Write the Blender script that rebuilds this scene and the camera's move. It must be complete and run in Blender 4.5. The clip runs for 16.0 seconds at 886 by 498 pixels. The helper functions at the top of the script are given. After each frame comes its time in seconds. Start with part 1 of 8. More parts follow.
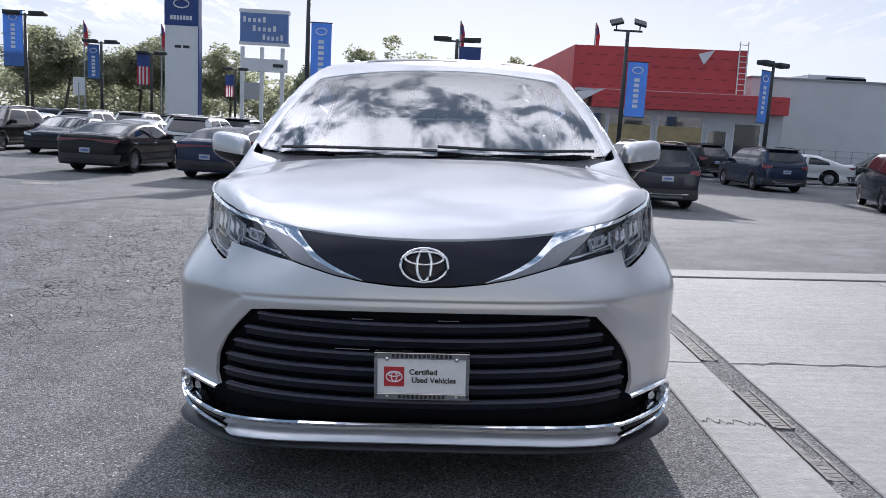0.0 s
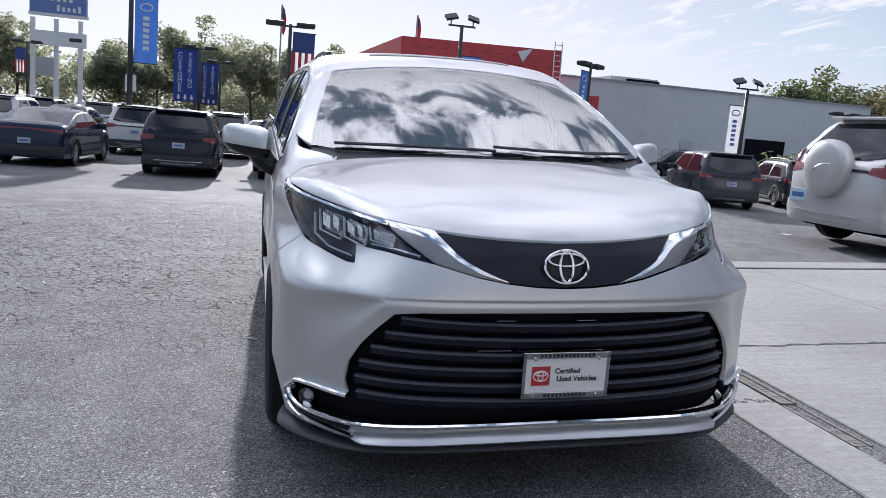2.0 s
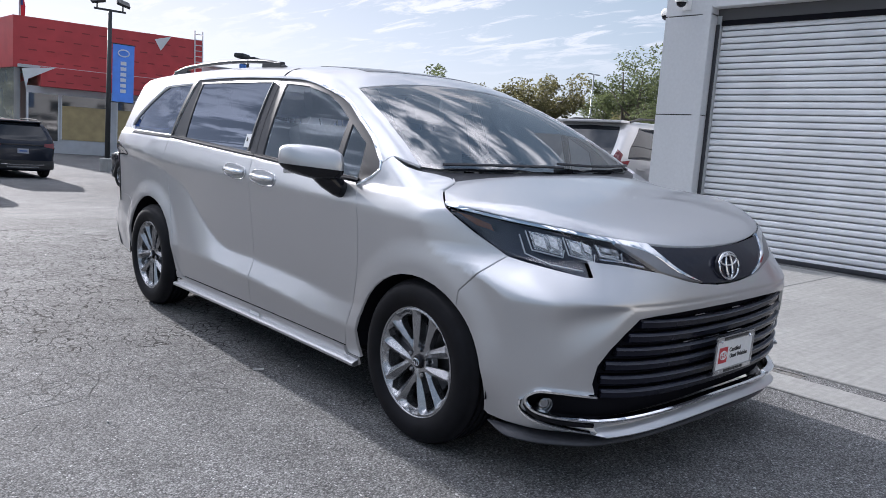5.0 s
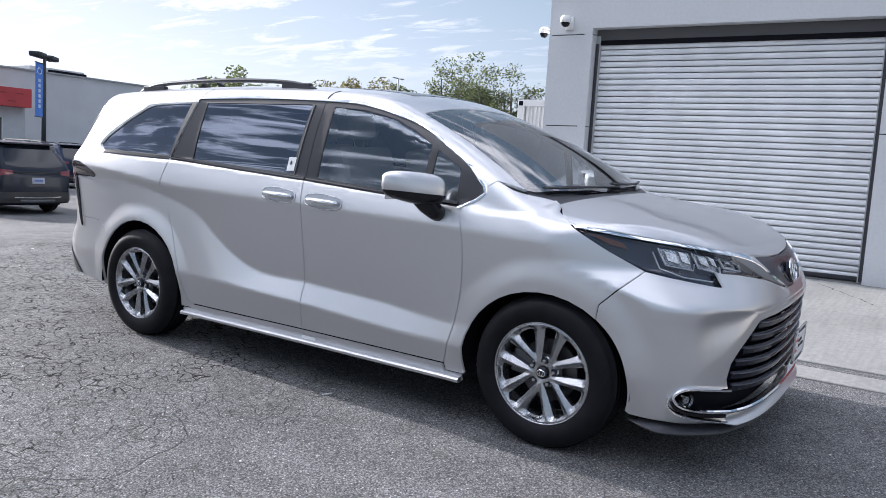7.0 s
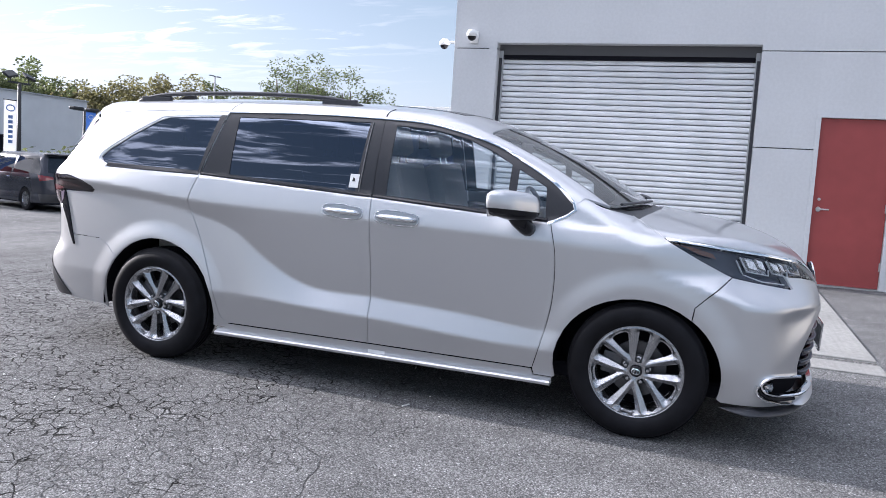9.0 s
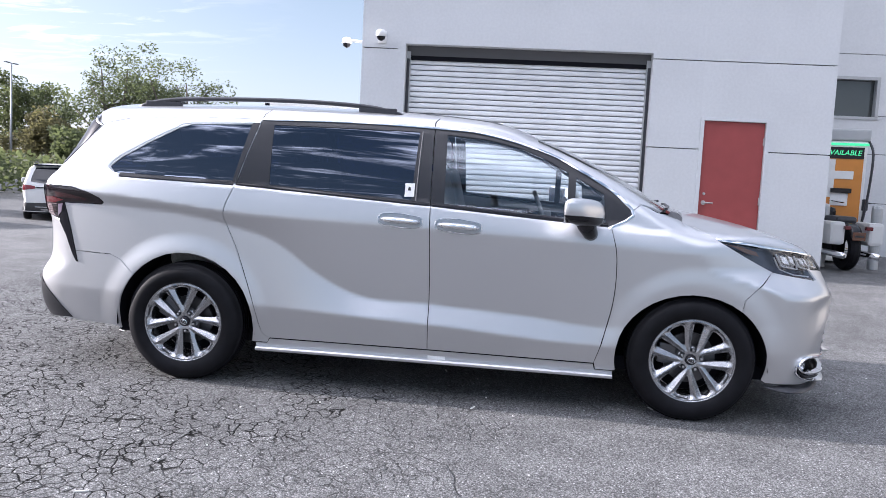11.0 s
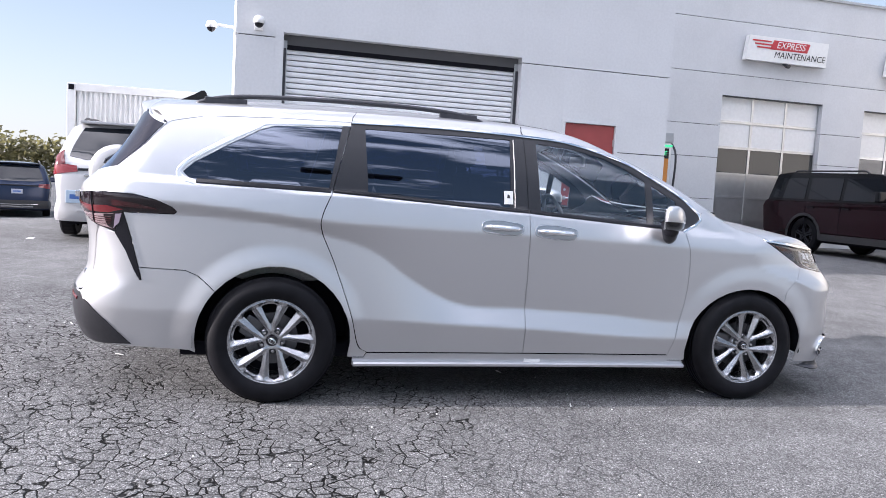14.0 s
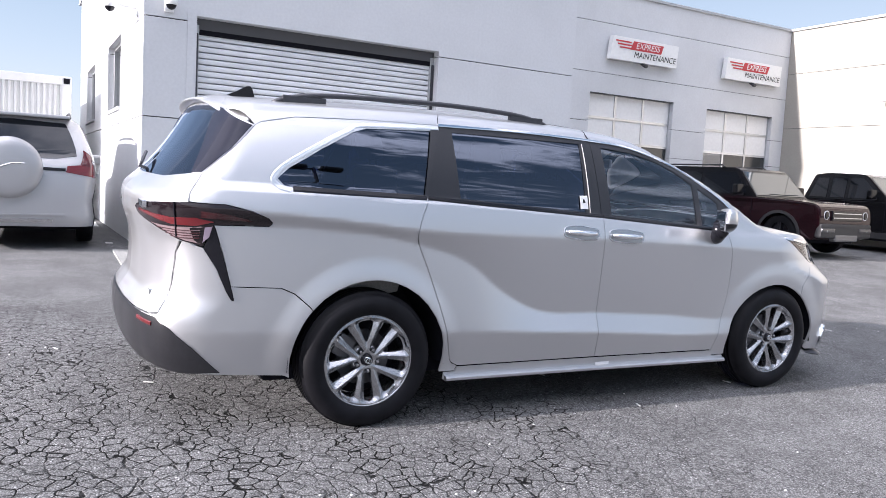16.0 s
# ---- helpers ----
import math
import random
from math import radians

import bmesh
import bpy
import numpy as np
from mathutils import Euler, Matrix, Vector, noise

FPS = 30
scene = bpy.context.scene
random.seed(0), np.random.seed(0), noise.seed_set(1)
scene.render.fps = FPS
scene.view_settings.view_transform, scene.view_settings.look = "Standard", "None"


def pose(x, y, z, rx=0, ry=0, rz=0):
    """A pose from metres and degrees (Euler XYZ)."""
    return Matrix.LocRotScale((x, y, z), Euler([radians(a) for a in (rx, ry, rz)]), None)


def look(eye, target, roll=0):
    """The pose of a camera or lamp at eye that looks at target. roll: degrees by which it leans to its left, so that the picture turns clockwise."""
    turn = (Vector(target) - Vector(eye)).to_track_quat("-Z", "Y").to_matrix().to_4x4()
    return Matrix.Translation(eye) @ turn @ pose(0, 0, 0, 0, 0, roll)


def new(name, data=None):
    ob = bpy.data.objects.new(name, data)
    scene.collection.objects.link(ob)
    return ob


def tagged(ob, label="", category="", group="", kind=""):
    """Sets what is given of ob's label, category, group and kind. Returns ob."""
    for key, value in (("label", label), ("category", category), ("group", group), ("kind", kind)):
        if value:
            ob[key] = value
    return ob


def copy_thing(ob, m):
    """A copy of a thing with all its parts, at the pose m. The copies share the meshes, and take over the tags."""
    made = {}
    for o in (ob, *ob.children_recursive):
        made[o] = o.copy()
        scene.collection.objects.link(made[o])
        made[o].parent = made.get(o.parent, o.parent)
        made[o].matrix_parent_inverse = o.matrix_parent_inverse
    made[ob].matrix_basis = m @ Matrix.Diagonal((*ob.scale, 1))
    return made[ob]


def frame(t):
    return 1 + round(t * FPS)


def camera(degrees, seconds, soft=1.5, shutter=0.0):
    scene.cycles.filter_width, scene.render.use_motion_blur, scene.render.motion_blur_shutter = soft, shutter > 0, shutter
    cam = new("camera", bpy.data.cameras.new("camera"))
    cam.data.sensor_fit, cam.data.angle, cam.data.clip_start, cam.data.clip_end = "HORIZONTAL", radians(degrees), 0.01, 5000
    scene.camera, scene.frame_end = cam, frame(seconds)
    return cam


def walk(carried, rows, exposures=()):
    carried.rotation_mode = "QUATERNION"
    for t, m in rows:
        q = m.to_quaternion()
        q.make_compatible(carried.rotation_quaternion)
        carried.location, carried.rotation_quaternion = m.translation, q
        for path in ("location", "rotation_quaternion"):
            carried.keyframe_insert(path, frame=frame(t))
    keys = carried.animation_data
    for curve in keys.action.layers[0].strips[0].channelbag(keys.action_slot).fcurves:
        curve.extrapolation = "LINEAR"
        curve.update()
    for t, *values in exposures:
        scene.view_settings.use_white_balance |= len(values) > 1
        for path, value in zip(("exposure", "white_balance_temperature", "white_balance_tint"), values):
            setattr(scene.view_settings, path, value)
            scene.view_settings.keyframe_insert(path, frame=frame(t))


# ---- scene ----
from mathutils import geometry
cam = camera(59.7, 16.0, soft=0.8)
METRES, EYE, TILT, LEAN, TURN = 11.483, 1.3665, 0.2, 0.8, 0.0
ROWS = [
    (0.0, 0.0, 0.0, 0.0, 0.62, -9.09, -3.9),
    (0.5, -0.0181, -0.0005, -0.0008, -1.46, -9.04, -4.36),
    (1.0, -0.0409, 0.0038, -0.0031, -4.66, -8.98, -4.86),
    (1.5, -0.0672, 0.0073, -0.0031, -8.74, -8.91, -5.28),
    (2.0, -0.097, 0.0089, -0.0036, -13.37, -8.78, -5.57),
    (2.5, -0.1258, 0.0165, -0.0048, -18.17, -8.56, -5.73),
    (3.0, -0.1584, 0.0233, -0.0053, -22.91, -8.24, -5.77),
    (3.5, -0.1878, 0.0343, -0.0075, -27.54, -7.89, -5.73),
    (6.0, -0.3243, 0.1201, -0.0102, -49.65, -6.19, -4.36),
    (6.5, -0.3465, 0.1432, -0.0099, -53.21, -5.83, -4.2),
    (7.0, -0.3711, 0.1655, -0.0099, -56.63, -5.52, -4.14),
    (7.5, -0.3909, 0.1909, -0.0118, -60.04, -5.23, -4.07),
    (8.0, -0.4127, 0.2165, -0.0116, -63.55, -4.95, -4.05),
    (8.5, -0.4311, 0.2436, -0.0119, -67.16, -4.69, -4.04),
    (9.0, -0.4451, 0.2721, -0.0109, -70.78, -4.48, -3.99),
    (11.5, -0.488, 0.4209, -0.0104, -87.62, -4.12, -3.12),
    (12.0, -0.4919, 0.453, -0.0099, -90.88, -4.06, -3.22),
    (12.5, -0.4902, 0.484, -0.0115, -94.16, -3.95, -3.33),
    (13.0, -0.4859, 0.5152, -0.0104, -97.46, -3.91, -3.37),
    (13.5, -0.4809, 0.5473, -0.0099, -100.72, -3.93, -3.33),
    (14.0, -0.471, 0.5778, -0.0109, -103.98, -3.97, -3.22),
    (14.5, -0.4598, 0.6094, -0.0099, -107.24, -4.07, -3.11),
    (15.0, -0.4454, 0.6396, -0.0108, -110.54, -4.11, -3.05),
    (15.5, -0.428, 0.6685, -0.0102, -113.91, -4.1, -2.97),
    (16.0, -0.4109, 0.6986, -0.0092, -117.4, -4.11, -2.86),
]
walk(cam, [(t, pose(0, 0, EYE, TILT, LEAN, TURN) @ pose(METRES * x, METRES * y, METRES * z, 90 + pitch, roll, yaw)) for t, x, y, z, yaw, pitch, roll in ROWS],
     exposures=((0.0, 1.78, 5750, 16), (2.5, 1.77, 5800, 16), (6.0, 2.00, 5850, 16), (9.0, 2.33, 5850, 18), (13.0, 2.60, 5950, 20), (16.0, 2.50, 6000, 20)))

# ---------------------------------------------------------------- light
SUN_EL, SUN_AZ = 19.0, 2.0      # degrees up, and degrees from +y towards +x
sun_way = Vector((math.sin(radians(SUN_AZ)) * math.cos(radians(SUN_EL)), math.cos(radians(SUN_AZ)) * math.cos(radians(SUN_EL)), math.sin(radians(SUN_EL))))
sun = new("sun", bpy.data.lights.new("sun", "SUN"))
sun.data.energy, sun.data.angle, sun.data.color = 2.1, radians(1.0), (1.0, 0.93, 0.82)
sun.matrix_world = look(sun_way * 60, (0, 0, 0))

world = bpy.data.worlds.new("sky")
scene.world = world
world.use_nodes = True


def world_nodes():
    nt = world.node_tree
    nt.nodes.clear()
    N, L = nt.nodes.new, nt.links.new
    sky = N("ShaderNodeTexSky")
    sky.sky_type, sky.sun_disc = "NISHITA", False
    sky.sun_elevation, sky.sun_rotation = radians(SUN_EL), radians(SUN_AZ)
    sky.air_density, sky.dust_density, sky.ozone_density = 1.0, 0.7, 3.0
    geo = N("ShaderNodeTexCoord")
    sep = N("ShaderNodeSeparateXYZ")
    L(geo.outputs["Generated"], sep.inputs[0])
    # cloud sheet: the sky's direction laid on a flat layer
    up = N("ShaderNodeMath")
    up.operation = "MAXIMUM"
    up.inputs[1].default_value = 0.02
    L(sep.outputs["Z"], up.inputs[0])
    add = N("ShaderNodeMath")
    add.operation = "ADD"
    add.inputs[1].default_value = 0.10
    L(up.outputs[0], add.inputs[0])
    div = N("ShaderNodeVectorMath")
    div.operation = "DIVIDE"
    comb = N("ShaderNodeCombineXYZ")
    for k in range(3):
        L(add.outputs[0], comb.inputs[k])
    L(geo.outputs["Generated"], div.inputs[0])
    L(comb.outputs[0], div.inputs[1])
    big = N("ShaderNodeTexNoise")
    big.inputs["Scale"].default_value, big.inputs["Detail"].default_value, big.inputs["Roughness"].default_value = 0.55, 4.0, 0.5
    fine = N("ShaderNodeTexNoise")
    fine.inputs["Scale"].default_value, fine.inputs["Detail"].default_value, fine.inputs["Roughness"].default_value = 2.6, 8.0, 0.62
    fine.inputs["Distortion"].default_value = 0.5
    L(div.outputs[0], big.inputs["Vector"])
    # rows of small clouds, drawn out crosswise
    comb_rows = N("ShaderNodeMapping")
    comb_rows.inputs["Rotation"].default_value[2] = radians(42)
    comb_rows.inputs["Scale"].default_value = (2.6, 1.0, 1.0)
    L(div.outputs[0], comb_rows.inputs["Vector"])
    L(comb_rows.outputs[0], fine.inputs["Vector"])
    most = N("ShaderNodeMath")
    most.operation = "MULTIPLY"
    most.inputs[1].default_value = 0.7
    L(big.outputs["Fac"], most.inputs[0])
    mix = N("ShaderNodeMath")
    mix.operation = "MULTIPLY_ADD"
    mix.inputs[1].default_value = 1.3
    L(fine.outputs["Fac"], mix.inputs[0])
    L(most.outputs[0], mix.inputs[2])
    ramp = N("ShaderNodeMapRange")
    ramp.interpolation_type = "SMOOTHSTEP"
    ramp.inputs["From Min"].default_value, ramp.inputs["From Max"].default_value = CLOUD_FROM, CLOUD_TO
    # the sheet thickens overhead
    high = N("ShaderNodeMapRange")
    high.interpolation_type = "SMOOTHSTEP"
    high.inputs["From Min"].default_value, high.inputs["From Max"].default_value = 0.40, 0.72
    high.inputs["To Min"].default_value, high.inputs["To Max"].default_value = 0.0, 0.10
    L(sep.outputs["Z"], high.inputs["Value"])
    thick = N("ShaderNodeMath")
    thick.operation = "ADD"
    L(mix.outputs[0], thick.inputs[0]), L(high.outputs[0], thick.inputs[1])
    L(thick.outputs[0], ramp.inputs["Value"])
    # less cloud low down
    low = N("ShaderNodeMapRange")
    low.interpolation_type = "SMOOTHSTEP"
    low.inputs["From Min"].default_value, low.inputs["From Max"].default_value = 0.22, 0.48
    low.inputs["To Min"].default_value = 0.16
    L(sep.outputs["Z"], low.inputs["Value"])
    # the clouds reach lowest on the sunny side
    side = N("ShaderNodeMapRange")
    side.interpolation_type = "SMOOTHSTEP"
    side.inputs["From Min"].default_value, side.inputs["From Max"].default_value = 0.25, 0.80
    side.inputs["To Min"].default_value, side.inputs["To Max"].default_value = 0.0, 0.85
    foot = N("ShaderNodeMapRange")
    foot.interpolation_type = "SMOOTHSTEP"
    foot.inputs["From Min"].default_value, foot.inputs["From Max"].default_value = 0.08, 0.16
    L(sep.outputs["Z"], foot.inputs["Value"])
    reach = N("ShaderNodeMath")
    reach.operation = "MULTIPLY"
    L(sep.outputs["Y"], side.inputs["Value"]), L(side.outputs[0], reach.inputs[0]), L(foot.outputs[0], reach.inputs[1])
    L(reach.outputs[0], low.inputs["To Min"])
    cover = N("ShaderNodeMath")
    cover.operation = "MULTIPLY"
    L(ramp.outputs[0], cover.inputs[0]), L(low.outputs[0], cover.inputs[1])
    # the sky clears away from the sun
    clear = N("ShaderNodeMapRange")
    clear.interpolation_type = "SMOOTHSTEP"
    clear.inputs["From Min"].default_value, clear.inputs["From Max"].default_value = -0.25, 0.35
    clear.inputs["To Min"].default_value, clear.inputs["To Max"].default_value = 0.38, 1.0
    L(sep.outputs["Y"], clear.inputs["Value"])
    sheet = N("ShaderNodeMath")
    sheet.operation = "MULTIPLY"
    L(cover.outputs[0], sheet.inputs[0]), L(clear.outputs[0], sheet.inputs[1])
    # clouds are brightest towards the sun
    dot = N("ShaderNodeVectorMath")
    dot.operation = "DOT_PRODUCT"
    dot.inputs[1].default_value = sun_way
    L(geo.outputs["Generated"], dot.inputs[0])
    lit = N("ShaderNodeMapRange")
    lit.inputs["From Min"].default_value, lit.inputs["From Max"].default_value = -0.4, 1.0
    lit.inputs["To Min"].default_value, lit.inputs["To Max"].default_value = CLOUD_DIM, CLOUD_LIT
    L(dot.outputs["Value"], lit.inputs["Value"])
    # low down the clouds are veiled by haze
    veil = N("ShaderNodeMapRange")
    veil.interpolation_type = "SMOOTHSTEP"
    veil.inputs["From Min"].default_value, veil.inputs["From Max"].default_value = 0.42, 0.95
    veil.inputs["To Min"].default_value, veil.inputs["To Max"].default_value = CLOUD_LOW, 1.0
    L(sep.outputs["Z"], veil.inputs["Value"])
    glow = N("ShaderNodeMath")
    glow.operation = "MULTIPLY"
    L(lit.outputs[0], glow.inputs[0])
    # a brighter bank of cloud stands over the open side of the lot
    bank = N("ShaderNodeMapRange")
    bank.interpolation_type = "SMOOTHSTEP"
    bank.inputs["From Min"].default_value, bank.inputs["From Max"].default_value = -0.15, -0.60
    bank.inputs["To Min"].default_value, bank.inputs["To Max"].default_value = 1.0, 2.7
    L(sep.outputs["X"], bank.inputs["Value"])
    thin = N("ShaderNodeMath")
    thin.operation = "MULTIPLY"
    L(veil.outputs[0], thin.inputs[0]), L(bank.outputs[0], thin.inputs[1]), L(thin.outputs[0], glow.inputs[1])
    white = N("ShaderNodeVectorMath")
    white.operation = "SCALE"
    white.inputs[0].default_value = (1.0, 0.98, 0.96)
    L(glow.outputs[0], white.inputs["Scale"])
    dim = N("ShaderNodeVectorMath")
    dim.operation = "SCALE"
    dim.inputs["Scale"].default_value = SKY
    L(sky.outputs[0], dim.inputs[0])
    # haze: the glare round the sun levels off
    over = N("ShaderNodeVectorMath")
    over.operation = "MULTIPLY_ADD"
    over.inputs[2].default_value = (1, 1, 1)
    # the glow is strongest along the horizon
    rise = N("ShaderNodeMapRange")
    rise.interpolation_type = "SMOOTHSTEP"
    rise.inputs["From Min"].default_value, rise.inputs["From Max"].default_value = 0.05, 0.45
    rise.inputs["To Min"].default_value, rise.inputs["To Max"].default_value = 0.80 / HAZE, 1.30 / HAZE
    L(sep.outputs["Z"], rise.inputs["Value"])
    L(dim.outputs[0], over.inputs[0]), L(rise.outputs[0], over.inputs[1])
    soft = N("ShaderNodeVectorMath")
    soft.operation = "DIVIDE"
    L(dim.outputs[0], soft.inputs[0]), L(over.outputs[0], soft.inputs[1])
    blend = N("ShaderNodeMix")
    blend.data_type = "RGBA"
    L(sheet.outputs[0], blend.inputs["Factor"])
    # and the sky is paler towards the sun than away from it
    pale = N("ShaderNodeMapRange")
    pale.interpolation_type = "SMOOTHSTEP"
    pale.inputs["From Min"].default_value, pale.inputs["From Max"].default_value = 0.30, 0.98
    pale.inputs["To Min"].default_value, pale.inputs["To Max"].default_value = 0.84, 1.12
    L(dot.outputs["Value"], pale.inputs["Value"])
    graded = N("ShaderNodeVectorMath")
    graded.operation = "SCALE"
    L(soft.outputs[0], graded.inputs[0]), L(pale.outputs[0], graded.inputs["Scale"])
    L(graded.outputs[0], blend.inputs[6])
    L(white.outputs[0], blend.inputs[7])
    bg = N("ShaderNodeBackground")
    L(blend.outputs[2], bg.inputs[0])
    out = N("ShaderNodeOutputWorld")
    L(bg.outputs[0], out.inputs[0])


SKY, HAZE, CLOUD_FROM, CLOUD_TO, CLOUD_DIM, CLOUD_LIT, CLOUD_LOW = 0.130, 0.235, 0.99, 1.18, 0.86, 0.84, 0.34
world_nodes()

# ---------------------------------------------------------------- materials
def material(name, color, rough=0.5, metal=0.0, var=0.0, scale=8.0, bump=0.0, bump_scale=60.0, coat=0.0, spec=0.5, stain=0.0, stain_scale=1.2, each=0.0):
    """A painted, plastic or mineral surface with fine grain, slow stains and, with each, a shade of its own for every piece."""
    m = bpy.data.materials.new(name)
    m.use_nodes = True
    nt = m.node_tree
    N, L = nt.nodes.new, nt.links.new
    b = nt.nodes["Principled BSDF"]
    b.inputs["Base Color"].default_value = (*color, 1)
    b.inputs["Roughness"].default_value = rough
    b.inputs["Metallic"].default_value = metal
    b.inputs["Coat Weight"].default_value = coat
    b.inputs["Coat Roughness"].default_value = 0.03
    b.inputs["Specular IOR Level"].default_value = spec
    tc = N("ShaderNodeTexCoord")
    if var or stain or each:
        hsv = N("ShaderNodeHueSaturation")
        hsv.inputs["Color"].default_value = (*color, 1)
        L(hsv.outputs[0], b.inputs["Base Color"])
        total = None
        for amount, sc, det in ((var, scale, 6), (stain, stain_scale, 4)):
            if not amount:
                continue
            n = N("ShaderNodeTexNoise")
            n.inputs["Scale"].default_value, n.inputs["Detail"].default_value = sc, det
            L(tc.outputs["Object"], n.inputs["Vector"])
            r = N("ShaderNodeMapRange")
            r.inputs["From Min"].default_value, r.inputs["From Max"].default_value = 0.3, 0.7
            r.inputs["To Min"].default_value, r.inputs["To Max"].default_value = 1 - amount, 1 + amount
            L(n.outputs["Fac"], r.inputs["Value"])
            if total is None:
                total = r.outputs[0]
            else:
                mu = N("ShaderNodeMath")
                mu.operation = "MULTIPLY"
                L(total, mu.inputs[0]), L(r.outputs[0], mu.inputs[1])
                total = mu.outputs[0]
        if each:
            oi = N("ShaderNodeObjectInfo")
            r = N("ShaderNodeMapRange")
            r.inputs["To Min"].default_value, r.inputs["To Max"].default_value = 1 - each, 1 + each
            L(oi.outputs["Random"], r.inputs["Value"])
            if total is None:
                total = r.outputs[0]
            else:
                mu = N("ShaderNodeMath")
                mu.operation = "MULTIPLY"
                L(total, mu.inputs[0]), L(r.outputs[0], mu.inputs[1])
                total = mu.outputs[0]
        L(total, hsv.inputs["Value"])
    if bump:
        n = N("ShaderNodeTexNoise")
        n.inputs["Scale"].default_value, n.inputs["Detail"].default_value = bump_scale, 5
        L(tc.outputs["Object"], n.inputs["Vector"])
        bp = N("ShaderNodeBump")
        bp.inputs["Strength"].default_value, bp.inputs["Distance"].default_value = 1.0, bump
        L(n.outputs["Fac"], bp.inputs["Height"])
        L(bp.outputs[0], b.inputs["Normal"])
    return m


def glass_material(name, tint, gloss=1.5, rough=0.0, sheen=(1, 1, 1)):
    """A thin pane: tinted see-through, with mirror gloss that grows at grazing angles."""
    m = bpy.data.materials.new(name)
    m.use_nodes = True
    nt = m.node_tree
    N, L = nt.nodes.new, nt.links.new
    nt.nodes.remove(nt.nodes["Principled BSDF"])
    tr, gl, mx, fr = N("ShaderNodeBsdfTransparent"), N("ShaderNodeBsdfGlossy"), N("ShaderNodeMixShader"), N("ShaderNodeFresnel")
    tr.inputs[0].default_value = (*tint, 1)
    gl.inputs["Roughness"].default_value = rough
    gl.inputs["Color"].default_value = (*sheen, 1)
    fr.inputs[0].default_value = gloss
    L(fr.outputs[0], mx.inputs[0]), L(tr.outputs[0], mx.inputs[1]), L(gl.outputs[0], mx.inputs[2])
    L(mx.outputs[0], nt.nodes["Material Output"].inputs[0])
    return m


def glow_material(name, color, strength):
    m = bpy.data.materials.new(name)
    m.use_nodes = True
    b = m.node_tree.nodes["Principled BSDF"]
    b.inputs["Base Color"].default_value = (*color, 1)
    b.inputs["Emission Color"].default_value = (*color, 1)
    b.inputs["Emission Strength"].default_value = strength
    return m


def flake_paint(name, color, rough=0.28, metal=0.75):
    """Metallic car paint: fine sparkle under a clear coat."""
    m = material(name, color, rough, metal, coat=0.75)
    nt = m.node_tree
    N, L = nt.nodes.new, nt.links.new
    b = nt.nodes["Principled BSDF"]
    tc = N("ShaderNodeTexCoord")
    v = N("ShaderNodeTexVoronoi")
    v.inputs["Scale"].default_value = 900
    L(tc.outputs["Object"], v.inputs["Vector"])
    r = N("ShaderNodeMapRange")
    r.inputs["To Min"].default_value, r.inputs["To Max"].default_value = rough - 0.012, rough + 0.018
    L(v.outputs["Color"], r.inputs["Value"])
    L(r.outputs[0], b.inputs["Roughness"])
    n = N("ShaderNodeTexNoise")
    n.inputs["Scale"].default_value, n.inputs["Detail"].default_value = 2.5, 6
    L(tc.outputs["Object"], n.inputs["Vector"])
    r2 = N("ShaderNodeMapRange")
    r2.inputs["To Min"].default_value, r2.inputs["To Max"].default_value = 0.03, 0.08
    L(n.outputs["Fac"], r2.inputs["Value"])
    L(r2.outputs[0], b.inputs["Coat Roughness"])
    return m


SILVER = flake_paint("silver_paint", (0.580, 0.583, 0.598), 0.38, 0.87)
GLOSS_BLACK = material("gloss_black_plastic", (0.008, 0.008, 0.011), 0.14, spec=.34)
PILLAR = material("satin_black_pillar_film", (0.022, 0.022, 0.026), 0.32, spec=.45, var=.08, scale=90)
MATT_BLACK = material("matt_black_plastic", (0.040, 0.041, 0.048), 0.40, spec=0.4, var=0.15, scale=40, bump=0.0005, bump_scale=400)
GARNISH = material("satin_charcoal_panel", (0.013, 0.014, 0.024), 0.22, spec=0.26, var=0.1, scale=200)
# paler than the bars: the light on their upper edges is in this colour
BAR_GLINT = material("satin_bar_edge", (0.085, 0.09, 0.115), 0.32, spec=0.5)
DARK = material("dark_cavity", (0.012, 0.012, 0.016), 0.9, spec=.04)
LOWER_GREY = material("charcoal_bumper_plastic", (0.016, 0.016, 0.019), 0.30, spec=.5, var=.12, scale=50)
CHROME = material("chrome", (0.86, 0.87, 0.89), 0.06, 1.0)
BRIGHT_TRIM = material("bright_satin_moulding", (0.80, 0.80, 0.81), 0.30, 1.0)
SATIN_CHROME = material("satin_chrome", (0.55, 0.56, 0.58), 0.18, 1.0)
ALLOY = material("machined_alloy", (0.40, 0.405, 0.42), 0.27, 0.95, var=0.05, scale=30)
ALLOY_MID = material("cast_alloy", (0.12, 0.12, 0.125), 0.4, 0.8, var=0.1, scale=30)
LAMP_SMOKE = material("smoky_lamp_trim", (0.026, 0.030, 0.050), 0.2, coat=0.5)
RED_DEEP = material("deep_red_lens", (0.045, 0.006, 0.008), 0.06, coat=1.0)
PURPLE_SMOKE = material("purple_grey_lens", (0.20, 0.16, 0.21), 0.1, coat=1.0)
PALE_TRIM = material("pale_trim", (0.55, 0.54, 0.52), 0.8, var=0.05, scale=60)
WING_GREY = material("wing_grey", (0.24, 0.24, 0.25), 0.3, 0.8, var=0.05, scale=60)
# darker than the body paint: the shade of the handle recess as colour
DISH_SHADE = material("handle_dish", (0.36, 0.37, 0.39), 0.3, 0.9)
DASH = material("dark_dash_plastic", (0.10, 0.10, 0.105), 0.6, var=0.1, scale=40)
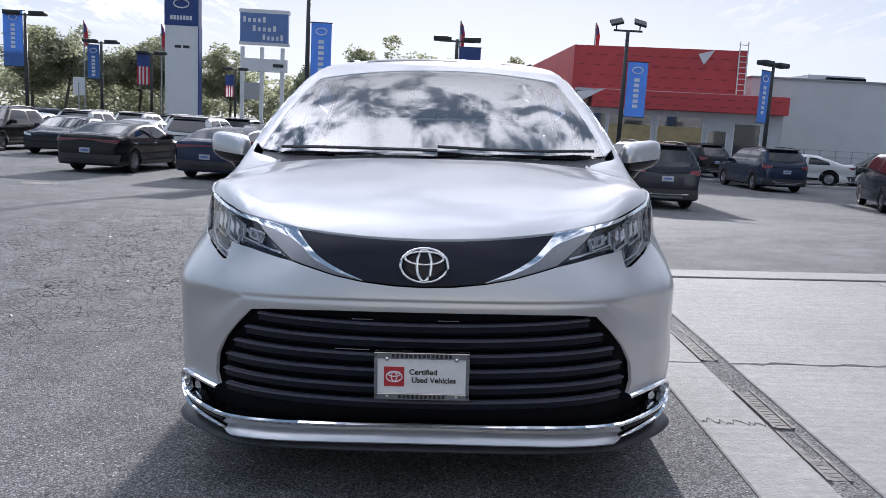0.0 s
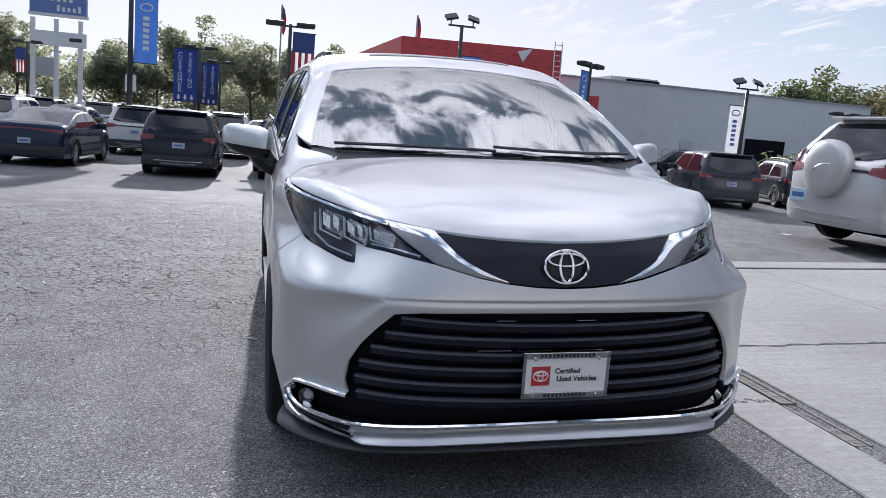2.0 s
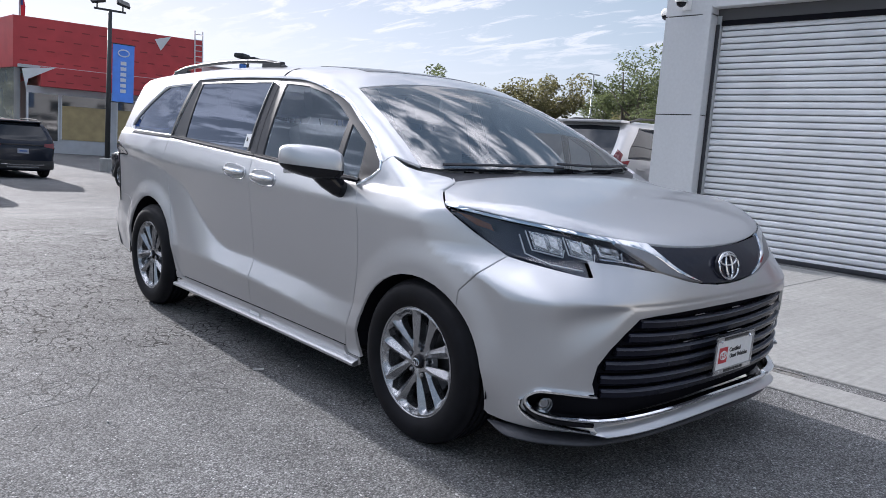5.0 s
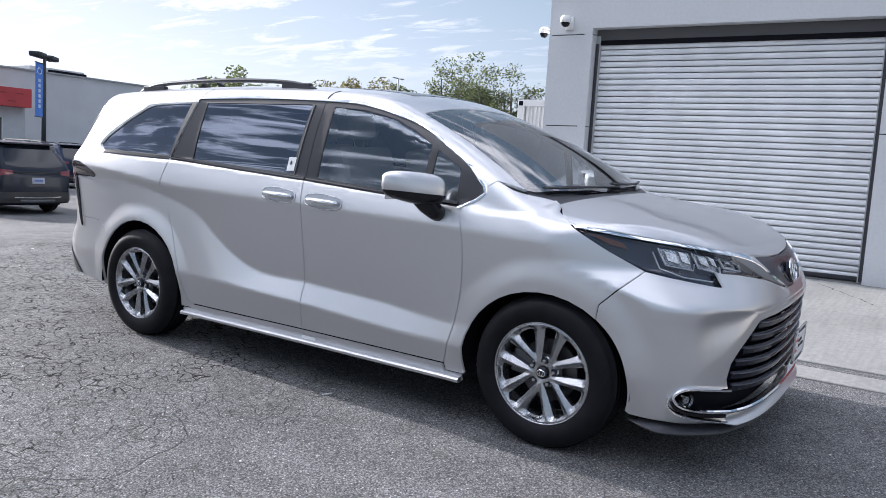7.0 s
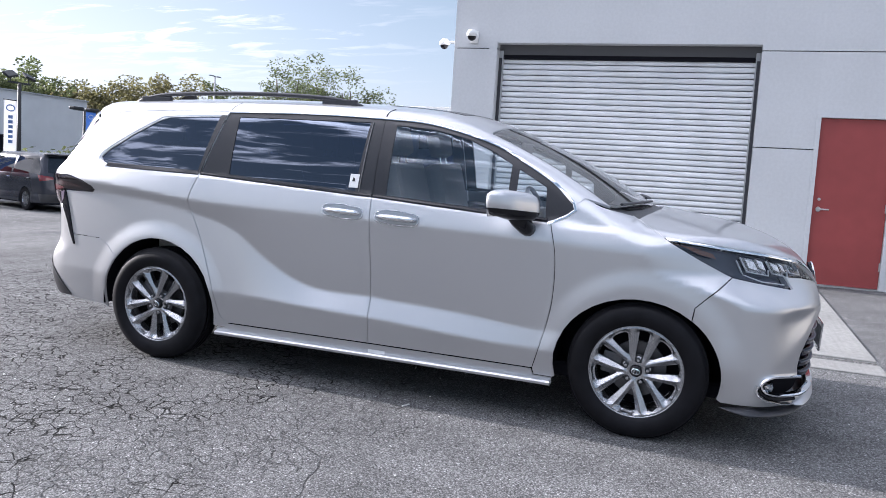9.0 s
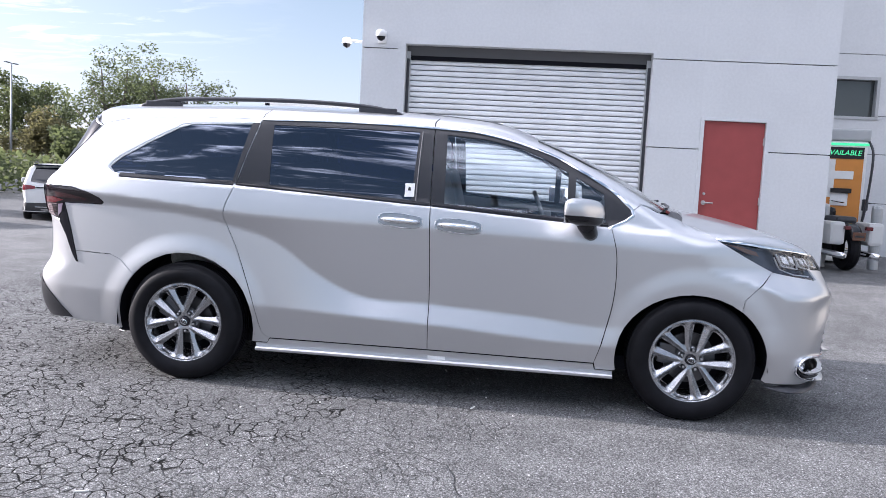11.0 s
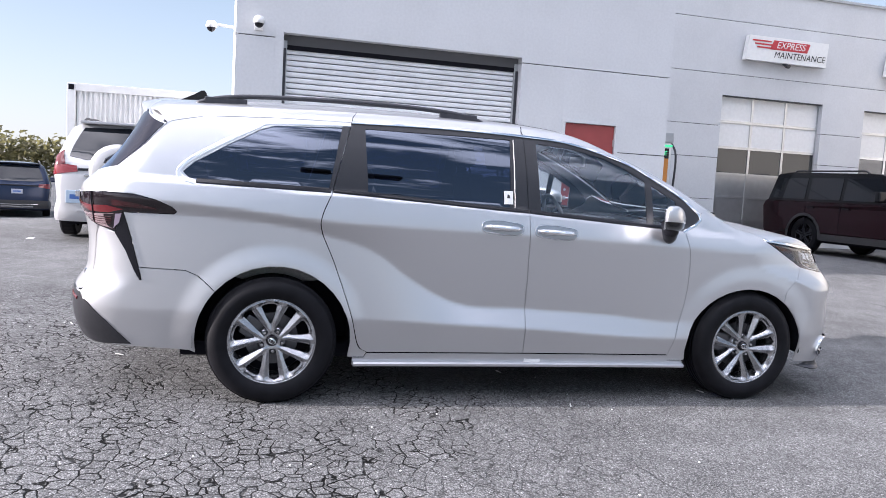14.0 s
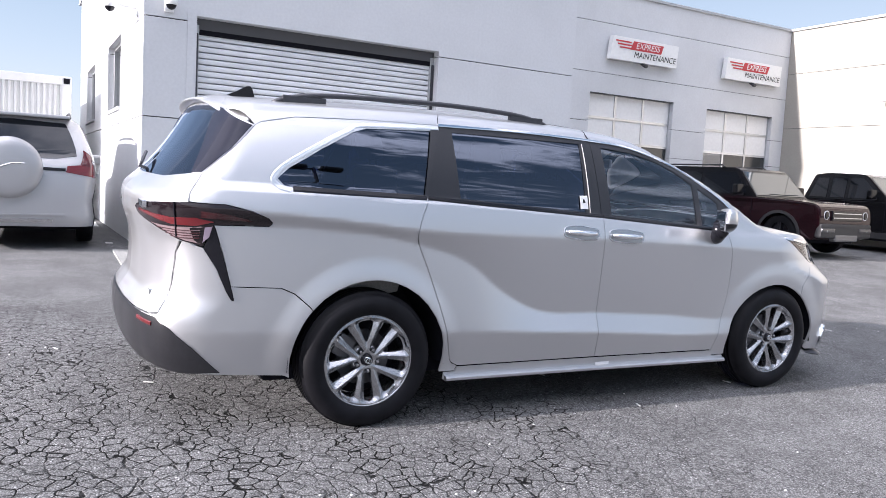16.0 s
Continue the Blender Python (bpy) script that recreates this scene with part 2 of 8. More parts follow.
ALLOY_DARK = material("dark_alloy_pocket", (0.045, 0.045, 0.05), 0.45, 0.6)
RUBBER = material("tyre_rubber", (0.007, 0.007, 0.009), 0.55, var=0.25, scale=14, bump=0.0006, bump_scale=180, stain=0.2, spec=0.16)
GLASS_CLEAR = glass_material("clear_glass", (0.93, 0.96, 0.96), 3.0)
GLASS_FRONT = glass_material("door_glass", (0.92, 0.96, 0.98), 1.9, sheen=(0.78, 0.88, 1.0))
GLASS_DARK = glass_material("privacy_glass", (0.030, 0.040, 0.095), 2.0, sheen=(0.70, 0.80, 1.0))
LENS = glass_material("lamp_lens", (0.95, 0.96, 0.98), 1.4)
RED_LENS = material("red_lens", (0.10, 0.008, 0.011), 0.08, coat=.6)
SMOKE_LENS = material("smoked_lens", (0.012, 0.008, 0.010), 0.06, coat=.5, spec=.3)
AMBER = material("amber_lens", (0.10, 0.035, 0.015), 0.12, coat=1.0)
SEAT = material("grey_seat_cloth", (0.55, 0.54, 0.52), 0.85, var=0.12, scale=90, bump=0.0008, bump_scale=500)
INTERIOR = material("dark_interior_plastic", (0.32, 0.32, 0.32), 0.6, var=0.1, scale=40)
WHITE_PAINT = material("white_enamel", (0.78, 0.78, 0.77), 0.35, var=0.04, scale=12)
PAPER = material("white_paper", (0.8, 0.8, 0.8), 0.7, var=0.04, scale=60)
INK = material("black_ink", (0.02, 0.02, 0.022), 0.6)
RED_INK = material("red_ink", (0.50, 0.035, 0.045), 0.5)
PINK_LENS = material("pale_pink_lens", (0.27, 0.20, 0.21), 0.08, 0.3, coat=1.0)
GREY_SATIN = material("grey_satin_insert", (0.16, 0.16, 0.165), 0.35, 0.4)
LIGHT_GUIDE = material("milky_light_guide", (0.6, 0.62, 0.66), 0.2, coat=0.5)
CRYSTAL = material("crystal_lamp_module", (0.93, 0.94, 0.96), 0.12, 0.0, var=0.28, scale=55, bump=0.01, bump_scale=80, coat=.5)
FACET = material("faceted_reflector", (0.80, 0.82, 0.85), 0.12, 1.0, bump=0.012, bump_scale=70)


def translucent_leaf(name, color, thin=.45):
    """Thin leaves: light from behind shines through them."""
    m = material(name, color, .65, var=.35, scale=1.5, spec=.25)
    nt = m.node_tree
    N, L = nt.nodes.new, nt.links.new
    t, mx = N("ShaderNodeBsdfTranslucent"), N("ShaderNodeMixShader")
    t.inputs[0].default_value = (color[0] * 1.7, color[1] * 1.75, color[2] * 1.4, 1)
    mx.inputs[0].default_value = thin
    L(nt.nodes["Principled BSDF"].outputs[0], mx.inputs[1]), L(t.outputs[0], mx.inputs[2]), L(mx.outputs[0], nt.nodes["Material Output"].inputs[0])
    return m

# ---------------------------------------------------------------- mesh helpers
def obj(name, me, mat, parent=None, label="", smooth=False):
    if mat is not None and not me.materials:
        me.materials.append(mat)
    if smooth:
        me.shade_smooth()
    ob = new(name, me)
    if parent is not None:
        ob.parent = parent
    return tagged(ob, label)


def part(name, bm, mat, parent, label="", smooth=False):
    """Links a bmesh as one mesh object under a thing or a part."""
    me = bpy.data.meshes.new(name)
    bm.to_mesh(me)
    bm.free()
    return obj(name, me, mat, parent, label, smooth)


def raw(name, verts, faces, mat, parent=None, label="", smooth=False):
    me = bpy.data.meshes.new(name)
    me.from_pydata([tuple(v) for v in verts], [], [tuple(f) for f in faces])
    me.update()
    return obj(name, me, mat, parent, label, smooth)


def thing(name, m, label, category, group="", kind=""):
    ob = new(name)
    ob.empty_display_size = 0.2
    ob.matrix_basis = m
    return tagged(ob, label, category, group, kind)


def add_box(bm, x0, x1, y0, y1, z0, z1, bev=0.0, m=None):
    vs = bmesh.ops.create_cube(bm, size=1.0)["verts"]
    for v in vs:
        v.co = Vector((x0 + (v.co.x + 0.5) * (x1 - x0), y0 + (v.co.y + 0.5) * (y1 - y0), z0 + (v.co.z + 0.5) * (z1 - z0)))
    if bev:
        es = list({e for v in vs for e in v.link_edges})
        r = bmesh.ops.bevel(bm, geom=es, offset=bev, segments=2, affect="EDGES", profile=0.6)
        vs = list({v for f in r["faces"] for v in f.verts} | {v for v in vs if v.is_valid})
    if m is not None:
        bmesh.ops.transform(bm, matrix=m, verts=vs)
    return vs


def box(x0, x1, y0, y1, z0, z1, bev=0.0, m=None):
    bm = bmesh.new()
    add_box(bm, x0, x1, y0, y1, z0, z1, bev, m)
    return bm


def add_tube(bm, pts, radius, sides=8, caps=True, flat=1.0):
    """A tube along pts; radius a number or one for each point. flat squeezes it in height."""
    pts = [Vector(p) for p in pts]
    rr = radius if isinstance(radius, (list, tuple)) else [radius] * len(pts)
    rings = []
    for i, p in enumerate(pts):
        d = (pts[min(i + 1, len(pts) - 1)] - pts[max(i - 1, 0)]).normalized()
        a = d.orthogonal().normalized() if abs(d.z) > 0.95 else d.cross(Vector((0, 0, 1))).normalized()
        b = a.cross(d).normalized()
        rings.append([bm.verts.new(p + rr[i] * (math.cos(2 * math.pi * k / sides) * a + flat * math.sin(2 * math.pi * k / sides) * b)) for k in range(sides)])
    for r0, r1 in zip(rings, rings[1:]):
        for k in range(sides):
            bm.faces.new((r0[k], r0[(k + 1) % sides], r1[(k + 1) % sides], r1[k]))
    if caps:
        bm.faces.new(rings[0][::-1]), bm.faces.new(rings[-1])


def tube(pts, radius, sides=8, caps=True, flat=1.0):
    bm = bmesh.new()
    add_tube(bm, pts, radius, sides, caps, flat)
    return bm


def add_lathe(bm, prof, sides=32, axis="x", center=(0, 0, 0), closed=False):
    """Turns (radius, along) pairs round an axis."""
    c = Vector(center)
    rings = []
    for r, h in prof:
        ring = []
        for k in range(sides):
            a = 2 * math.pi * k / sides
            u, v = r * math.cos(a), r * math.sin(a)
            ring.append(bm.verts.new(c + Vector({"x": (h, u, v), "y": (u, h, v), "z": (u, v, h)}[axis])))
        rings.append(ring)
    pairs = list(zip(rings, rings[1:])) + ([(rings[-1], rings[0])] if closed else [])
    for r0, r1 in pairs:
        for k in range(sides):
            bm.faces.new((r0[k], r0[(k + 1) % sides], r1[(k + 1) % sides], r1[k]))


def lathe(prof, sides=32, axis="x", center=(0, 0, 0), closed=False):
    bm = bmesh.new()
    add_lathe(bm, prof, sides, axis, center, closed)
    bmesh.ops.recalc_face_normals(bm, faces=bm.faces)
    return bm


def add_prism(bm, outline, depth, m=None):
    """A flat outline in its own xy plane, given thickness along z from 0 to depth."""
    a = [bm.verts.new((x, y, 0)) for x, y in outline]
    b = [bm.verts.new((x, y, depth)) for x, y in outline]
    n = len(a)
    bm.faces.new(a[::-1]), bm.faces.new(b)
    for i in range(n):
        bm.faces.new((a[i], a[(i + 1) % n], b[(i + 1) % n], b[i]))
    if m is not None:
        bmesh.ops.transform(bm, matrix=m, verts=a + b)


def prism(outline, depth, m=None):
    bm = bmesh.new()
    add_prism(bm, outline, depth, m)
    bmesh.ops.recalc_face_normals(bm, faces=bm.faces)
    return bm


def words(text, size, mat, parent, m, name="lettering", shear=0.0, label="", bold=0.0):
    cu = bpy.data.curves.new(name, "FONT")
    cu.body, cu.size, cu.align_x, cu.align_y, cu.extrude, cu.shear, cu.offset = text, size, "CENTER", "CENTER", 0.001, shear, bold
    ob = bpy.data.objects.new(name, cu)
    me = bpy.data.meshes.new_from_object(ob)
    bpy.data.objects.remove(ob)
    me.materials.clear()
    me.transform(m)
    return obj(name, me, mat, parent, label)


def curve(pts, n=6):
    """A smooth line through pts, n steps to each stretch."""
    P = [np.array(p, float) for p in pts]
    P = [2 * P[0] - P[1]] + P + [2 * P[-1] - P[-2]]
    out = []
    for i in range(1, len(P) - 2):
        for k in range(n):
            t = k / n
            out.append(0.5 * (2 * P[i] + (P[i + 1] - P[i - 1]) * t + (2 * P[i - 1] - 5 * P[i] + 4 * P[i + 1] - P[i + 2]) * t * t + (3 * P[i] - P[i - 1] - 3 * P[i + 1] + P[i + 2]) * t ** 3))
    out.append(P[-2])
    return [tuple(p) for p in out]


def inside(pt, poly):
    """Which of the points lie in a polygon (even-odd)."""
    x, y = pt[:, 0], pt[:, 1]
    res = np.zeros(len(pt), bool)
    q = np.roll(poly, 1, axis=0)
    for (x0, y0), (x1, y1) in zip(poly, q):
        if y0 != y1:
            res ^= ((y0 > y) != (y1 > y)) & (x < (x1 - x0) * (y - y0) / (y1 - y0) + x0)
    return res


def resample(poly, step):
    out = []
    for a, b in zip(poly, poly[1:] + poly[:1]):
        a, b = np.array(a, float), np.array(b, float)
        n = max(1, int(math.ceil(np.linalg.norm(b - a) / step)))
        out += [a + (b - a) * k / n for k in range(n)]
    return np.array(out)


def inset(poly, d):
    """Moves a closed outline inwards by d."""
    nxt, prv = np.roll(poly, -1, axis=0), np.roll(poly, 1, axis=0)
    area = 0.5 * np.sum(poly[:, 0] * nxt[:, 1] - nxt[:, 0] * poly[:, 1])
    t = nxt - prv
    t /= np.maximum(np.linalg.norm(t, axis=1, keepdims=True), 1e-9)
    nrm = np.stack([-t[:, 1], t[:, 0]], 1) * (1 if area > 0 else -1)
    return poly + d * nrm

# ---------------------------------------------------------------- the van's body as one smooth form
# Van's own axes: x to its left side, y from the nose backwards, z up from the ground.
def line(y, ks, vs):
    """A smooth curve through the knots."""
    ks, vs = np.array(ks, float), np.array(vs, float)
    y = np.clip(y, ks[0], ks[-1])
    m = np.gradient(vs, ks)
    i = np.clip(np.searchsorted(ks, y, side="right") - 1, 0, len(ks) - 2)
    h = ks[i + 1] - ks[i]
    t = (y - ks[i]) / h
    return (2 * t ** 3 - 3 * t ** 2 + 1) * vs[i] + (t ** 3 - 2 * t ** 2 + t) * h * m[i] + (3 * t ** 2 - 2 * t ** 3) * vs[i + 1] + (t ** 3 - t ** 2) * h * m[i + 1]


def step01(x, a, b):
    t = np.clip((x - a) / (b - a), 0, 1)
    return t * t * (3 - 2 * t)


def smax(a, b, k):
    h = np.clip(0.5 + 0.5 * (a - b) / k, 0, 1)
    return b * (1 - h) + a * h + k * h * (1 - h)


def smin(a, b, k):
    return -smax(-a, -b, k)


AXLES, HUB_Z, TYRE_R = (0.929, 3.990), 0.362, 0.366


def belt(Y):
    return line(Y, [1.2, 1.44, 2.5, 3.7, 4.5, 5.0], [1.09, 1.105, 1.165, 1.215, 1.235, 1.24])


def half_width(Y, Z):
    W = line(Y, [0, .3, .6, .93, 1.4, 2.5, 3.5, 4.0, 4.4, 4.7, 5.0, 5.2], [.91, .945, .962, .972, .968, .966, .970, .972, .957, .928, .875, .83])
    zb = belt(Y)
    zU = line(Y, [.9, 1.4, 2.5, 3.73, 4.5, 5.0], [.98, 1.0, 1.03, 1.055, 1.115, 1.12])
    zW = line(Y, [.9, 1.4, 1.94, 2.46, 2.98, 3.19, 3.40, 3.73, 4.5, 5.0], [.60, .52, .55, .575, .62, .73, .88, .985, 1.06, 1.07])
    zL = line(Y, [.9, 1.4, 2.47, 3.5, 4.5], [.44, .41, .46, .50, .52])
    dW = line(Y, [.5, 1.3, 1.8, 2.5, 3.1, 3.5, 3.9, 4.5, 5.0], [.006, .014, .036, .043, .046, .036, .026, .022, .018])
    total = 0
    taps = (-.009, 0, .009)
    for dz in taps:
        z = Z + dz
        a = np.where(z < zL, .038 * np.clip((zL - z) / (zL - .22), 0, 1.3), 0)
        a = np.where((z >= zL) & (z < zW), dW * (z - zL) / (zW - zL), a)
        a = np.where((z >= zW) & (z < zU), dW + (.003 - dW) * (z - zW) / np.maximum(zU - zW, .02), a)
        a = np.where((z >= zU) & (z < zb), .003 + .030 * np.clip((z - zU) / (zb - zU), 0, 1) ** 1.3, a)
        up = np.maximum(z - zb, 0)
        a = np.where(z >= zb, .033 + .012 * np.clip(up / .012, 0, 1) + .26 * up + .26 * up ** 2, a)
        total = total + a / len(taps)
    X = W - total
    for ya in AXLES:
        r = np.hypot(Y - ya, Z - HUB_Z)
        X = X + .014 * step01(r, .56, .43) * step01(Z, .2, .5)
    return X


def hood_z(X, Y):
    h0 = line(Y, [0.0, .06, .12, .22, .4, .6, .95, 1.25, 1.6], [.80, .915, .965, 1.02, 1.085, 1.13, 1.185, 1.215, 1.23])
    return h0 - (.030 + .045 * step01(Y, .45, .90)) * (np.abs(X) / .86) ** 2.6


def top_z(X, Y):
    a = np.abs(X)
    ws = 1.185 + .478 * (Y - .975 - .16 * (a / .8) ** 2.2) + .035 * np.sin(np.clip((Y - 1.0) / .9, 0, 1) * np.pi)
    roof = line(Y, [1.6, 1.9, 2.3, 2.8, 3.4, 4.0, 4.5, 4.9, 5.2], [1.615, 1.668, 1.718, 1.742, 1.748, 1.735, 1.712, 1.685, 1.66]) - .055 * (a / .7) ** 2.6
    return smax(hood_z(X, Y), smin(ws, roof, .07), .02 + .05 * step01(a, .74, .86))


def nose_y(X, Z):
    a = np.abs(X)
    base = line(Z, [.18, .24, .30, .36, .5, .68, .74, .80, .88, .96, 1.05, 1.2], [.12, .055, .03, .02, .012, .005, .0035, .018, .045, .085, .14, .28])
    sweep = line(a, [0, .3, .5, .62, .7, .8, .88, .94, 1.0, 1.1], [0, .008, .03, .062, .10, .18, .26, .36, .5, .8])
    # the bumper's corner is hollowed behind a ridge shaped like an arrowhead
    b = np.clip(a - .615, 0, None)
    zu, zl = .750 + .06 * b, .735 - 1.15 * b
    tall = np.maximum(zu - zl, .02)
    p = np.clip((Z - zl) / tall, 0, 1)
    hollow = np.minimum(.14 * tall, .030) * np.sin(np.pi * p ** 1.6) * step01(a, 1.0, .70)
    return base + sweep * (1 + .85 * step01(Z, .74, .92)) + hollow


def tail_y(X, Z):
    a = np.abs(X)
    base = line(Z, [.2, .28, .36, .48, .6, .68, .8, .95, 1.08, 1.19, 1.235, 1.30, 1.62, 1.70, 1.8], [4.98, 5.06, 5.12, 5.15, 5.14, 5.09, 5.075, 5.085, 5.12, 5.10, 5.05, 4.99, 4.78, 4.74, 4.7])
    sweep = line(a, [0, .3, .6, .75, .85, .95, 1.1], [0, .012, .055, .11, .18, .32, .7])
    return base - sweep


def van_body(X, Y, Z):
    """Negative inside the van, positive outside."""
    a = np.abs(X)
    f = smax(a - half_width(Y, Z), Z - top_z(X, Y), .085)
    f = smax(f, nose_y(X, Z) - Y, .065)
    return smax(f, Y - tail_y(X, Z), .09)


FORM = {"body": van_body}


def body(X, Y, Z):
    return FORM["body"](X, Y, Z)


def meet(origin, way, far):
    """Where rays from inside the body leave it."""
    lo, hi = np.zeros(len(origin)), np.full(len(origin), far)
    for _ in range(30):
        mid = .5 * (lo + hi)
        p = origin + mid[:, None] * way
        out = body(p[:, 0], p[:, 1], p[:, 2]) > 0
        hi, lo = np.where(out, mid, hi), np.where(out, lo, mid)
    return origin + (.5 * (lo + hi))[:, None] * way


def normals(P, e=.004):
    g = np.zeros_like(P)
    for k in range(3):
        d = np.zeros(3)
        d[k] = e
        A, B = P + d, P - d
        g[:, k] = body(A[:, 0], A[:, 1], A[:, 2]) - body(B[:, 0], B[:, 1], B[:, 2])
    return g / np.maximum(np.linalg.norm(g, axis=1, keepdims=True), 1e-9)


CAB_Z, R0 = 1.0, 0.95
FORM["front"], FORM["rear"] = 1.0, 4.1


def on_body(kind, uv):
    """Points of the body from the flat coordinates of one of its five unrolled maps."""
    uv = np.asarray(uv, float)
    u, v = uv[:, 0], uv[:, 1]
    o, w = np.zeros((len(uv), 3)), np.zeros((len(uv), 3))
    if kind in ("right", "left"):
        o[:, 1], o[:, 2], w[:, 0] = u, v, (-1 if kind == "right" else 1)
        return meet(o, w, 1.4)
    if kind == "top":
        o[:, 0], o[:, 1], o[:, 2], w[:, 2] = u, v, .6, 1
        return meet(o, w, 1.6)
    if kind == "front":
        o[:, 1], o[:, 2], w[:, 0], w[:, 1] = FORM["front"], v, np.sin(u / R0), -np.cos(u / R0)
        return meet(o, w, 1.9)
    if kind == "rear":
        o[:, 1], o[:, 2], w[:, 0], w[:, 1] = FORM["rear"], v, np.sin(u / R0), np.cos(u / R0)
        return meet(o, w, 1.9)
    o[:, 1], o[:, 2], w[:, 0], w[:, 2] = u, CAB_Z, np.sin(v / R0), np.cos(v / R0)
    return meet(o, w, 1.4)


def f_xz(pts, sign=-1):
    """Front map from (distance from the middle, height)."""
    a = np.array(pts, float)
    o = np.stack([sign * a[:, 0], np.full(len(a), 1.2), a[:, 1]], 1)
    p = meet(o, np.tile([0., -1., 0.], (len(a), 1)), 1.5)
    return [(R0 * math.atan2(q[0], FORM["front"] - q[1]), q[2]) for q in p]


def f_yz(pts, sign=-1):
    """Front map from points of the side (y, height)."""
    p = on_body("right" if sign < 0 else "left", pts)
    return [(R0 * math.atan2(q[0], FORM["front"] - q[1]), q[2]) for q in p]


def r_xz(pts, sign=-1):
    a = np.array(pts, float)
    o = np.stack([sign * a[:, 0], np.full(len(a), FORM["rear"] + .1), a[:, 1]], 1)
    p = meet(o, np.tile([0., 1., 0.], (len(a), 1)), 1.5)
    return [(R0 * math.atan2(q[0], q[1] - FORM["rear"]), q[2]) for q in p]


def r_yz(pts, sign=-1):
    p = on_body("right" if sign < 0 else "left", pts)
    return [(R0 * math.atan2(q[0], q[1] - FORM["rear"]), q[2]) for q in p]


def c_yz(pts, sign=-1):
    p = on_body("right" if sign < 0 else "left", pts)
    return [(q[1], R0 * math.atan2(q[0], q[2] - CAB_Z)) for q in p]


def c_xy(pts):
    p = on_body("top", pts)
    return [(q[1], R0 * math.atan2(q[0], q[2] - CAB_Z)) for q in p]


def panel(name, kind, outline, mat, parent, label="", holes=(), step=.035, gap=.0029, rim=.014, lift=0.0):
    """A sheet cut from the body's form along an outline, with turned-in edges."""
    loops = [inset(resample(list(outline), step), gap)] + [inset(resample(list(h), step), -gap) for h in holes]
    pts, edges = [], []
    for lp in loops:
        n0 = len(pts)
        pts += [tuple(p) for p in lp]
        edges += [(n0 + k, n0 + (k + 1) % len(lp)) for k in range(len(lp))]
    nb = len(pts)
    lo, hi = loops[0].min(0), loops[0].max(0)
    gx, gy = np.meshgrid(np.arange(lo[0] + step / 2, hi[0], step), np.arange(lo[1] + step / 2, hi[1], step))
    grid = np.stack([gx.ravel(), gy.ravel()], 1)
    ok = inside(grid, loops[0])
    for h in loops[1:]:
        ok &= ~inside(grid, h)
    grid = grid[ok]
    edge = np.array(pts)
    near = np.array([np.min(np.hypot(edge[:, 0] - g[0], edge[:, 1] - g[1])) for g in grid]) if len(grid) else np.zeros(0)
    pts += [tuple(g) for g in grid[near > .45 * step]]
    co, _, tris, _, _, _ = geometry.delaunay_2d_cdt([Vector(p) for p in pts], edges, [], 0, 1e-6)
    co = np.array([tuple(c) for c in co])
    tris = np.array([tuple(t) for t in tris if len(t) == 3])
    mid = co[tris].mean(1)
    keep = inside(mid, loops[0])
    for h in loops[1:]:
        keep &= ~inside(mid, h)
    tris = tris[keep]
    P = on_body(kind, co)
    Nn = normals(P)
    P = P + lift * Nn
    a, b, c = P[tris[:, 0]], P[tris[:, 1]], P[tris[:, 2]]
    flip = np.einsum("ij,ij->i", np.cross(b - a, c - a), Nn[tris[:, 0]] + Nn[tris[:, 1]] + Nn[tris[:, 2]]) < 0
    tris[flip] = tris[flip][:, ::-1]
    faces = [tuple(t) for t in tris]
    V, NV = [tuple(p) for p in P], [tuple(q) for q in Nn]
    if rim:
        count = {}
        for t in faces:
            for k in range(3):
                e = (t[k], t[(k + 1) % 3])
                count[e] = 1
        edge_list = [e for e in count if (e[1], e[0]) not in count]
        low, top_copy = {}, {}
        for e in edge_list:
            for i in e:
                if i not in low:
                    top_copy[i] = len(V)
                    V.append(tuple(P[i])), NV.append(tuple(Nn[i]))
                    low[i] = len(V)
                    V.append(tuple(P[i] - rim * Nn[i])), NV.append(tuple(Nn[i]))
        faces += [(top_copy[j], top_copy[i], low[i], low[j]) for i, j in edge_list]
    me = bpy.data.meshes.new(name)
    me.from_pydata(V, [], faces)
    me.update()
    me.materials.append(mat)
    me.shade_smooth()
    me.normals_split_custom_set_from_vertices(NV)
    return obj(name, me, mat, parent, label)


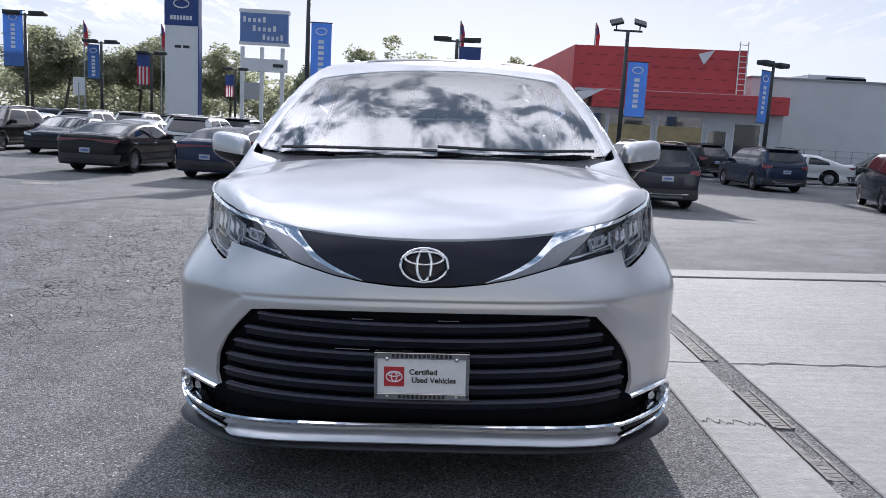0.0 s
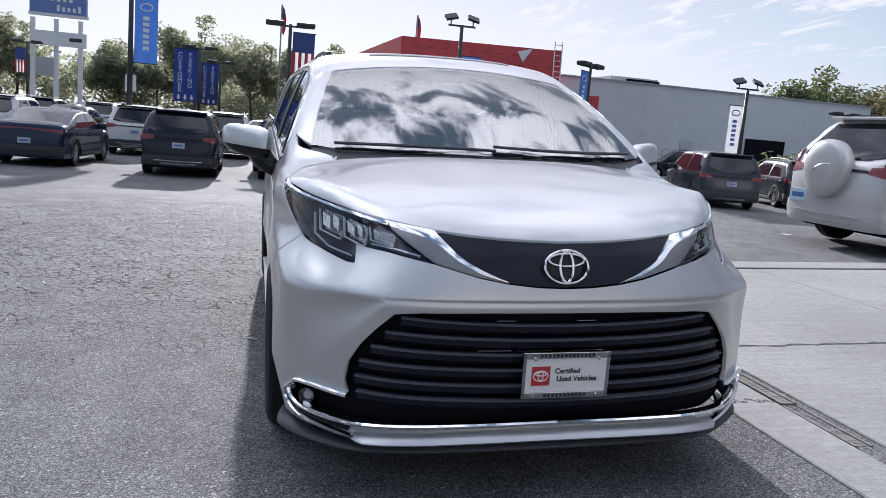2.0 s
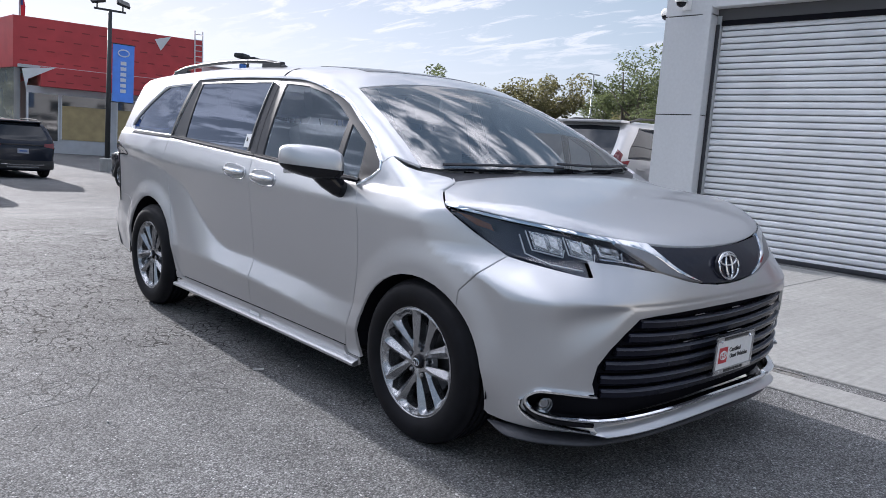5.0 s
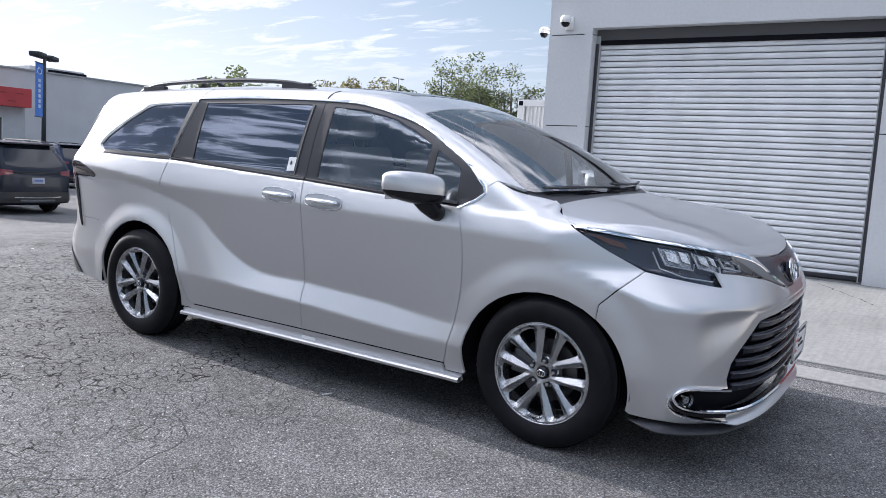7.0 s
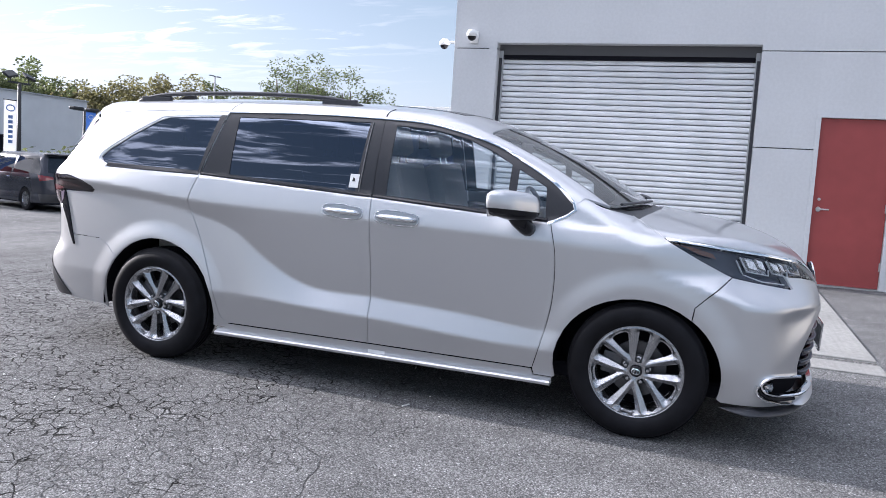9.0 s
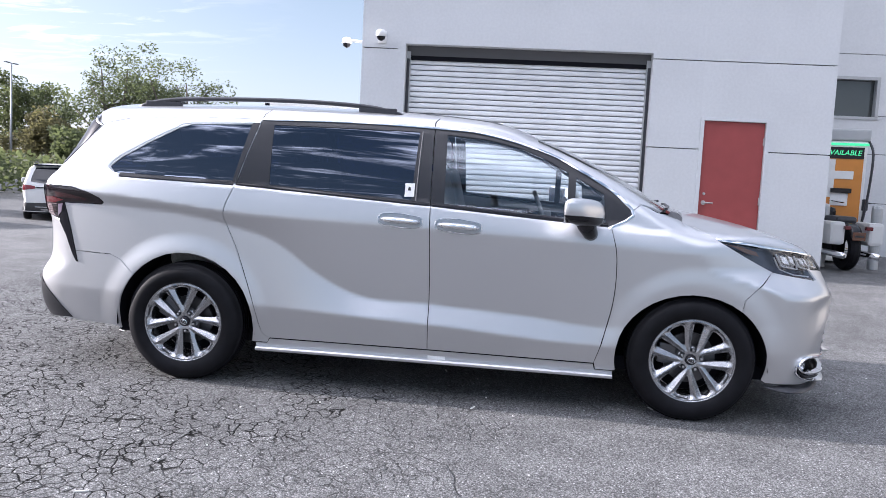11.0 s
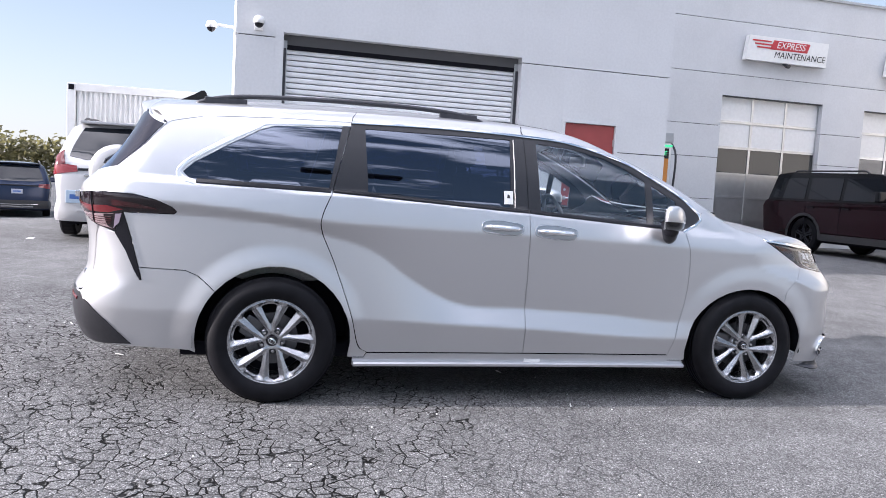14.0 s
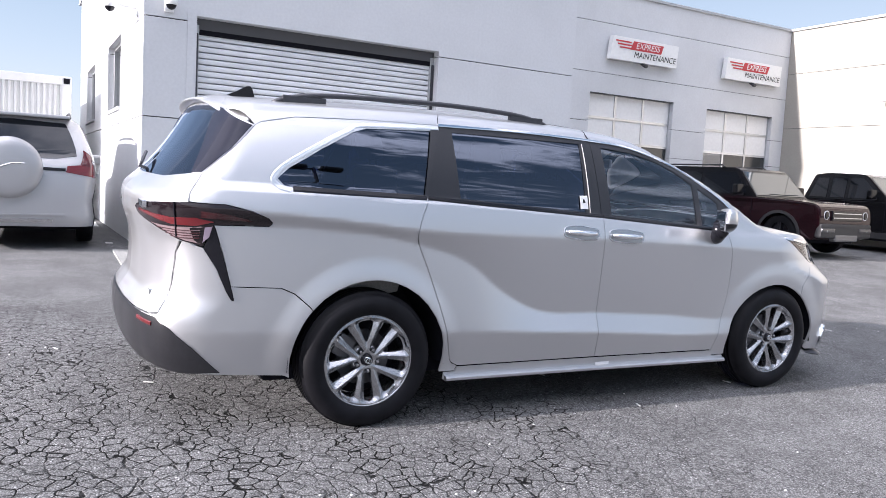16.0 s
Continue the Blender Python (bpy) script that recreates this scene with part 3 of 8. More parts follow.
def strip(name, kind, path, width, mat, parent, label="", lift=.002, thick=.006, step=.03):
    """A raised bead along a line of one of the maps, such as a moulding."""
    pts = []
    for a, b in zip(path, path[1:]):
        a, b = np.array(a, float), np.array(b, float)
        n = max(1, int(np.linalg.norm(b - a) / step))
        pts += [a + (b - a) * k / n for k in range(n)]
    pts = np.array(pts + [np.array(path[-1], float)])
    P = on_body(kind, pts)
    Nn = normals(P)
    T = np.gradient(P, axis=0)
    T /= np.maximum(np.linalg.norm(T, axis=1, keepdims=True), 1e-9)
    S = np.cross(Nn, T)
    w = np.asarray(width if hasattr(width, "__len__") else [width] * len(P), float)
    w = np.interp(np.linspace(0, 1, len(P)), np.linspace(0, 1, len(w)), w)[:, None] / 2
    prof = [(-1, lift - thick), (-1, lift), (-.55, lift + .35 * thick), (.55, lift + .35 * thick), (1, lift), (1, lift - thick)]
    V = [P + s * w * S + h * Nn for s, h in prof]
    n = len(P)
    F = [(k * n + i, k * n + i + 1, (k + 1) * n + i + 1, (k + 1) * n + i) for k in range(len(prof) - 1) for i in range(n - 1)]
    F += [tuple(k * n for k in range(len(prof))), tuple(k * n + n - 1 for k in range(len(prof)))[::-1]]
    bm = bmesh.new()
    vs = [bm.verts.new(v) for v in np.concatenate(V)]
    for f in F:
        bm.faces.new([vs[i] for i in f])
    bmesh.ops.recalc_face_normals(bm, faces=bm.faces)
    return part(name, bm, mat, parent, label)

# ---------------------------------------------------------------- the silver minivan
SLOPE_X, SLOPE_Y = 0.033, 0.0065     # the lot drains: it rises towards the garage and backwards


def ground_z(x, y):
    near = 0.02 + SLOPE_X * min(max(x + 0.95, -3.0), 8.0) + SLOPE_Y * min(max(y - 3.43, -3.0), 4.5)
    t = min(max((y + 0.5 * max(x - 9.0, 0) - 9.0) / 10.0, 0), 1)
    s = t * t * (3 - 2 * t)               # the far lot lies lower
    return near * (1 - s) - 0.35 * s


VAN_AT = Matrix.Translation((-0.036, 2.50, 0.044)) @ Euler((math.atan(SLOPE_Y), -math.atan(SLOPE_X), 0)).to_matrix().to_4x4()
van = thing("minivan", VAN_AT, "silver metallic minivan with black grille, parked on cracked asphalt", "car")


def arch(k, a0, a1, n=14, grow=0.0):
    """Points of a wheel arch, angles from the front end (180) over the top (90) to the rear end (0)."""
    ya = AXLES[k] + (0.01, -0.01)[k]
    rx, rz = 0.43 + grow, (0.385, 0.43)[k] + grow
    return [(ya + rx * math.cos(radians(a0 + (a1 - a0) * i / n)), HUB_Z + rz * math.sin(radians(a0 + (a1 - a0) * i / n))) for i in range(n + 1)]


def mirrored(half):
    """A closed outline from its half on one side, top middle first, and the mirror of it."""
    return list(half) + [(-u, v) for u, v in half[::-1] if abs(u) > 1e-6]


DOOR_FRONT = curve([(1.44, 1.105), (1.40, .93), (1.40, .68), (1.45, .43), (1.485, .30)])
B_SEAM = [(2.475, .302), (2.482, .73), (2.50, 1.165)]
SLIDE_REAR = curve([(3.445, .300), (3.50, .345), (3.555, .54), (3.66, .82), (3.74, 1.0), (3.742, 1.09), (3.69, 1.222)])
CHROME_LINE = curve([(1.325, 1.205), (1.44, 1.310), (1.62, 1.412), (1.83, 1.512), (2.19, 1.604), (2.515, 1.628), (3.04, 1.638), (3.585, 1.628)])
LAMP_LOW = [(.845, 1.072), (.655, .972), (.50, .898)]
FRONT_SEAM = [(.54, .858), (.58, .820), (.622, .778), (.665, .735)]
TAIL_EDGE = [(4.60, 1.545), (4.70, 1.430), (4.848, 1.290), (4.905, 1.200)]
HOOD_SIDE = [(.855, 1.080), (.92, 1.112), (.985, 1.142), (1.035, 1.163)]
REAR_WIN = [(4.50, 1.29), (4.44, 1.345), (4.27, 1.45), (4.10, 1.545), (4.02, 1.572), (3.63, 1.592), (3.70, 1.238), (4.42, 1.25), (4.47, 1.26)]
FRONT_PANE = [(1.70, 1.145), (2.42, 1.185), (2.435, 1.592), (2.19, 1.575), (1.97, 1.53), (1.83, 1.475), (1.70, 1.405)]
QUARTER_PANE = [(1.655, 1.14), (1.655, 1.382), (1.49, 1.292), (1.475, 1.13)]
MID_PANE = [(2.62, 1.195), (3.485, 1.238), (3.505, 1.598), (2.605, 1.602)]
REAR_LAMP_SIDE = [(4.88, 1.152), (4.75, 1.152), (4.63, 1.126), (4.55, 1.092), (4.525, 1.068), (4.54, 1.054), (4.64, 1.053), (4.80, 1.050)]
REAR_SEAM = [(4.47, .750), (4.40, .720), (4.33, .660)]
FIN = [(4.80, 1.050), (4.757, .914), (4.728, .805), (4.714, .755), (4.698, .687), (4.706, .688), (4.733, .735), (4.780, .84), (4.840, .935)]

for kind, s, side_word in (("right", -1, "passenger"), ("left", 1, "driver")):
    # fender
    ws_edge = [(1.275, 1.245), (1.18, 1.205), (1.08, 1.178)]
    fender = [(1.37, .262), (1.475, .262)] + DOOR_FRONT[::-1] + [(1.345, 1.15), (1.318, 1.185), (1.325, 1.205)] + ws_edge + HOOD_SIDE[::-1] + LAMP_LOW + FRONT_SEAM + arch(0, 128, -14)
    panel("front_fender", kind, fender, SILVER, van, step=.024)
    # doors below the belt
    fd = panel("front_door", kind, DOOR_FRONT + B_SEAM + [(2.42, 1.160), (1.70, 1.118)], SILVER, van, step=.015)
    sd = panel("sliding_door", kind, SLIDE_REAR + [(3.48, 1.212), (2.59, 1.168)] + B_SEAM[::-1], SILVER, van, step=.015)
    up_f = [(1.44, 1.105), (1.345, 1.15), (1.318, 1.185)] + [p for p in CHROME_LINE if p[0] < 2.514] + [(2.513, 1.628), (2.50, 1.165), (2.42, 1.160), (1.70, 1.118)]
    up_s = [(2.517, 1.628)] + [p for p in CHROME_LINE if p[0] > 2.52] + [(3.60, 1.56), (3.65, 1.38), (3.69, 1.222), (3.48, 1.212), (2.59, 1.168), (2.503, 1.165)]
    panel("window_frame", kind, up_f, PILLAR, fd, "satin black window frame", holes=[FRONT_PANE, QUARTER_PANE], lift=-.004, gap=.001)
    panel("window_frame", kind, up_s, PILLAR, sd, "satin black window frame", holes=[MID_PANE], lift=-.004, gap=.001)
    panel("window_pane", kind, FRONT_PANE, GLASS_FRONT, fd, "lightly tinted door glass", lift=-.009, gap=-.006, rim=0).visible_shadow = False
    panel("quarter_glass", kind, QUARTER_PANE, GLASS_FRONT, fd, "small fixed glass", lift=-.009, gap=-.006, rim=0).visible_shadow = False
    panel("window_pane", kind, MID_PANE, GLASS_DARK, sd, "dark privacy glass", lift=-.009, gap=-.006, rim=0)
    strip("belt_moulding", kind, [(1.46, 1.118), (1.70, 1.128), (2.42, 1.170), (2.495, 1.174)], .018, GLOSS_BLACK, fd)
    strip("belt_moulding", kind, [(2.505, 1.174), (2.60, 1.178), (3.48, 1.222), (3.685, 1.232)], .018, GLOSS_BLACK, sd)
    strip("window_bead", kind, [(2.590, 1.19), (2.585, 1.60)], .006, GREY_SATIN, sd, "bright vertical bead")
    strip("window_chrome", kind, [(1.455, 1.098), (1.36, 1.142), (1.318, 1.178), (1.328, 1.212)] + CHROME_LINE[3:], .018, CHROME, van, "chrome moulding over the side windows")
    # quarter panel with its window
    quarter = [(3.55, .27), (3.46, .27)] + SLIDE_REAR + [(3.65, 1.38), (3.60, 1.56), (3.585, 1.628), (4.0, 1.620), (4.4, 1.60), (4.575, 1.56)] + TAIL_EDGE + [(4.913, 1.156)] + REAR_LAMP_SIDE + FIN[1:4] + REAR_SEAM + arch(1, 40, 192)
    qp = panel("quarter_panel", "rear", r_yz(quarter, s), SILVER, van, holes=[r_yz(REAR_WIN, s)], step=.019)
    panel("window_pane", "rear", r_yz(REAR_WIN, s), GLASS_DARK, qp, "dark privacy glass", lift=-.008, gap=-.006, rim=0)
    strip("window_chrome", kind, curve([(3.59, 1.612), (4.03, 1.590), (4.12, 1.558), (4.29, 1.465), (4.46, 1.36), (4.525, 1.29), (4.495, 1.25), (4.44, 1.237)], 4), .028, BRIGHT_TRIM, qp, "chrome moulding round the window")
    panel("pillar_cover", kind, [(3.692, 1.226), (3.652, 1.38), (3.602, 1.56), (3.592, 1.604), (3.640, 1.600), (3.712, 1.240)], PILLAR, qp, "satin black pillar cover", lift=.003, gap=.001, rim=.005, step=.03)
    strip("window_gasket", kind, [(4.43, 1.243), (3.70, 1.231)], .032, GLOSS_BLACK, qp)
    # sill
    sill = panel("side_sill", kind, [(1.372, .225), (3.53, .225), (3.53, .269), (3.463, .269), (3.447, .297), (2.475, .299), (1.487, .297), (1.475, .262), (1.372, .262)], SILVER, van, "silver side sill with bright lower edge", lift=.010)
    strip("sill_trim", kind, [(1.375, .240), (3.525, .240)], .026, SILVER, sill, lift=.034, thick=.03)
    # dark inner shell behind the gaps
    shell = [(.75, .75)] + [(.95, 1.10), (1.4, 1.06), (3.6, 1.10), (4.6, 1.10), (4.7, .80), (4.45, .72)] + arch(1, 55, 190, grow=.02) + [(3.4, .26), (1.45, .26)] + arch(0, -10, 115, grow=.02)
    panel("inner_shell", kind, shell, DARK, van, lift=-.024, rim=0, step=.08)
    # head lamp
    lamp_top = f_yz([(.83, 1.066), (.665, 1.047)], s) + f_xz([(.815, 1.024), (.72, 1.004), (.644, .987), (.594, .979)], s)
    lamp_out = f_yz(LAMP_LOW, s) + f_xz([(.83, .884), (.725, .853), (.715, .856), (.707, .912), (.60, .900), (.46, .876)], s) + lamp_top[::-1]
    hl = panel("headlight", "front", lamp_out, LENS, van, "clear headlight with chrome reflectors", lift=-.001, rim=.03, step=.025)
    hl.visible_shadow = False
    panel("lamp_bowl", "front", lamp_out, LAMP_SMOKE, hl, lift=-.045, gap=-.004, rim=0, step=.03)
    for x0, x1, deep, cell in ((.812, .742, .074, CRYSTAL), (.736, .668, .066, CRYSTAL), (.654, .575, .044, FACET)):
        top = [np.interp(x, [.55, .594, .644, .72, .815], [.966, .966, .974, .991, 1.008]) for x in (x0, x1)]
        module = panel("led_module", "front", f_xz([(x0, top[0] - deep), (x1 + .010, top[1] - deep - .004), (x1, top[1] - .012), (x1 + .004, top[1]), (x0, top[0])], s), FACET, hl, "bright crystalline lamp module", lift=-.030, rim=.02, step=.012)
        xm = (x0 + x1) / 2
        for a, b in ((x0 - .006, xm + .003), (xm - .003, x1 + .012)):
            panel("crystal_block", "front", f_xz([(a, top[0] - deep + .014), (b, top[1] - deep + .012), (b, top[1] - .012), (a, top[0] - .012)], s), cell, module, lift=-.009, rim=.018, step=.010)
        strip("light_guide", "front", f_xz([(x0 + .004, top[0] - .006), (x0 + .003, top[0] - deep - .004), (x1 + .012, top[1] - deep - .008), (x1 + .004, top[1] - deep + .020)], s), .006, LIGHT_GUIDE, hl, "thin white light guide", lift=-.010)
    strip("lamp_brow", "front", f_xz([(.66, .918), (.58, .911), (.50, .895)], s), .010, SATIN_CHROME, hl, "satin bar inside the lamp", lift=-.018)
    strip("light_guide", "front", f_xz([(.832, .985), (.832, .915), (.79, .885), (.722, .872)], s), .006, LIGHT_GUIDE, hl, "thin white light guide", lift=-.010)
    panel("marker_lamp", "front", f_yz([(.80, 1.056), (.70, 1.042), (.60, 1.015), (.58, .985), (.66, 1.000), (.74, 1.036)], s), AMBER, hl, "amber marker lens", lift=-.012, rim=.006, step=.02)
    panel("lamp_trim", "front", f_yz([(.64, .960), (.50, .905)], s) + f_xz([(.83, .890), (.725, .858), (.735, .885), (.80, .905), (.84, .93)], s), LAMP_SMOKE, hl, lift=-.012, rim=.004, step=.02)
    # chrome wing between lamp and garnish
    hood_line = f_yz([(.845, 1.077), (.68, 1.060)], s) + f_xz([(.815, 1.036), (.72, 1.016), (.65, 1.000), (.594, .992)], s)
    panel("bonnet_chrome", "front", hood_line + lamp_top[::-1], CHROME, van, "thin chrome line along the bonnet edge", lift=.005, rim=.01, gap=.0012, step=.02)
    inner_edge = curve([(.445, .970), (.405, .928), (.36, .888), (.29, .850), (.205, .816)], 5)
    mid_edge = curve([(.232, .823), (.300, .843), (.375, .880), (.430, .922), (.490, .950), (.588, .975)], 5)
    panel("chrome_wing", "front", f_xz([(.594, .991)] + inner_edge + mid_edge, s), CHROME, van, "chrome wing from headlight to grille garnish", lift=.005, rim=.02, step=.010, gap=.0006)
    panel("wing_facet", "front", f_xz(mid_edge[::-1] + [(.205, .815), (.30, .832), (.45, .872)], s), WING_GREY, van, "satin grey facet of the wing", lift=.002, rim=.02, step=.012, gap=.0006)
    # fog lamp and its frame
    fog_at = Vector(tuple(on_body("front", f_xz([(.845, .352)], s))[0]))
    fog = part("fog_lamp", lathe([(.001, -.008), (.015, -.008), (.023, .0), (.026, .010), (.029, .010), (.029, -.02)], 20, "y"), SATIN_CHROME, van, "round fog lamp")
    fog.matrix_local = Matrix.Translation(fog_at + Vector((0, .040, 0))) @ pose(0, 0, 0, 0, 0, 28 * s)
    strip("fog_recess", "front", f_xz([(.905, .352), (.895, .326), (.870, .304), (.80, .288), (.71, .280)], s), [.014, .022, .026, .026, .020], GLOSS_BLACK, van, "black groove between the chrome lines", lift=.008, thick=.02)
    strip("fog_frame", "front", curve(f_xz([(.722, .402), (.80, .409), (.872, .414), (.897, .397), (.904, .370), (.892, .340), (.865, .322), (.80, .309), (.70, .303)], s), 3), .015, CHROME, van, "chrome frame round the fog lamp", lift=.013, thick=.024)
    strip("fog_frame_low", "front", curve(f_xz([(.912, .372), (.910, .335), (.893, .306), (.865, .287), (.80, .268), (.72, .257), (.66, .252)], s), 3), [.013, .013, .013, .013, .010, .002], CHROME, van, "second chrome line below the fog lamp", lift=.014, thick=.024)
    # rear lamp: body on the quarter and the part on the tailgate
    tl = panel("taillight", "rear", r_yz([(4.913, 1.156)] + REAR_LAMP_SIDE, s) + r_yz([(4.845, .945)], s) + r_xz([(.855, .953), (.81, .966), (.76, .990), (.631, 1.026), (.456, 1.066), (.41, 1.092), (.45, 1.112), (.60, 1.132), (.75, 1.145)], s), SMOKE_LENS, van, "smoked and red taillight wrapping round the corner", lift=.006, rim=.02, step=.02)
    panel("red_lens", "rear", r_yz([(4.86, 1.118), (4.75, 1.110), (4.64, 1.088), (4.62, 1.074), (4.75, 1.078), (4.86, 1.082)], s), RED_DEEP, tl, "deep red strip lens", lift=.009, rim=.004, step=.02)
    panel("red_lens", "rear", r_yz([(4.885, 1.085), (4.80, 1.070), (4.80, 1.062), (4.875, 1.040)], s) + r_xz([(.80, 1.040), (.66, 1.062), (.50, 1.078), (.50, 1.094), (.66, 1.084), (.80, 1.078)], s), RED_LENS, tl, "red lens", lift=.009, rim=.004, step=.02)
    panel("clear_lens", "rear", r_yz([(4.845, 1.040), (4.90, 1.030), (4.878, .975), (4.850, .956)], s) + r_xz([(.835, .966), (.79, .985), (.72, 1.016), (.64, 1.036), (.78, 1.034)], s), PINK_LENS, tl, "clear ribbed reverse lens", lift=.009, rim=.004, step=.015)
    for zz in (1.022, 1.010, .998, .986):
        strip("lens_rib", "rear", r_yz([(4.858, zz), (4.885, zz - .002)], s) + r_xz([(.835, zz - .003), (.79 - (zz - .98) * 2.2, zz)], s), .004, RED_DEEP, tl, lift=.0115, thick=.003)
    panel("purple_lens", "rear", r_yz([(4.802, 1.046), (4.842, 1.040), (4.848, .958), (4.815, .99)], s), PURPLE_SMOKE, tl, lift=.009, rim=.004, step=.015)
    strip("lamp_split", "rear", r_xz([(.815, 1.150), (.818, 1.06), (.805, .985)], s), .005, DARK, tl, lift=.0125, thick=.004)
    panel("black_fin", "rear", r_yz(FIN, s), GLOSS_BLACK, tl, "gloss black fin below the lamp", lift=.005, rim=.01, step=.02, gap=.0)

# hood
hood_front = f_xz([(0, .947), (.12, .949), (.22, .953), (.33, .961), (.445, .973), (.594, .996), (.65, 1.004), (.72, 1.020), (.815, 1.040)]) + f_yz([(.68, 1.064), (.76, 1.070), (.855, 1.082)])
hood_front = [(p[0] + (q[0] - p[0]) * k / 5, p[1] + (q[1] - p[1]) * k / 5) for p, q in zip(hood_front, hood_front[1:]) for k in range(5)] + hood_front[-1:]
hood_half = [(abs(p[0]), p[1]) for p in on_body("front", hood_front)[:, :2]] + [(abs(p[0]), p[1]) for p in on_body("right", HOOD_SIDE[1:])[:, :2]] + [(.72, 1.000), (.45, .950), (.2, .925), (0, .92)]
panel("bonnet", "top", hood_half + [(-x, y) for x, y in hood_half[-2:0:-1]], SILVER, van, step=.03, gap=.0006)
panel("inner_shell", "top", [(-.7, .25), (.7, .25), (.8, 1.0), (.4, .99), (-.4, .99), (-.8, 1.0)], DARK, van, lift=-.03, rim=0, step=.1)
# windscreen and cowl
WS = [(0, .985), (.4, 1.015), (.66, 1.075), (.80, 1.145), (.765, 1.32), (.725, 1.52), (.685, 1.72), (.650, 1.868), (.63, 1.885), (.3, 1.90), (0, 1.905)]
WS_LOOP = WS + [(-x, y) for x, y in WS[-2:0:-1]]
ws = panel("windscreen", "top", WS_LOOP, GLASS_CLEAR, van, "clear laminated windscreen", lift=-.003, gap=-.002, rim=0, step=.05)
ws.visible_shadow = False
frit_in = [(x * .955, 1.015 + (y - .985) * .955) for x, y in WS]
panel("windscreen_border", "top", WS_LOOP, GLOSS_BLACK, van, "black border of the windscreen", holes=[frit_in + [(-x, y) for x, y in frit_in[-2:0:-1]]], lift=-.006, gap=.001, rim=0, step=.03)
cowl = [(0, .925), (.45, .950), (.72, .990), (.83, 1.0), (.80, 1.145), (.66, 1.075), (.4, 1.015), (0, .985)]
panel("cowl", "top", cowl + [(-x, y) for x, y in cowl[-2:0:-1]], MATT_BLACK, van, "black cowl grille below the windscreen", lift=-.012, rim=0, step=.03)

# roof with the window pillars
cab_r = c_yz([(1.275, 1.245)] + CHROME_LINE + [(4.0, 1.620), (4.4, 1.60), (4.575, 1.56), (4.60, 1.545)])
tail_top = on_body("rear", r_xz([(.60, 1.625), (.4, 1.655), (0, 1.665)]))
cab_back = [(q[1], R0 * math.atan2(q[0], q[2] - CAB_Z)) for q in tail_top]
cab_ws = c_xy([(-x, y) for x, y in WS[-1:2:-1]])
half_roof = [cab_back[-1]] + cab_back[-2::-1] + cab_r[::-1] + cab_ws[::-1]
panel("roof", "cab", half_roof + [(y, -a) for y, a in half_roof[-2:0:-1]], SILVER, van, step=.05, gap=.001)
for s in (-1, 1):
    strip("roof_ditch", "top", [(s * .60, 2.0), (s * .615, 2.6), (s * .61, 3.6), (s * .585, 4.5)], .012, DARK, van, lift=-.003)
    kind = "right" if s < 0 else "left"
    strip("door_gap", kind, curve([(2.515, 1.628), (2.518, 1.66), (2.50, 1.69)], 4), .006, DARK, van, lift=-.001)
    strip("door_gap", kind, [(3.585, 1.628), (3.575, 1.66), (3.55, 1.69)], .006, DARK, van, lift=-.001)
panel("sunroof", "top", [(-.42, 2.12), (.42, 2.12), (.42, 2.62), (-.42, 2.62)], GLOSS_BLACK, van, "dark glass sunroof", lift=.002, step=.06)

# grille garnish, grille and bumper
gar = f_xz([(0, .944), (.12, .946), (.22, .950), (.33, .958), (.445, .968), (.405, .927), (.36, .884), (.29, .847), (.205, .813), (.1, .803), (0, .800)])
panel("grille_garnish", "front", mirrored(gar), GARNISH, van, "satin charcoal panel behind the badge", lift=-.002, step=.025, rim=.02)
hole = [(0, .712), (.28, .712), (.50, .708), (.585, .700), (.64, .645), (.69, .585), (.725, .52), (.735, .45), (.722, .402), (.80, .408), (.874, .412), (.898, .395), (.905, .368), (.893, .336), (.865, .318), (.80, .308), (.70, .304), (.36, .316), (0, .322)]
hole = f_xz(hole)
top_edge = f_xz([(0, .798), (.1, .801), (.205, .812), (.30, .829), (.45, .869), (.60, .897), (.700, .908), (.708, .850), (.728, .850), (.83, .880)]) + f_yz([(.50, .898)] + FRONT_SEAM + arch(0, 128, 194) + [(.50, .255)])
low_edge = f_xz([(.90, .250), (.80, .240), (.66, .238), (.36, .250), (0, .255)])
panel("front_bumper", "front", mirrored(top_edge + low_edge), SILVER, van, "silver front bumper", holes=[mirrored(hole)], step=.011)
grille = panel("grille", "front", mirrored(hole), DARK, van, "wide black lower grille with horizontal bars", lift=-.055, gap=-.03, rim=0, step=.05)
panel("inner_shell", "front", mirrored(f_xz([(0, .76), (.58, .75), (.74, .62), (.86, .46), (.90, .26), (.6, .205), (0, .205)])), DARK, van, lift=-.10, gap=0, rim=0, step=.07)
for i, z in enumerate((.665, .612, .558, .503, .447, .392)):
    xe = (.565, .615, .660, .695, .708, .70)[i]
    pts = [(xe * k / 8, z - .012 + .022 * (k / 8) ** 2) for k in range(9)]
    row = f_xz(pts)
    strip("grille_bar", "front", [(-u, v) for u, v in row[::-1]] + row[1:], .040, GARNISH, grille, lift=-.022, thick=.028)
    # a pale bead drawn as the highlight along the bar's upper edge
    strip("bar_edge", "front", [(-u, v + .014) for u, v in row[::-1]] + [(u, v + .014) for u, v in row[1:]], .007, BAR_GLINT, grille, lift=-.008, thick=.012)
for x0, x1, z in ((-.30, -.18, .577), (-.16, -.03, .575), (.04, .16, .575), (-.24, -.17, .683), (.05, .12, .683)):
    strip("grille_slot", "front", f_xz([(x0, z), (x1, z)], 1), .005, SATIN_CHROME, grille, lift=-.018)
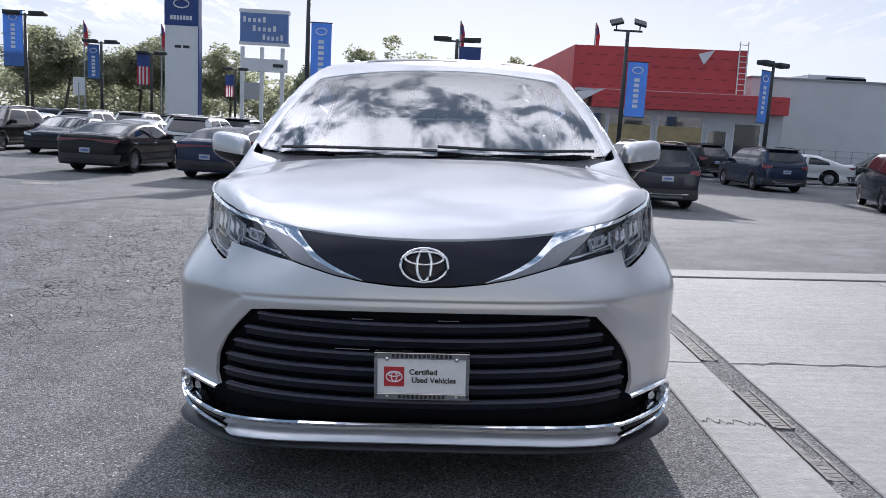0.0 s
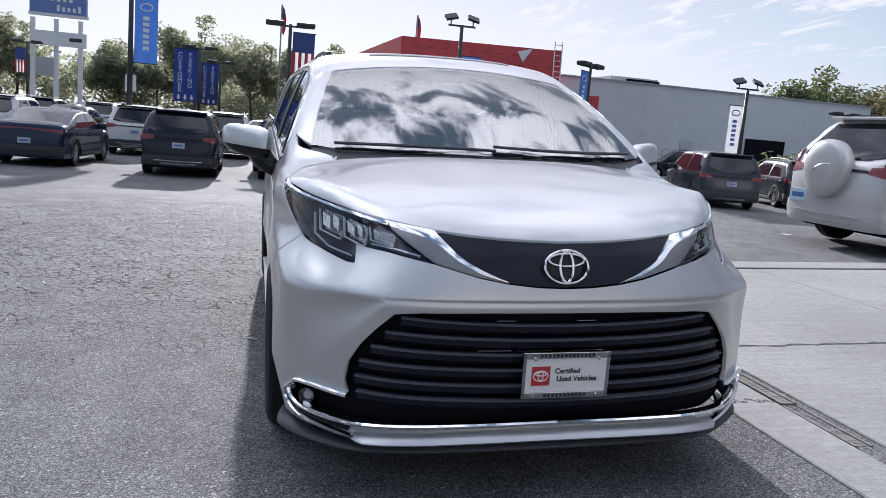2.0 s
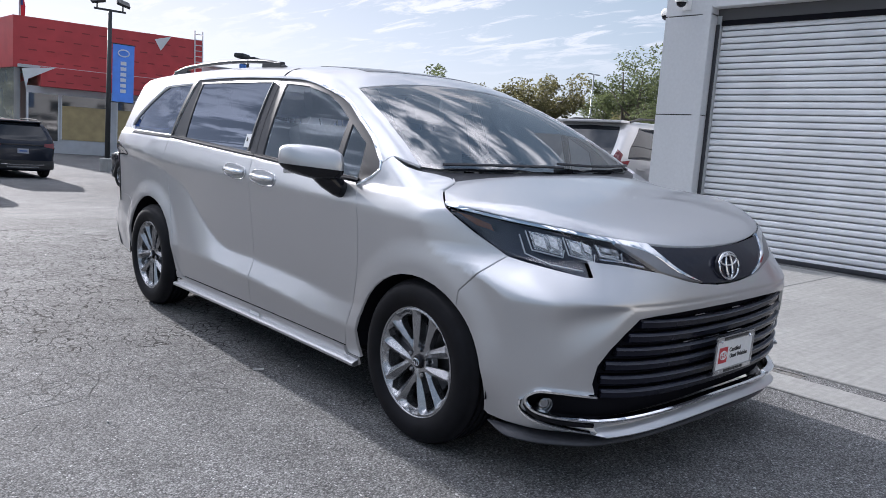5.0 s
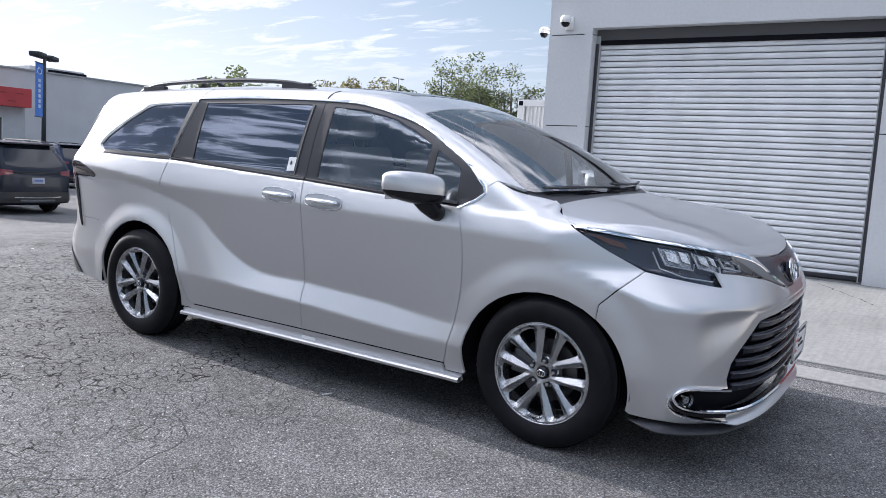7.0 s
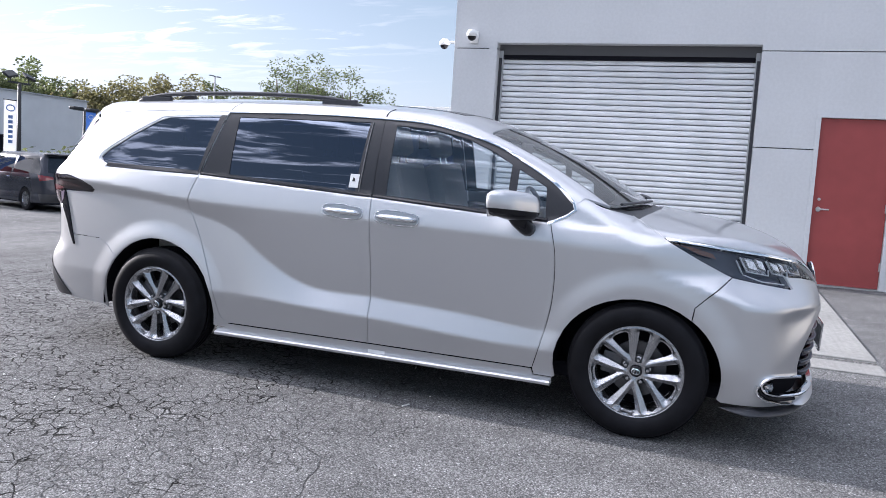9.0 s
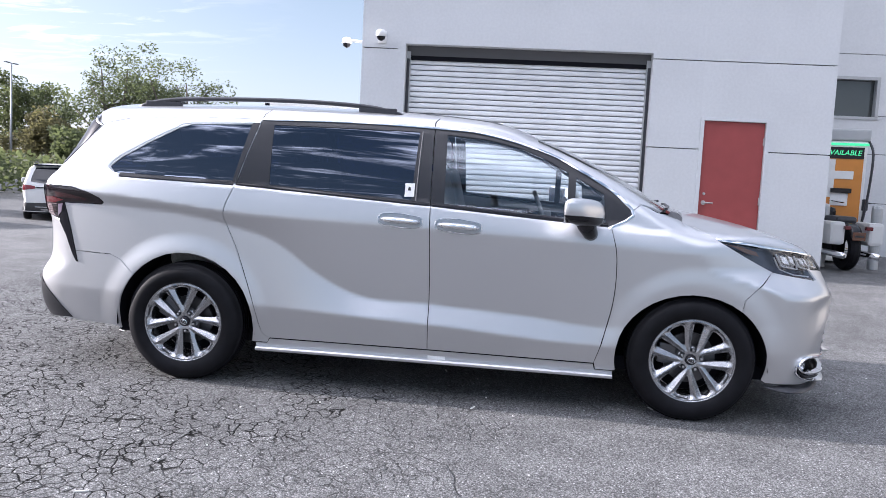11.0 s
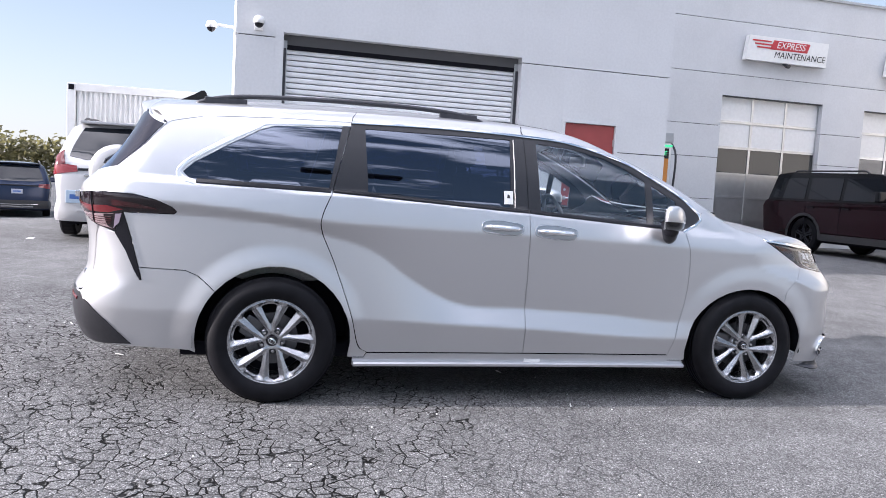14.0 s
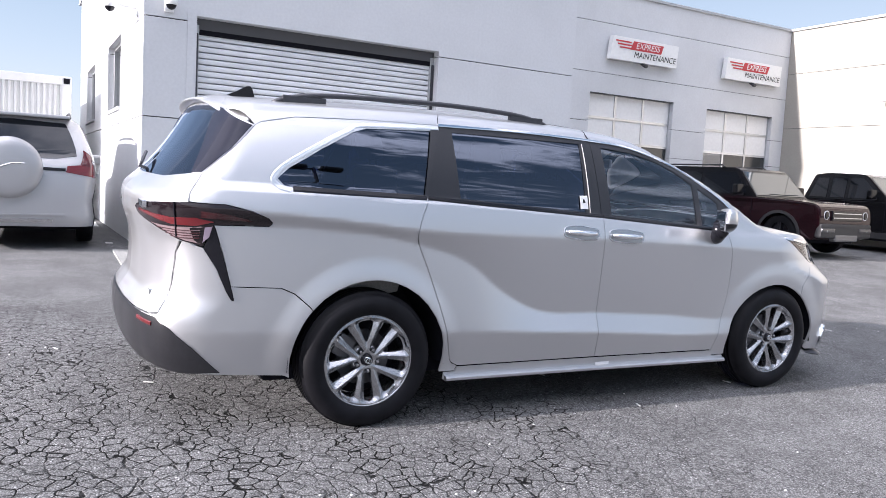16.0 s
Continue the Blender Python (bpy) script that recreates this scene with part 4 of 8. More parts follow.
low_row = curve(f_xz([(.70, .303), (.5, .310), (.36, .314), (0, .320)]), 3)
strip("lower_chrome", "front", low_row + [(-u, v) for u, v in low_row[-2::-1]], .016, CHROME, van, "chrome line under the grille", lift=.013, thick=.024)
lip_row = f_yz([(.505, .232), (.42, .222)]) + f_xz([(.88, .215), (.80, .204), (.67, .198), (.60, .206), (.36, .222), (0, .228)])


def ledge(name, row, prof, mat, parent, label):
    """A shelf that stands out from the nose: prof gives (out, up) pairs; it thins to nothing at both ends."""
    P = on_body("front", np.array(row))
    Nn = normals(P)
    Nn[:, 2] = 0
    Nn /= np.linalg.norm(Nn, axis=1, keepdims=True)
    t = np.linspace(0, 1, len(P))
    size = np.clip(np.minimum(t, 1 - t) / .10, .05, 1)
    bm = bmesh.new()
    rings = [[bm.verts.new(tuple(P[i] + size[i] * o * Nn[i] + np.array([0, 0, size[i] * u]))) for o, u in prof] for i in range(len(P))]
    for a, b in zip(rings, rings[1:]):
        for k in range(len(prof) - 1):
            bm.faces.new((a[k], a[k + 1], b[k + 1], b[k]))
    bmesh.ops.recalc_face_normals(bm, faces=bm.faces)
    ob = part(name, bm, mat, parent, label, smooth=True)
    ob.data.set_sharp_from_angle(angle=radians(35))
    return ob


lip_row = curve(lip_row, 4)
ledge("front_lip", lip_row + [(-u, v) for u, v in lip_row[-2::-1]], [(-.02, .022), (.030, .016), (.050, .004), (.054, -.004), (.046, -.012), (-.02, -.016)], MATT_BLACK, van, "black lower lip")
lip2 = curve(f_xz([(.725, .246), (.66, .248), (.52, .256), (.36, .264), (.18, .269), (0, .271)]), 5)
ledge("lip_blade", lip2 + [(-u, v) for u, v in lip2[-2::-1]], [(-.012, .026), (.010, .021), (.040, -.002), (.045, -.010), (.040, -.016), (-.01, -.020)], SILVER, van, "silver spoiler lip")

# badge
badge = part("badge", lathe([(.001, -.006), (.055, -.005), (.072, .0), (.076, .008)], 40, "y"), GARNISH, van, "oval chrome badge on a dark disc")
badge_at = Vector(tuple(on_body("front", f_xz([(.0, .868)]))[0])) + Vector((0, -.006, 0))
badge.matrix_local = Matrix.Translation(badge_at) @ pose(0, 0, 0, -14, 0, 0) @ Matrix.Diagonal((1.08, 1, .78, 1))


def oval(rx, rz, cx, cz, r, n=36):
    return tube([(cx + rx * math.cos(2 * math.pi * k / n), -.010, cz + rz * math.sin(2 * math.pi * k / n)) for k in range(n + 1)], r, 6, False)


for rx, rz, cz, r in ((.073, .073, 0, .0052), (.022, .068, .0, .0058), (.060, .028, .030, .0058)):
    part("badge_ring", oval(rx, rz, 0, cz, r), CHROME, badge, smooth=True)

# front plate with its frame
plate_at = Matrix.Translation((.0, -.030, .508)) @ pose(0, 0, 0, 92, 0, 0)
plate = part("licence_plate", box(-.150, .150, -.072, .072, 0, .004, .001), PAPER, van, "white dealer plate in a chrome frame")
plate.matrix_local = plate_at
pf = bmesh.new()
for x0, x1, y0, y1 in ((-.158, .158, .060, .082), (-.158, .158, -.082, -.060), (-.158, -.146, -.08, .08), (.146, .158, -.08, .08)):
    add_box(pf, x0, x1, y0, y1, -.002, .008, .002)
part("plate_frame", pf, SATIN_CHROME, plate, "chrome plate frame")
part("red_square", box(-.125, -.058, -.036, .032, .003, .0052), RED_INK, plate)
for rx, ry, cy in ((.026, .018, -.002), (.009, .016, -.002), (.019, .007, .006)):
    bm = tube([(-.0915 + rx * math.cos(2 * math.pi * k / 24), cy + ry * math.sin(2 * math.pi * k / 24), .0056) for k in range(25)], .0022, 5, False)
    part("emblem_ring", bm, PAPER, plate)
words("Certified", .026, INK, plate, Matrix.Translation((.005, .014, .0045)), bold=.0006)
words("Used Vehicles", .026, INK, plate, Matrix.Translation((.040, -.014, .0045)), bold=.0006)
for y0, n in ((.071, 14), (-.071, 11)):
    for k in range(n):
        x = (k - (n - 1) / 2) * .0145
        part("frame_mark", box(x - .005, x + .005, y0 - .006, y0 + .006, .007, .0088), INK, plate)
for x in (-.115, .115):
    part("plate_screw", lathe([(.001, .012), (.006, .011), (.007, .007)], 12, "z", (x, .060, 0)), CHROME, plate)
    part("plate_screw", lathe([(.001, .010), (.005, .009), (.006, .006)], 12, "z", (x, -.071, 0)), CHROME, plate)

# tailgate, rear glass, rear bumper
tg_half = r_xz([(0, 1.665), (.4, 1.655), (.60, 1.625)]) + r_yz(TAIL_EDGE + [(4.913, 1.156)]) + r_xz([(.82, .985), (.775, .905), (.752, .75), (.757, .605), (.70, .592), (.54, .592), (0, .60)])
glass_half = r_xz([(0, 1.645), (.40, 1.635), (.585, 1.60), (.70, 1.42), (.765, 1.290), (.55, 1.262), (0, 1.258)])
tg = panel("tailgate", "rear", mirrored(tg_half), SILVER, van, "silver tailgate", holes=[mirrored(glass_half)], step=.03)
panel("rear_window", "rear", mirrored(glass_half), GLASS_DARK, tg, "dark tailgate glass", lift=-.003, gap=-.002, rim=0, step=.05)
dp = r_yz([(4.612, 1.540), (4.706, 1.428), (4.852, 1.291)]) + r_xz([(.755, 1.284), (.655, 1.42), (.545, 1.575), (.55, 1.625), (.60, 1.618)])
for s in (-1, 1):
    panel("pillar_trim", "rear", [(-s * u, v) for u, v in dp], GARNISH, tg, "gloss black pillar trim", lift=.004, rim=.01, step=.03)
rb_side = r_yz(FIN[:2:-1] + REAR_SEAM + arch(1, 40, -10) + [(4.44, .30), (4.69, .31)])
rb_half = r_xz([(0, .595), (.54, .587), (.70, .587), (.762, .600), (.757, .75), (.780, .905), (.825, .978), (.855, .948)]) + rb_side + r_xz([(.70, .33), (0, .33)])
panel("rear_bumper", "rear", mirrored(rb_half), SILVER, van, "silver rear bumper", step=.03)
low_half = r_xz([(0, .597), (.54, .588), (.755, .585), (.834, .545)]) + r_yz([(4.877, .456), (4.741, .326)]) + r_xz([(.85, .318), (.57, .33), (.25, .335), (0, .335)])
rb = panel("bumper_cover", "rear", mirrored(low_half), LOWER_GREY, van, "dark grey lower bumper cover", lift=.006, rim=.012, step=.03)
for s in (-1, 1):
    strip("reflector", "rear", r_xz([(.605, .558), (.745, .548)], s), .020, RED_LENS, rb, lift=.009)
sp = bmesh.new()
nx, rows = 28, []
for i in range(nx + 1):
    x = -.735 + 1.47 * i / nx
    t = abs(x) / .735
    zt = 1.702 - .135 * t ** 2.8
    yb, th = 4.80 - .13 * t ** 3.5, .045 - .012 * t ** 4
    y0 = 4.60 - .03 * t
    prof = [(y0, .004), (y0 + .05, .012), (y0 + .55 * (yb - y0), .003), (yb - .03, -.012), (yb - .008, -.018), (yb, -.026), (yb - .008, -.034), (yb - .05, -.038), (y0 + .5 * (yb - y0), -.03 - th), (y0 + .1, -.03 - th)]
    rows.append([sp.verts.new((x, y, zt + dz)) for y, dz in prof])
for a, b in zip(rows, rows[1:]):
    for k in range(10):
        sp.faces.new((a[k], a[(k + 1) % 10], b[(k + 1) % 10], b[k]))
sp.faces.new(rows[0]), sp.faces.new(rows[-1][::-1])
bmesh.ops.recalc_face_normals(sp, faces=sp.faces)
part("roof_spoiler", sp, SILVER, tg, "silver roof spoiler", smooth=True)
part("tailgate_badge", box(-.60, -.46, 5.020, 5.045, .66, .69, .004), CHROME, tg)
part("tailgate_badge", box(-.62, -.40, 5.07, 5.095, 1.10, 1.135, .004), CHROME, tg)
part("exhaust_tip", tube([(-.55, 4.5, .30), (-.62, 4.88, .285)], .032, 14), SATIN_CHROME, van, smooth=True)

# roof rails, aerial, wipers
for s in (-1, 1):
    pr = [(2.74, .000), (2.84, .022), (3.0, .040), (3.4, .050), (3.9, .050), (4.2, .046), (4.36, .030), (4.47, .0)]
    pts = [(s * (.585 + .012 * math.sin((y - 2.74) / 1.73 * math.pi)), y, float(top_z(np.array([.59]), np.array([y]))[0]) + h - .006) for y, h in curve(pr, 4)]
    rail = part("roof_rail", tube(pts, [.012] + [.019] * (len(pts) - 2) + [.012], 10, True, .75), MATT_BLACK, van, "black roof rail", smooth=True)
    for y in (2.90, 4.30):
        z = float(top_z(np.array([.59]), np.array([y]))[0])
        part("rail_foot", box(s * .590 - .016, s * .590 + .016, y - .12, y + .12, z - .02, z + .03, .008), MATT_BLACK, rail)
fin = [(4.42, 1.70), (4.44, 1.765), (4.455, 1.785), (4.475, 1.783), (4.52, 1.755), (4.60, 1.715), (4.62, 1.695)]
fm = bmesh.new()
add_prism(fm, [(-y, z) for y, z in fin], .05, Matrix(((0, 0, 1, -.025), (-1, 0, 0, 0), (0, 1, 0, 0), (0, 0, 0, 1))))
bmesh.ops.recalc_face_normals(fm, faces=fm.faces)
part("aerial_fin", fm, GLOSS_BLACK, van, "black shark-fin aerial")
for pts in (((-.70, 1.10), (-.45, 1.045), (-.12, 1.005), (.02, .995)), ((.02, 1.03), (.25, 1.025), (.52, 1.06), (.74, 1.125))):
    q = [(x, y, float(top_z(np.array([x]), np.array([y]))[0]) + .018) for x, y in pts]
    part("wiper", tube(q, .011, 6, True, .7), MATT_BLACK, van, "black windscreen wiper")
q = [(.42, 4.95, 1.285), (.2, 4.99, 1.29), (0, 5.03, 1.285), (-.05, 5.05, 1.27)]
part("wiper", tube([(-.02, 5.00, 1.27), (-.02, 5.05, 1.285), (-.02, 5.04, 1.30), (.25, 4.985, 1.36)], .010, 6), MATT_BLACK, van, "rear window wiper")


# mirrors and handles
def mirror_at(s):
    bm = bmesh.new()
    n, k = 28, 14
    rows = []
    for j in range(k + 1):
        ph = -math.pi / 2 + math.pi * j / k
        rows.append([])
        for i in range(n):
            th = 2 * math.pi * i / n
            e = lambda v, p: math.copysign(abs(v) ** p, v)
            x, y, z = e(math.cos(ph), .55) * e(math.cos(th), .55), e(math.cos(ph), .6) * e(math.sin(th), .6), e(math.sin(ph), .55)
            yy = y * .050 if y > 0 else y * .085 * (1 - .25 * max(0, z))
            rows[-1].append(bm.verts.new((s * (1.085 + .122 * x * (1 - .12 * max(0, -y))), 1.625 + yy + .080 * x, 1.196 + (.072 * z if z > 0 else .084 * z * (1 - .30 * max(0, x))) + .010 * x)))
    for a, b in zip(rows, rows[1:]):
        for i in range(n):
            bm.faces.new((a[i], a[(i + 1) % n], b[(i + 1) % n], b[i]))
    bmesh.ops.remove_doubles(bm, verts=bm.verts, dist=.0005)
    bmesh.ops.recalc_face_normals(bm, faces=bm.faces)
    low = bm.copy()
    bmesh.ops.bisect_plane(bm, geom=bm.verts[:] + bm.edges[:] + bm.faces[:], plane_co=(s * 1.085, 1.625, 1.166), plane_no=(-s * .10, 0, 1), clear_inner=True)
    bmesh.ops.bisect_plane(low, geom=low.verts[:] + low.edges[:] + low.faces[:], plane_co=(s * 1.085, 1.625, 1.166), plane_no=(-s * .10, 0, 1), clear_outer=True)
    hold = part("door_mirror", bm, SILVER, van, "silver door mirror with black base", smooth=True)
    part("mirror_base", low, GLOSS_BLACK, hold, smooth=True)
    part("mirror_arm", tube([(s * 1.035, 1.605, 1.150), (s * 1.005, 1.588, 1.110), (s * .968, 1.566, 1.072), (s * .925, 1.552, 1.052)], [.060, .054, .045, .042], 12, True, 1.0), GLOSS_BLACK, hold, smooth=True)
    part("mirror_glass", box(-.105, .105, -.006, .006, -.062, .062, .004, Matrix.Translation((s * 1.085, 1.672, 1.190)) @ Matrix.Rotation(s * .57, 4, "Z")), CHROME, hold, "mirror glass")


for s in (-1, 1):
    mirror_at(s)
    kind = "right" if s < 0 else "left"
    for y0, y1, z0, z1 in ((2.190, 2.462, 1.028, 1.092), (2.540, 2.802, 1.040, 1.106)):
        zc, zr = (z0 + z1) / 2 - .003, .004
        dish = [((y0 + y1) / 2 + (y1 - y0) / 2 * math.copysign(abs(math.cos(a)) ** .5, math.cos(a)), zc + zr * (1 if math.cos(a) > 0 else -1) + .037 * math.copysign(abs(math.sin(a)) ** .6, math.sin(a))) for a in [2 * math.pi * k / 28 for k in range(28)]]
        # not sunk: a raised panel whose darker colour gives the recess its shade
        h = panel("door_handle", kind, dish, DISH_SHADE, van, "chrome door handle over a dished recess", lift=.003, step=.015, rim=.004)
        strip("dish_edge", kind, dish + dish[:1], .006, SATIN_CHROME, h, lift=.004, thick=.004)
        p = on_body(kind, [(y0 + .02, zc - .002), (y0 + .05, zc), ((y0 + y1) / 2, zc + .003), (y1 - .05, zc + .005), (y1 - .02, zc + .004)])
        off = np.array([.006, .026, .034, .026, .006])
        p[:, 0] += s * off
        part("grip", tube([tuple(v) for v in p], [.013, .017, .019, .017, .013], 10, True, .95), CHROME, h, smooth=True)
# window sticker
st = on_body("right", [(2.63, 1.25)])[0]
sticker = panel("window_sticker", "right", [(2.600, 1.21), (2.662, 1.208), (2.662, 1.292), (2.600, 1.294)], PAPER, van, "white paper sticker on the glass", lift=.0, rim=.002)
panel("printed_mark", "right", [(2.620, 1.245), (2.645, 1.245), (2.640, 1.272), (2.625, 1.268)], INK, sticker, lift=.003, rim=.001)
panel("sill_label", "right", [(2.36, .247), (2.47, .247), (2.47, .275), (2.36, .275)], PAPER, van, "small white label on the sill", lift=.016, rim=.002)


# wheels
RIM_R = .246


def slot_half(r):
    return .0180 + .010 * np.clip((r - .05) / .16, 0, 1)


def forked_spoke():
    """One fifth of the wheel's face: two arms that flare to the rim, with a dark pocket between them."""
    def at(r, ang):
        return (r * math.sin(ang), r * math.cos(ang))
    fifth = math.pi / 5
    right = [at(.032, fifth * k / 4) for k in range(5)]
    side = [at(.046, fifth)]
    axis_d, across = Vector(at(1, fifth)), Vector((-math.cos(fifth), math.sin(fifth)))
    for r in (.050, .075, .100, .130, .160, .190, .214):
        side.append(tuple(axis_d * r + across * slot_half(r)))
    side += [at(.226, fifth)]
    rim_arc = [at(RIM_R - .006, fifth * (1 - k / 8)) for k in range(9)]
    half = right + side + rim_arc
    loop = half + [(-x, y) for x, y in half[-2:0:-1]]
    pk = [(0, .098), (.007, .104), (.018, .130), (.031, .163), (.041, .192), (.042, .204), (.030, .212), (0, .215)]
    pocket = pk + [(-x, y) for x, y in pk[-2:0:-1]]
    loops = [resample(loop, .007), resample(pocket, .007)]
    pts, edges = [], []
    for lp in loops:
        n0 = len(pts)
        pts += [tuple(p) for p in lp]
        edges += [(n0 + k, n0 + (k + 1) % len(lp)) for k in range(len(lp))]
    for sx in (1, -1):
        n0 = len(pts)
        for r in np.linspace(.056, .214, 16):
            p = axis_d * r + across * (slot_half(r) + np.interp(r, [.05, .11, .20], [.009, .020, .030]))
            pts.append((sx * p[0], p[1]))
        edges += [(n0 + k, n0 + k + 1) for k in range(15)]
    gx, gy = np.meshgrid(np.arange(-.15, .15, .007), np.arange(.02, RIM_R, .007))
    grid = np.stack([gx.ravel(), gy.ravel()], 1)
    edge = np.array(pts)
    ok = inside(grid, loops[0]) & ~inside(grid, loops[1])
    grid = np.array([g for g in grid[ok] if np.min(np.hypot(edge[:, 0] - g[0], edge[:, 1] - g[1])) > .0035])
    pts += [tuple(g) for g in grid]
    co, _, tris, _, _, _ = geometry.delaunay_2d_cdt([Vector(p) for p in pts], edges, [], 0, 1e-6)
    co = np.array([tuple(c) for c in co])
    tris = np.array([tuple(t) for t in tris if len(t) == 3])
    mid = co[tris].mean(1)
    tris = tris[inside(mid, loops[0]) & ~inside(mid, loops[1])]
    rr = np.hypot(co[:, 0], co[:, 1])
    q = np.abs(rr * np.sin(fifth - np.abs(np.arctan2(co[:, 0], co[:, 1]))))
    d = np.maximum(q - slot_half(rr), 0)
    dish = np.interp(rr, [.03, .06, .12, .18, .21, .232, .24], [-.078, -.084, -.093, -.099, -.101, -.103, -.100])
    crest = np.interp(rr, [.05, .11, .20], [.009, .020, .030])
    fall = .85 * np.abs(d - crest) * np.interp(rr, [.04, .08, .21, .232], [.3, 1, 1, .0])
    V = [(dish[i] + min(fall[i], .022), co[i, 0], co[i, 1]) for i in range(len(co))]
    F = [tuple(t) for t in tris]
    count = {(t[k], t[(k + 1) % 3]) for t in F for k in range(3)}
    low = {}
    for a_, b_ in [e for e in count if (e[1], e[0]) not in count]:
        for i in (a_, b_):
            if i not in low:
                low[i] = len(V)
                V += [V[i], (V[i][0] + .035, V[i][1] * .985, V[i][2] * .985)]
        F.append((low[b_], low[a_], low[a_] + 1, low[b_] + 1))
    me = bpy.data.meshes.new("spoke")
    me.from_pydata(V, [], F)
    me.update()
    bm = bmesh.new()
    bm.from_mesh(me)
    bmesh.ops.recalc_face_normals(bm, faces=bm.faces)
    bm.to_mesh(me)
    bm.free()
    me.materials.append(ALLOY)
    me.shade_smooth()
    me.set_sharp_from_angle(angle=radians(16))
    return me


def wheel_parts(parent):
    w = .118
    R = TYRE_R
    tyre = [(RIM_R - .004, -w + .02), (RIM_R + .010, -w + .002), (.30, -w - .006), (R - .032, -w + .004), (R - .012, -w + .022), (R - .002, -w + .05)]
    for k in range(4):
        c = -.054 + .036 * k
        tyre += [(R, c - .015), (R, c + .012), (R - .010, c + .0135), (R - .010, c + .0195)]
    tyre += [(R - .002, w - .05), (R - .012, w - .022), (R - .032, w - .004), (.30, w + .006), (RIM_R + .010, w - .002), (RIM_R - .004, w - .02)]
    tb = lathe(tyre, 144)
    for v in tb.verts:
        r = math.hypot(v.co.y, v.co.z)
        if R - .014 < r < R - .001 and abs(v.co.x) > .06 and int(round(math.atan2(v.co.y, v.co.z) / (2 * math.pi / 144))) % 2 == 0:
            v.co.y *= .991
            v.co.z *= .991
    part("tyre", tb, RUBBER, parent, "black rubber tyre", smooth=True)
    # rim: barrel and lip, five forked spokes; outside faces -x
    rim = part("rim", lathe([(.215, .06), (.212, -.05), (.236, -.088), (.2395, -.100), (RIM_R - .002, -.106), (RIM_R + .001, -.103), (RIM_R - .002, -.08)], 72), ALLOY, parent, "five forked spokes in machined alloy", smooth=True)
    part("brake_disc", lathe([(.05, -.01), (.15, -.012), (.15, .01), (.05, .012)], 40), ALLOY_MID, rim, "steel brake disc")
    part("brake_caliper", box(-.040, .03, .08, .185, -.06, .06, .012), ALLOY_MID, rim)
    part("barrel_back", lathe([(.02, .05), (.212, .055)], 40), DARK, rim)
    me = forked_spoke()
    for k in range(5):
        sp_ = obj("spoke", me, ALLOY, rim)
        sp_.matrix_basis = Matrix.Rotation(2 * math.pi * (k + .5) / 5, 4, "X")
        a = 2 * math.pi * k / 5
        part("lug_nut", lathe([(.001, -.088), (.008, -.087), (.0105, -.080), (.011, -.060), (.017, -.056)], 8, "x", (0, .060 * math.sin(a), .060 * math.cos(a))), ALLOY, rim)
    part("hub_face", lathe([(.001, -.060), (.070, -.058), (.085, -.040)], 40), ALLOY_MID, rim, smooth=False)
    part("hub_cap", lathe([(.001, -.0915), (.024, -.091), (.029, -.087), (.031, -.070)], 28), GLOSS_BLACK, rim, "dark centre cap with a chrome oval")
    part("cap_ring", tube([(-.0925, .021 * math.cos(2 * math.pi * k / 20), .015 * math.sin(2 * math.pi * k / 20)) for k in range(21)], .002, 5, False), CHROME, rim)
    part("cap_ring", tube([(-.0925, .008 * math.cos(2 * math.pi * k / 20), .014 * math.sin(2 * math.pi * k / 20)) for k in range(21)], .002, 5, False), CHROME, rim)


def van_wheel(x, y, turn, spin):
    w = new("wheel")
    w.parent = van
    tagged(w, "alloy wheel with five forked spokes")
    w.matrix_basis = Matrix.Translation((x, y, HUB_Z)) @ Matrix.Rotation(radians(turn), 4, "Z") @ Matrix.Rotation(radians(spin), 4, "X")
    return w


first = van_wheel(-.862, AXLES[0], 0, 8)
wheel_parts(first)
for x, y, turn, spin in ((-.862, AXLES[1], 0, 30), (.862, AXLES[0], 180, 15), (.862, AXLES[1], 180, 50)):
    w = van_wheel(x, y, turn, spin)
    made = {first: w}
    for o in first.children_recursive:
        c = o.copy()
        scene.collection.objects.link(c)
        c.parent = made[o.parent]
        made[o] = c
for k in (0, 1):
    for s in (-1, 1):
        bm = bmesh.new()
        pts = arch(k, -6, 186, 20, .014)
        a = [bm.verts.new((s * .952, y, z)) for y, z in pts]
        b = [bm.verts.new((s * .62, y, z)) for y, z in pts]
        for i in range(len(pts) - 1):
            bm.faces.new((a[i], a[i + 1], b[i + 1], b[i]))
        bm.faces.new(b)
        part("arch_liner", bm, DARK, van)

# underbody and cabin
part("underbody", box(-.78, .78, .45, 4.50, .23, .32, .02), DARK, van, "dark underbody")
part("cabin_floor", box(-.60, .60, 1.2, 4.6, .42, .46), DARK, van)
bm = bmesh.new()
for i in range(3):
    add_box(bm, -.78, .78, (1.16, 1.38, 1.52)[i], (1.42, 1.56, 1.62)[i], .70, (1.10, 1.09, 1.02)[i], .03)
part("dashboard", bm, DASH, van, "dark dashboard", smooth=False)
panel("headliner", "top", [(-.55, 1.98), (.55, 1.98), (.58, 3.0), (.55, 4.5), (-.55, 4.5), (-.58, 3.0)], PALE_TRIM, van, "pale grey roof lining", lift=-.05, rim=.01, step=.15)
part("bulkhead", box(-.80, .80, 1.02, 1.12, .45, 1.10), DARK, van)
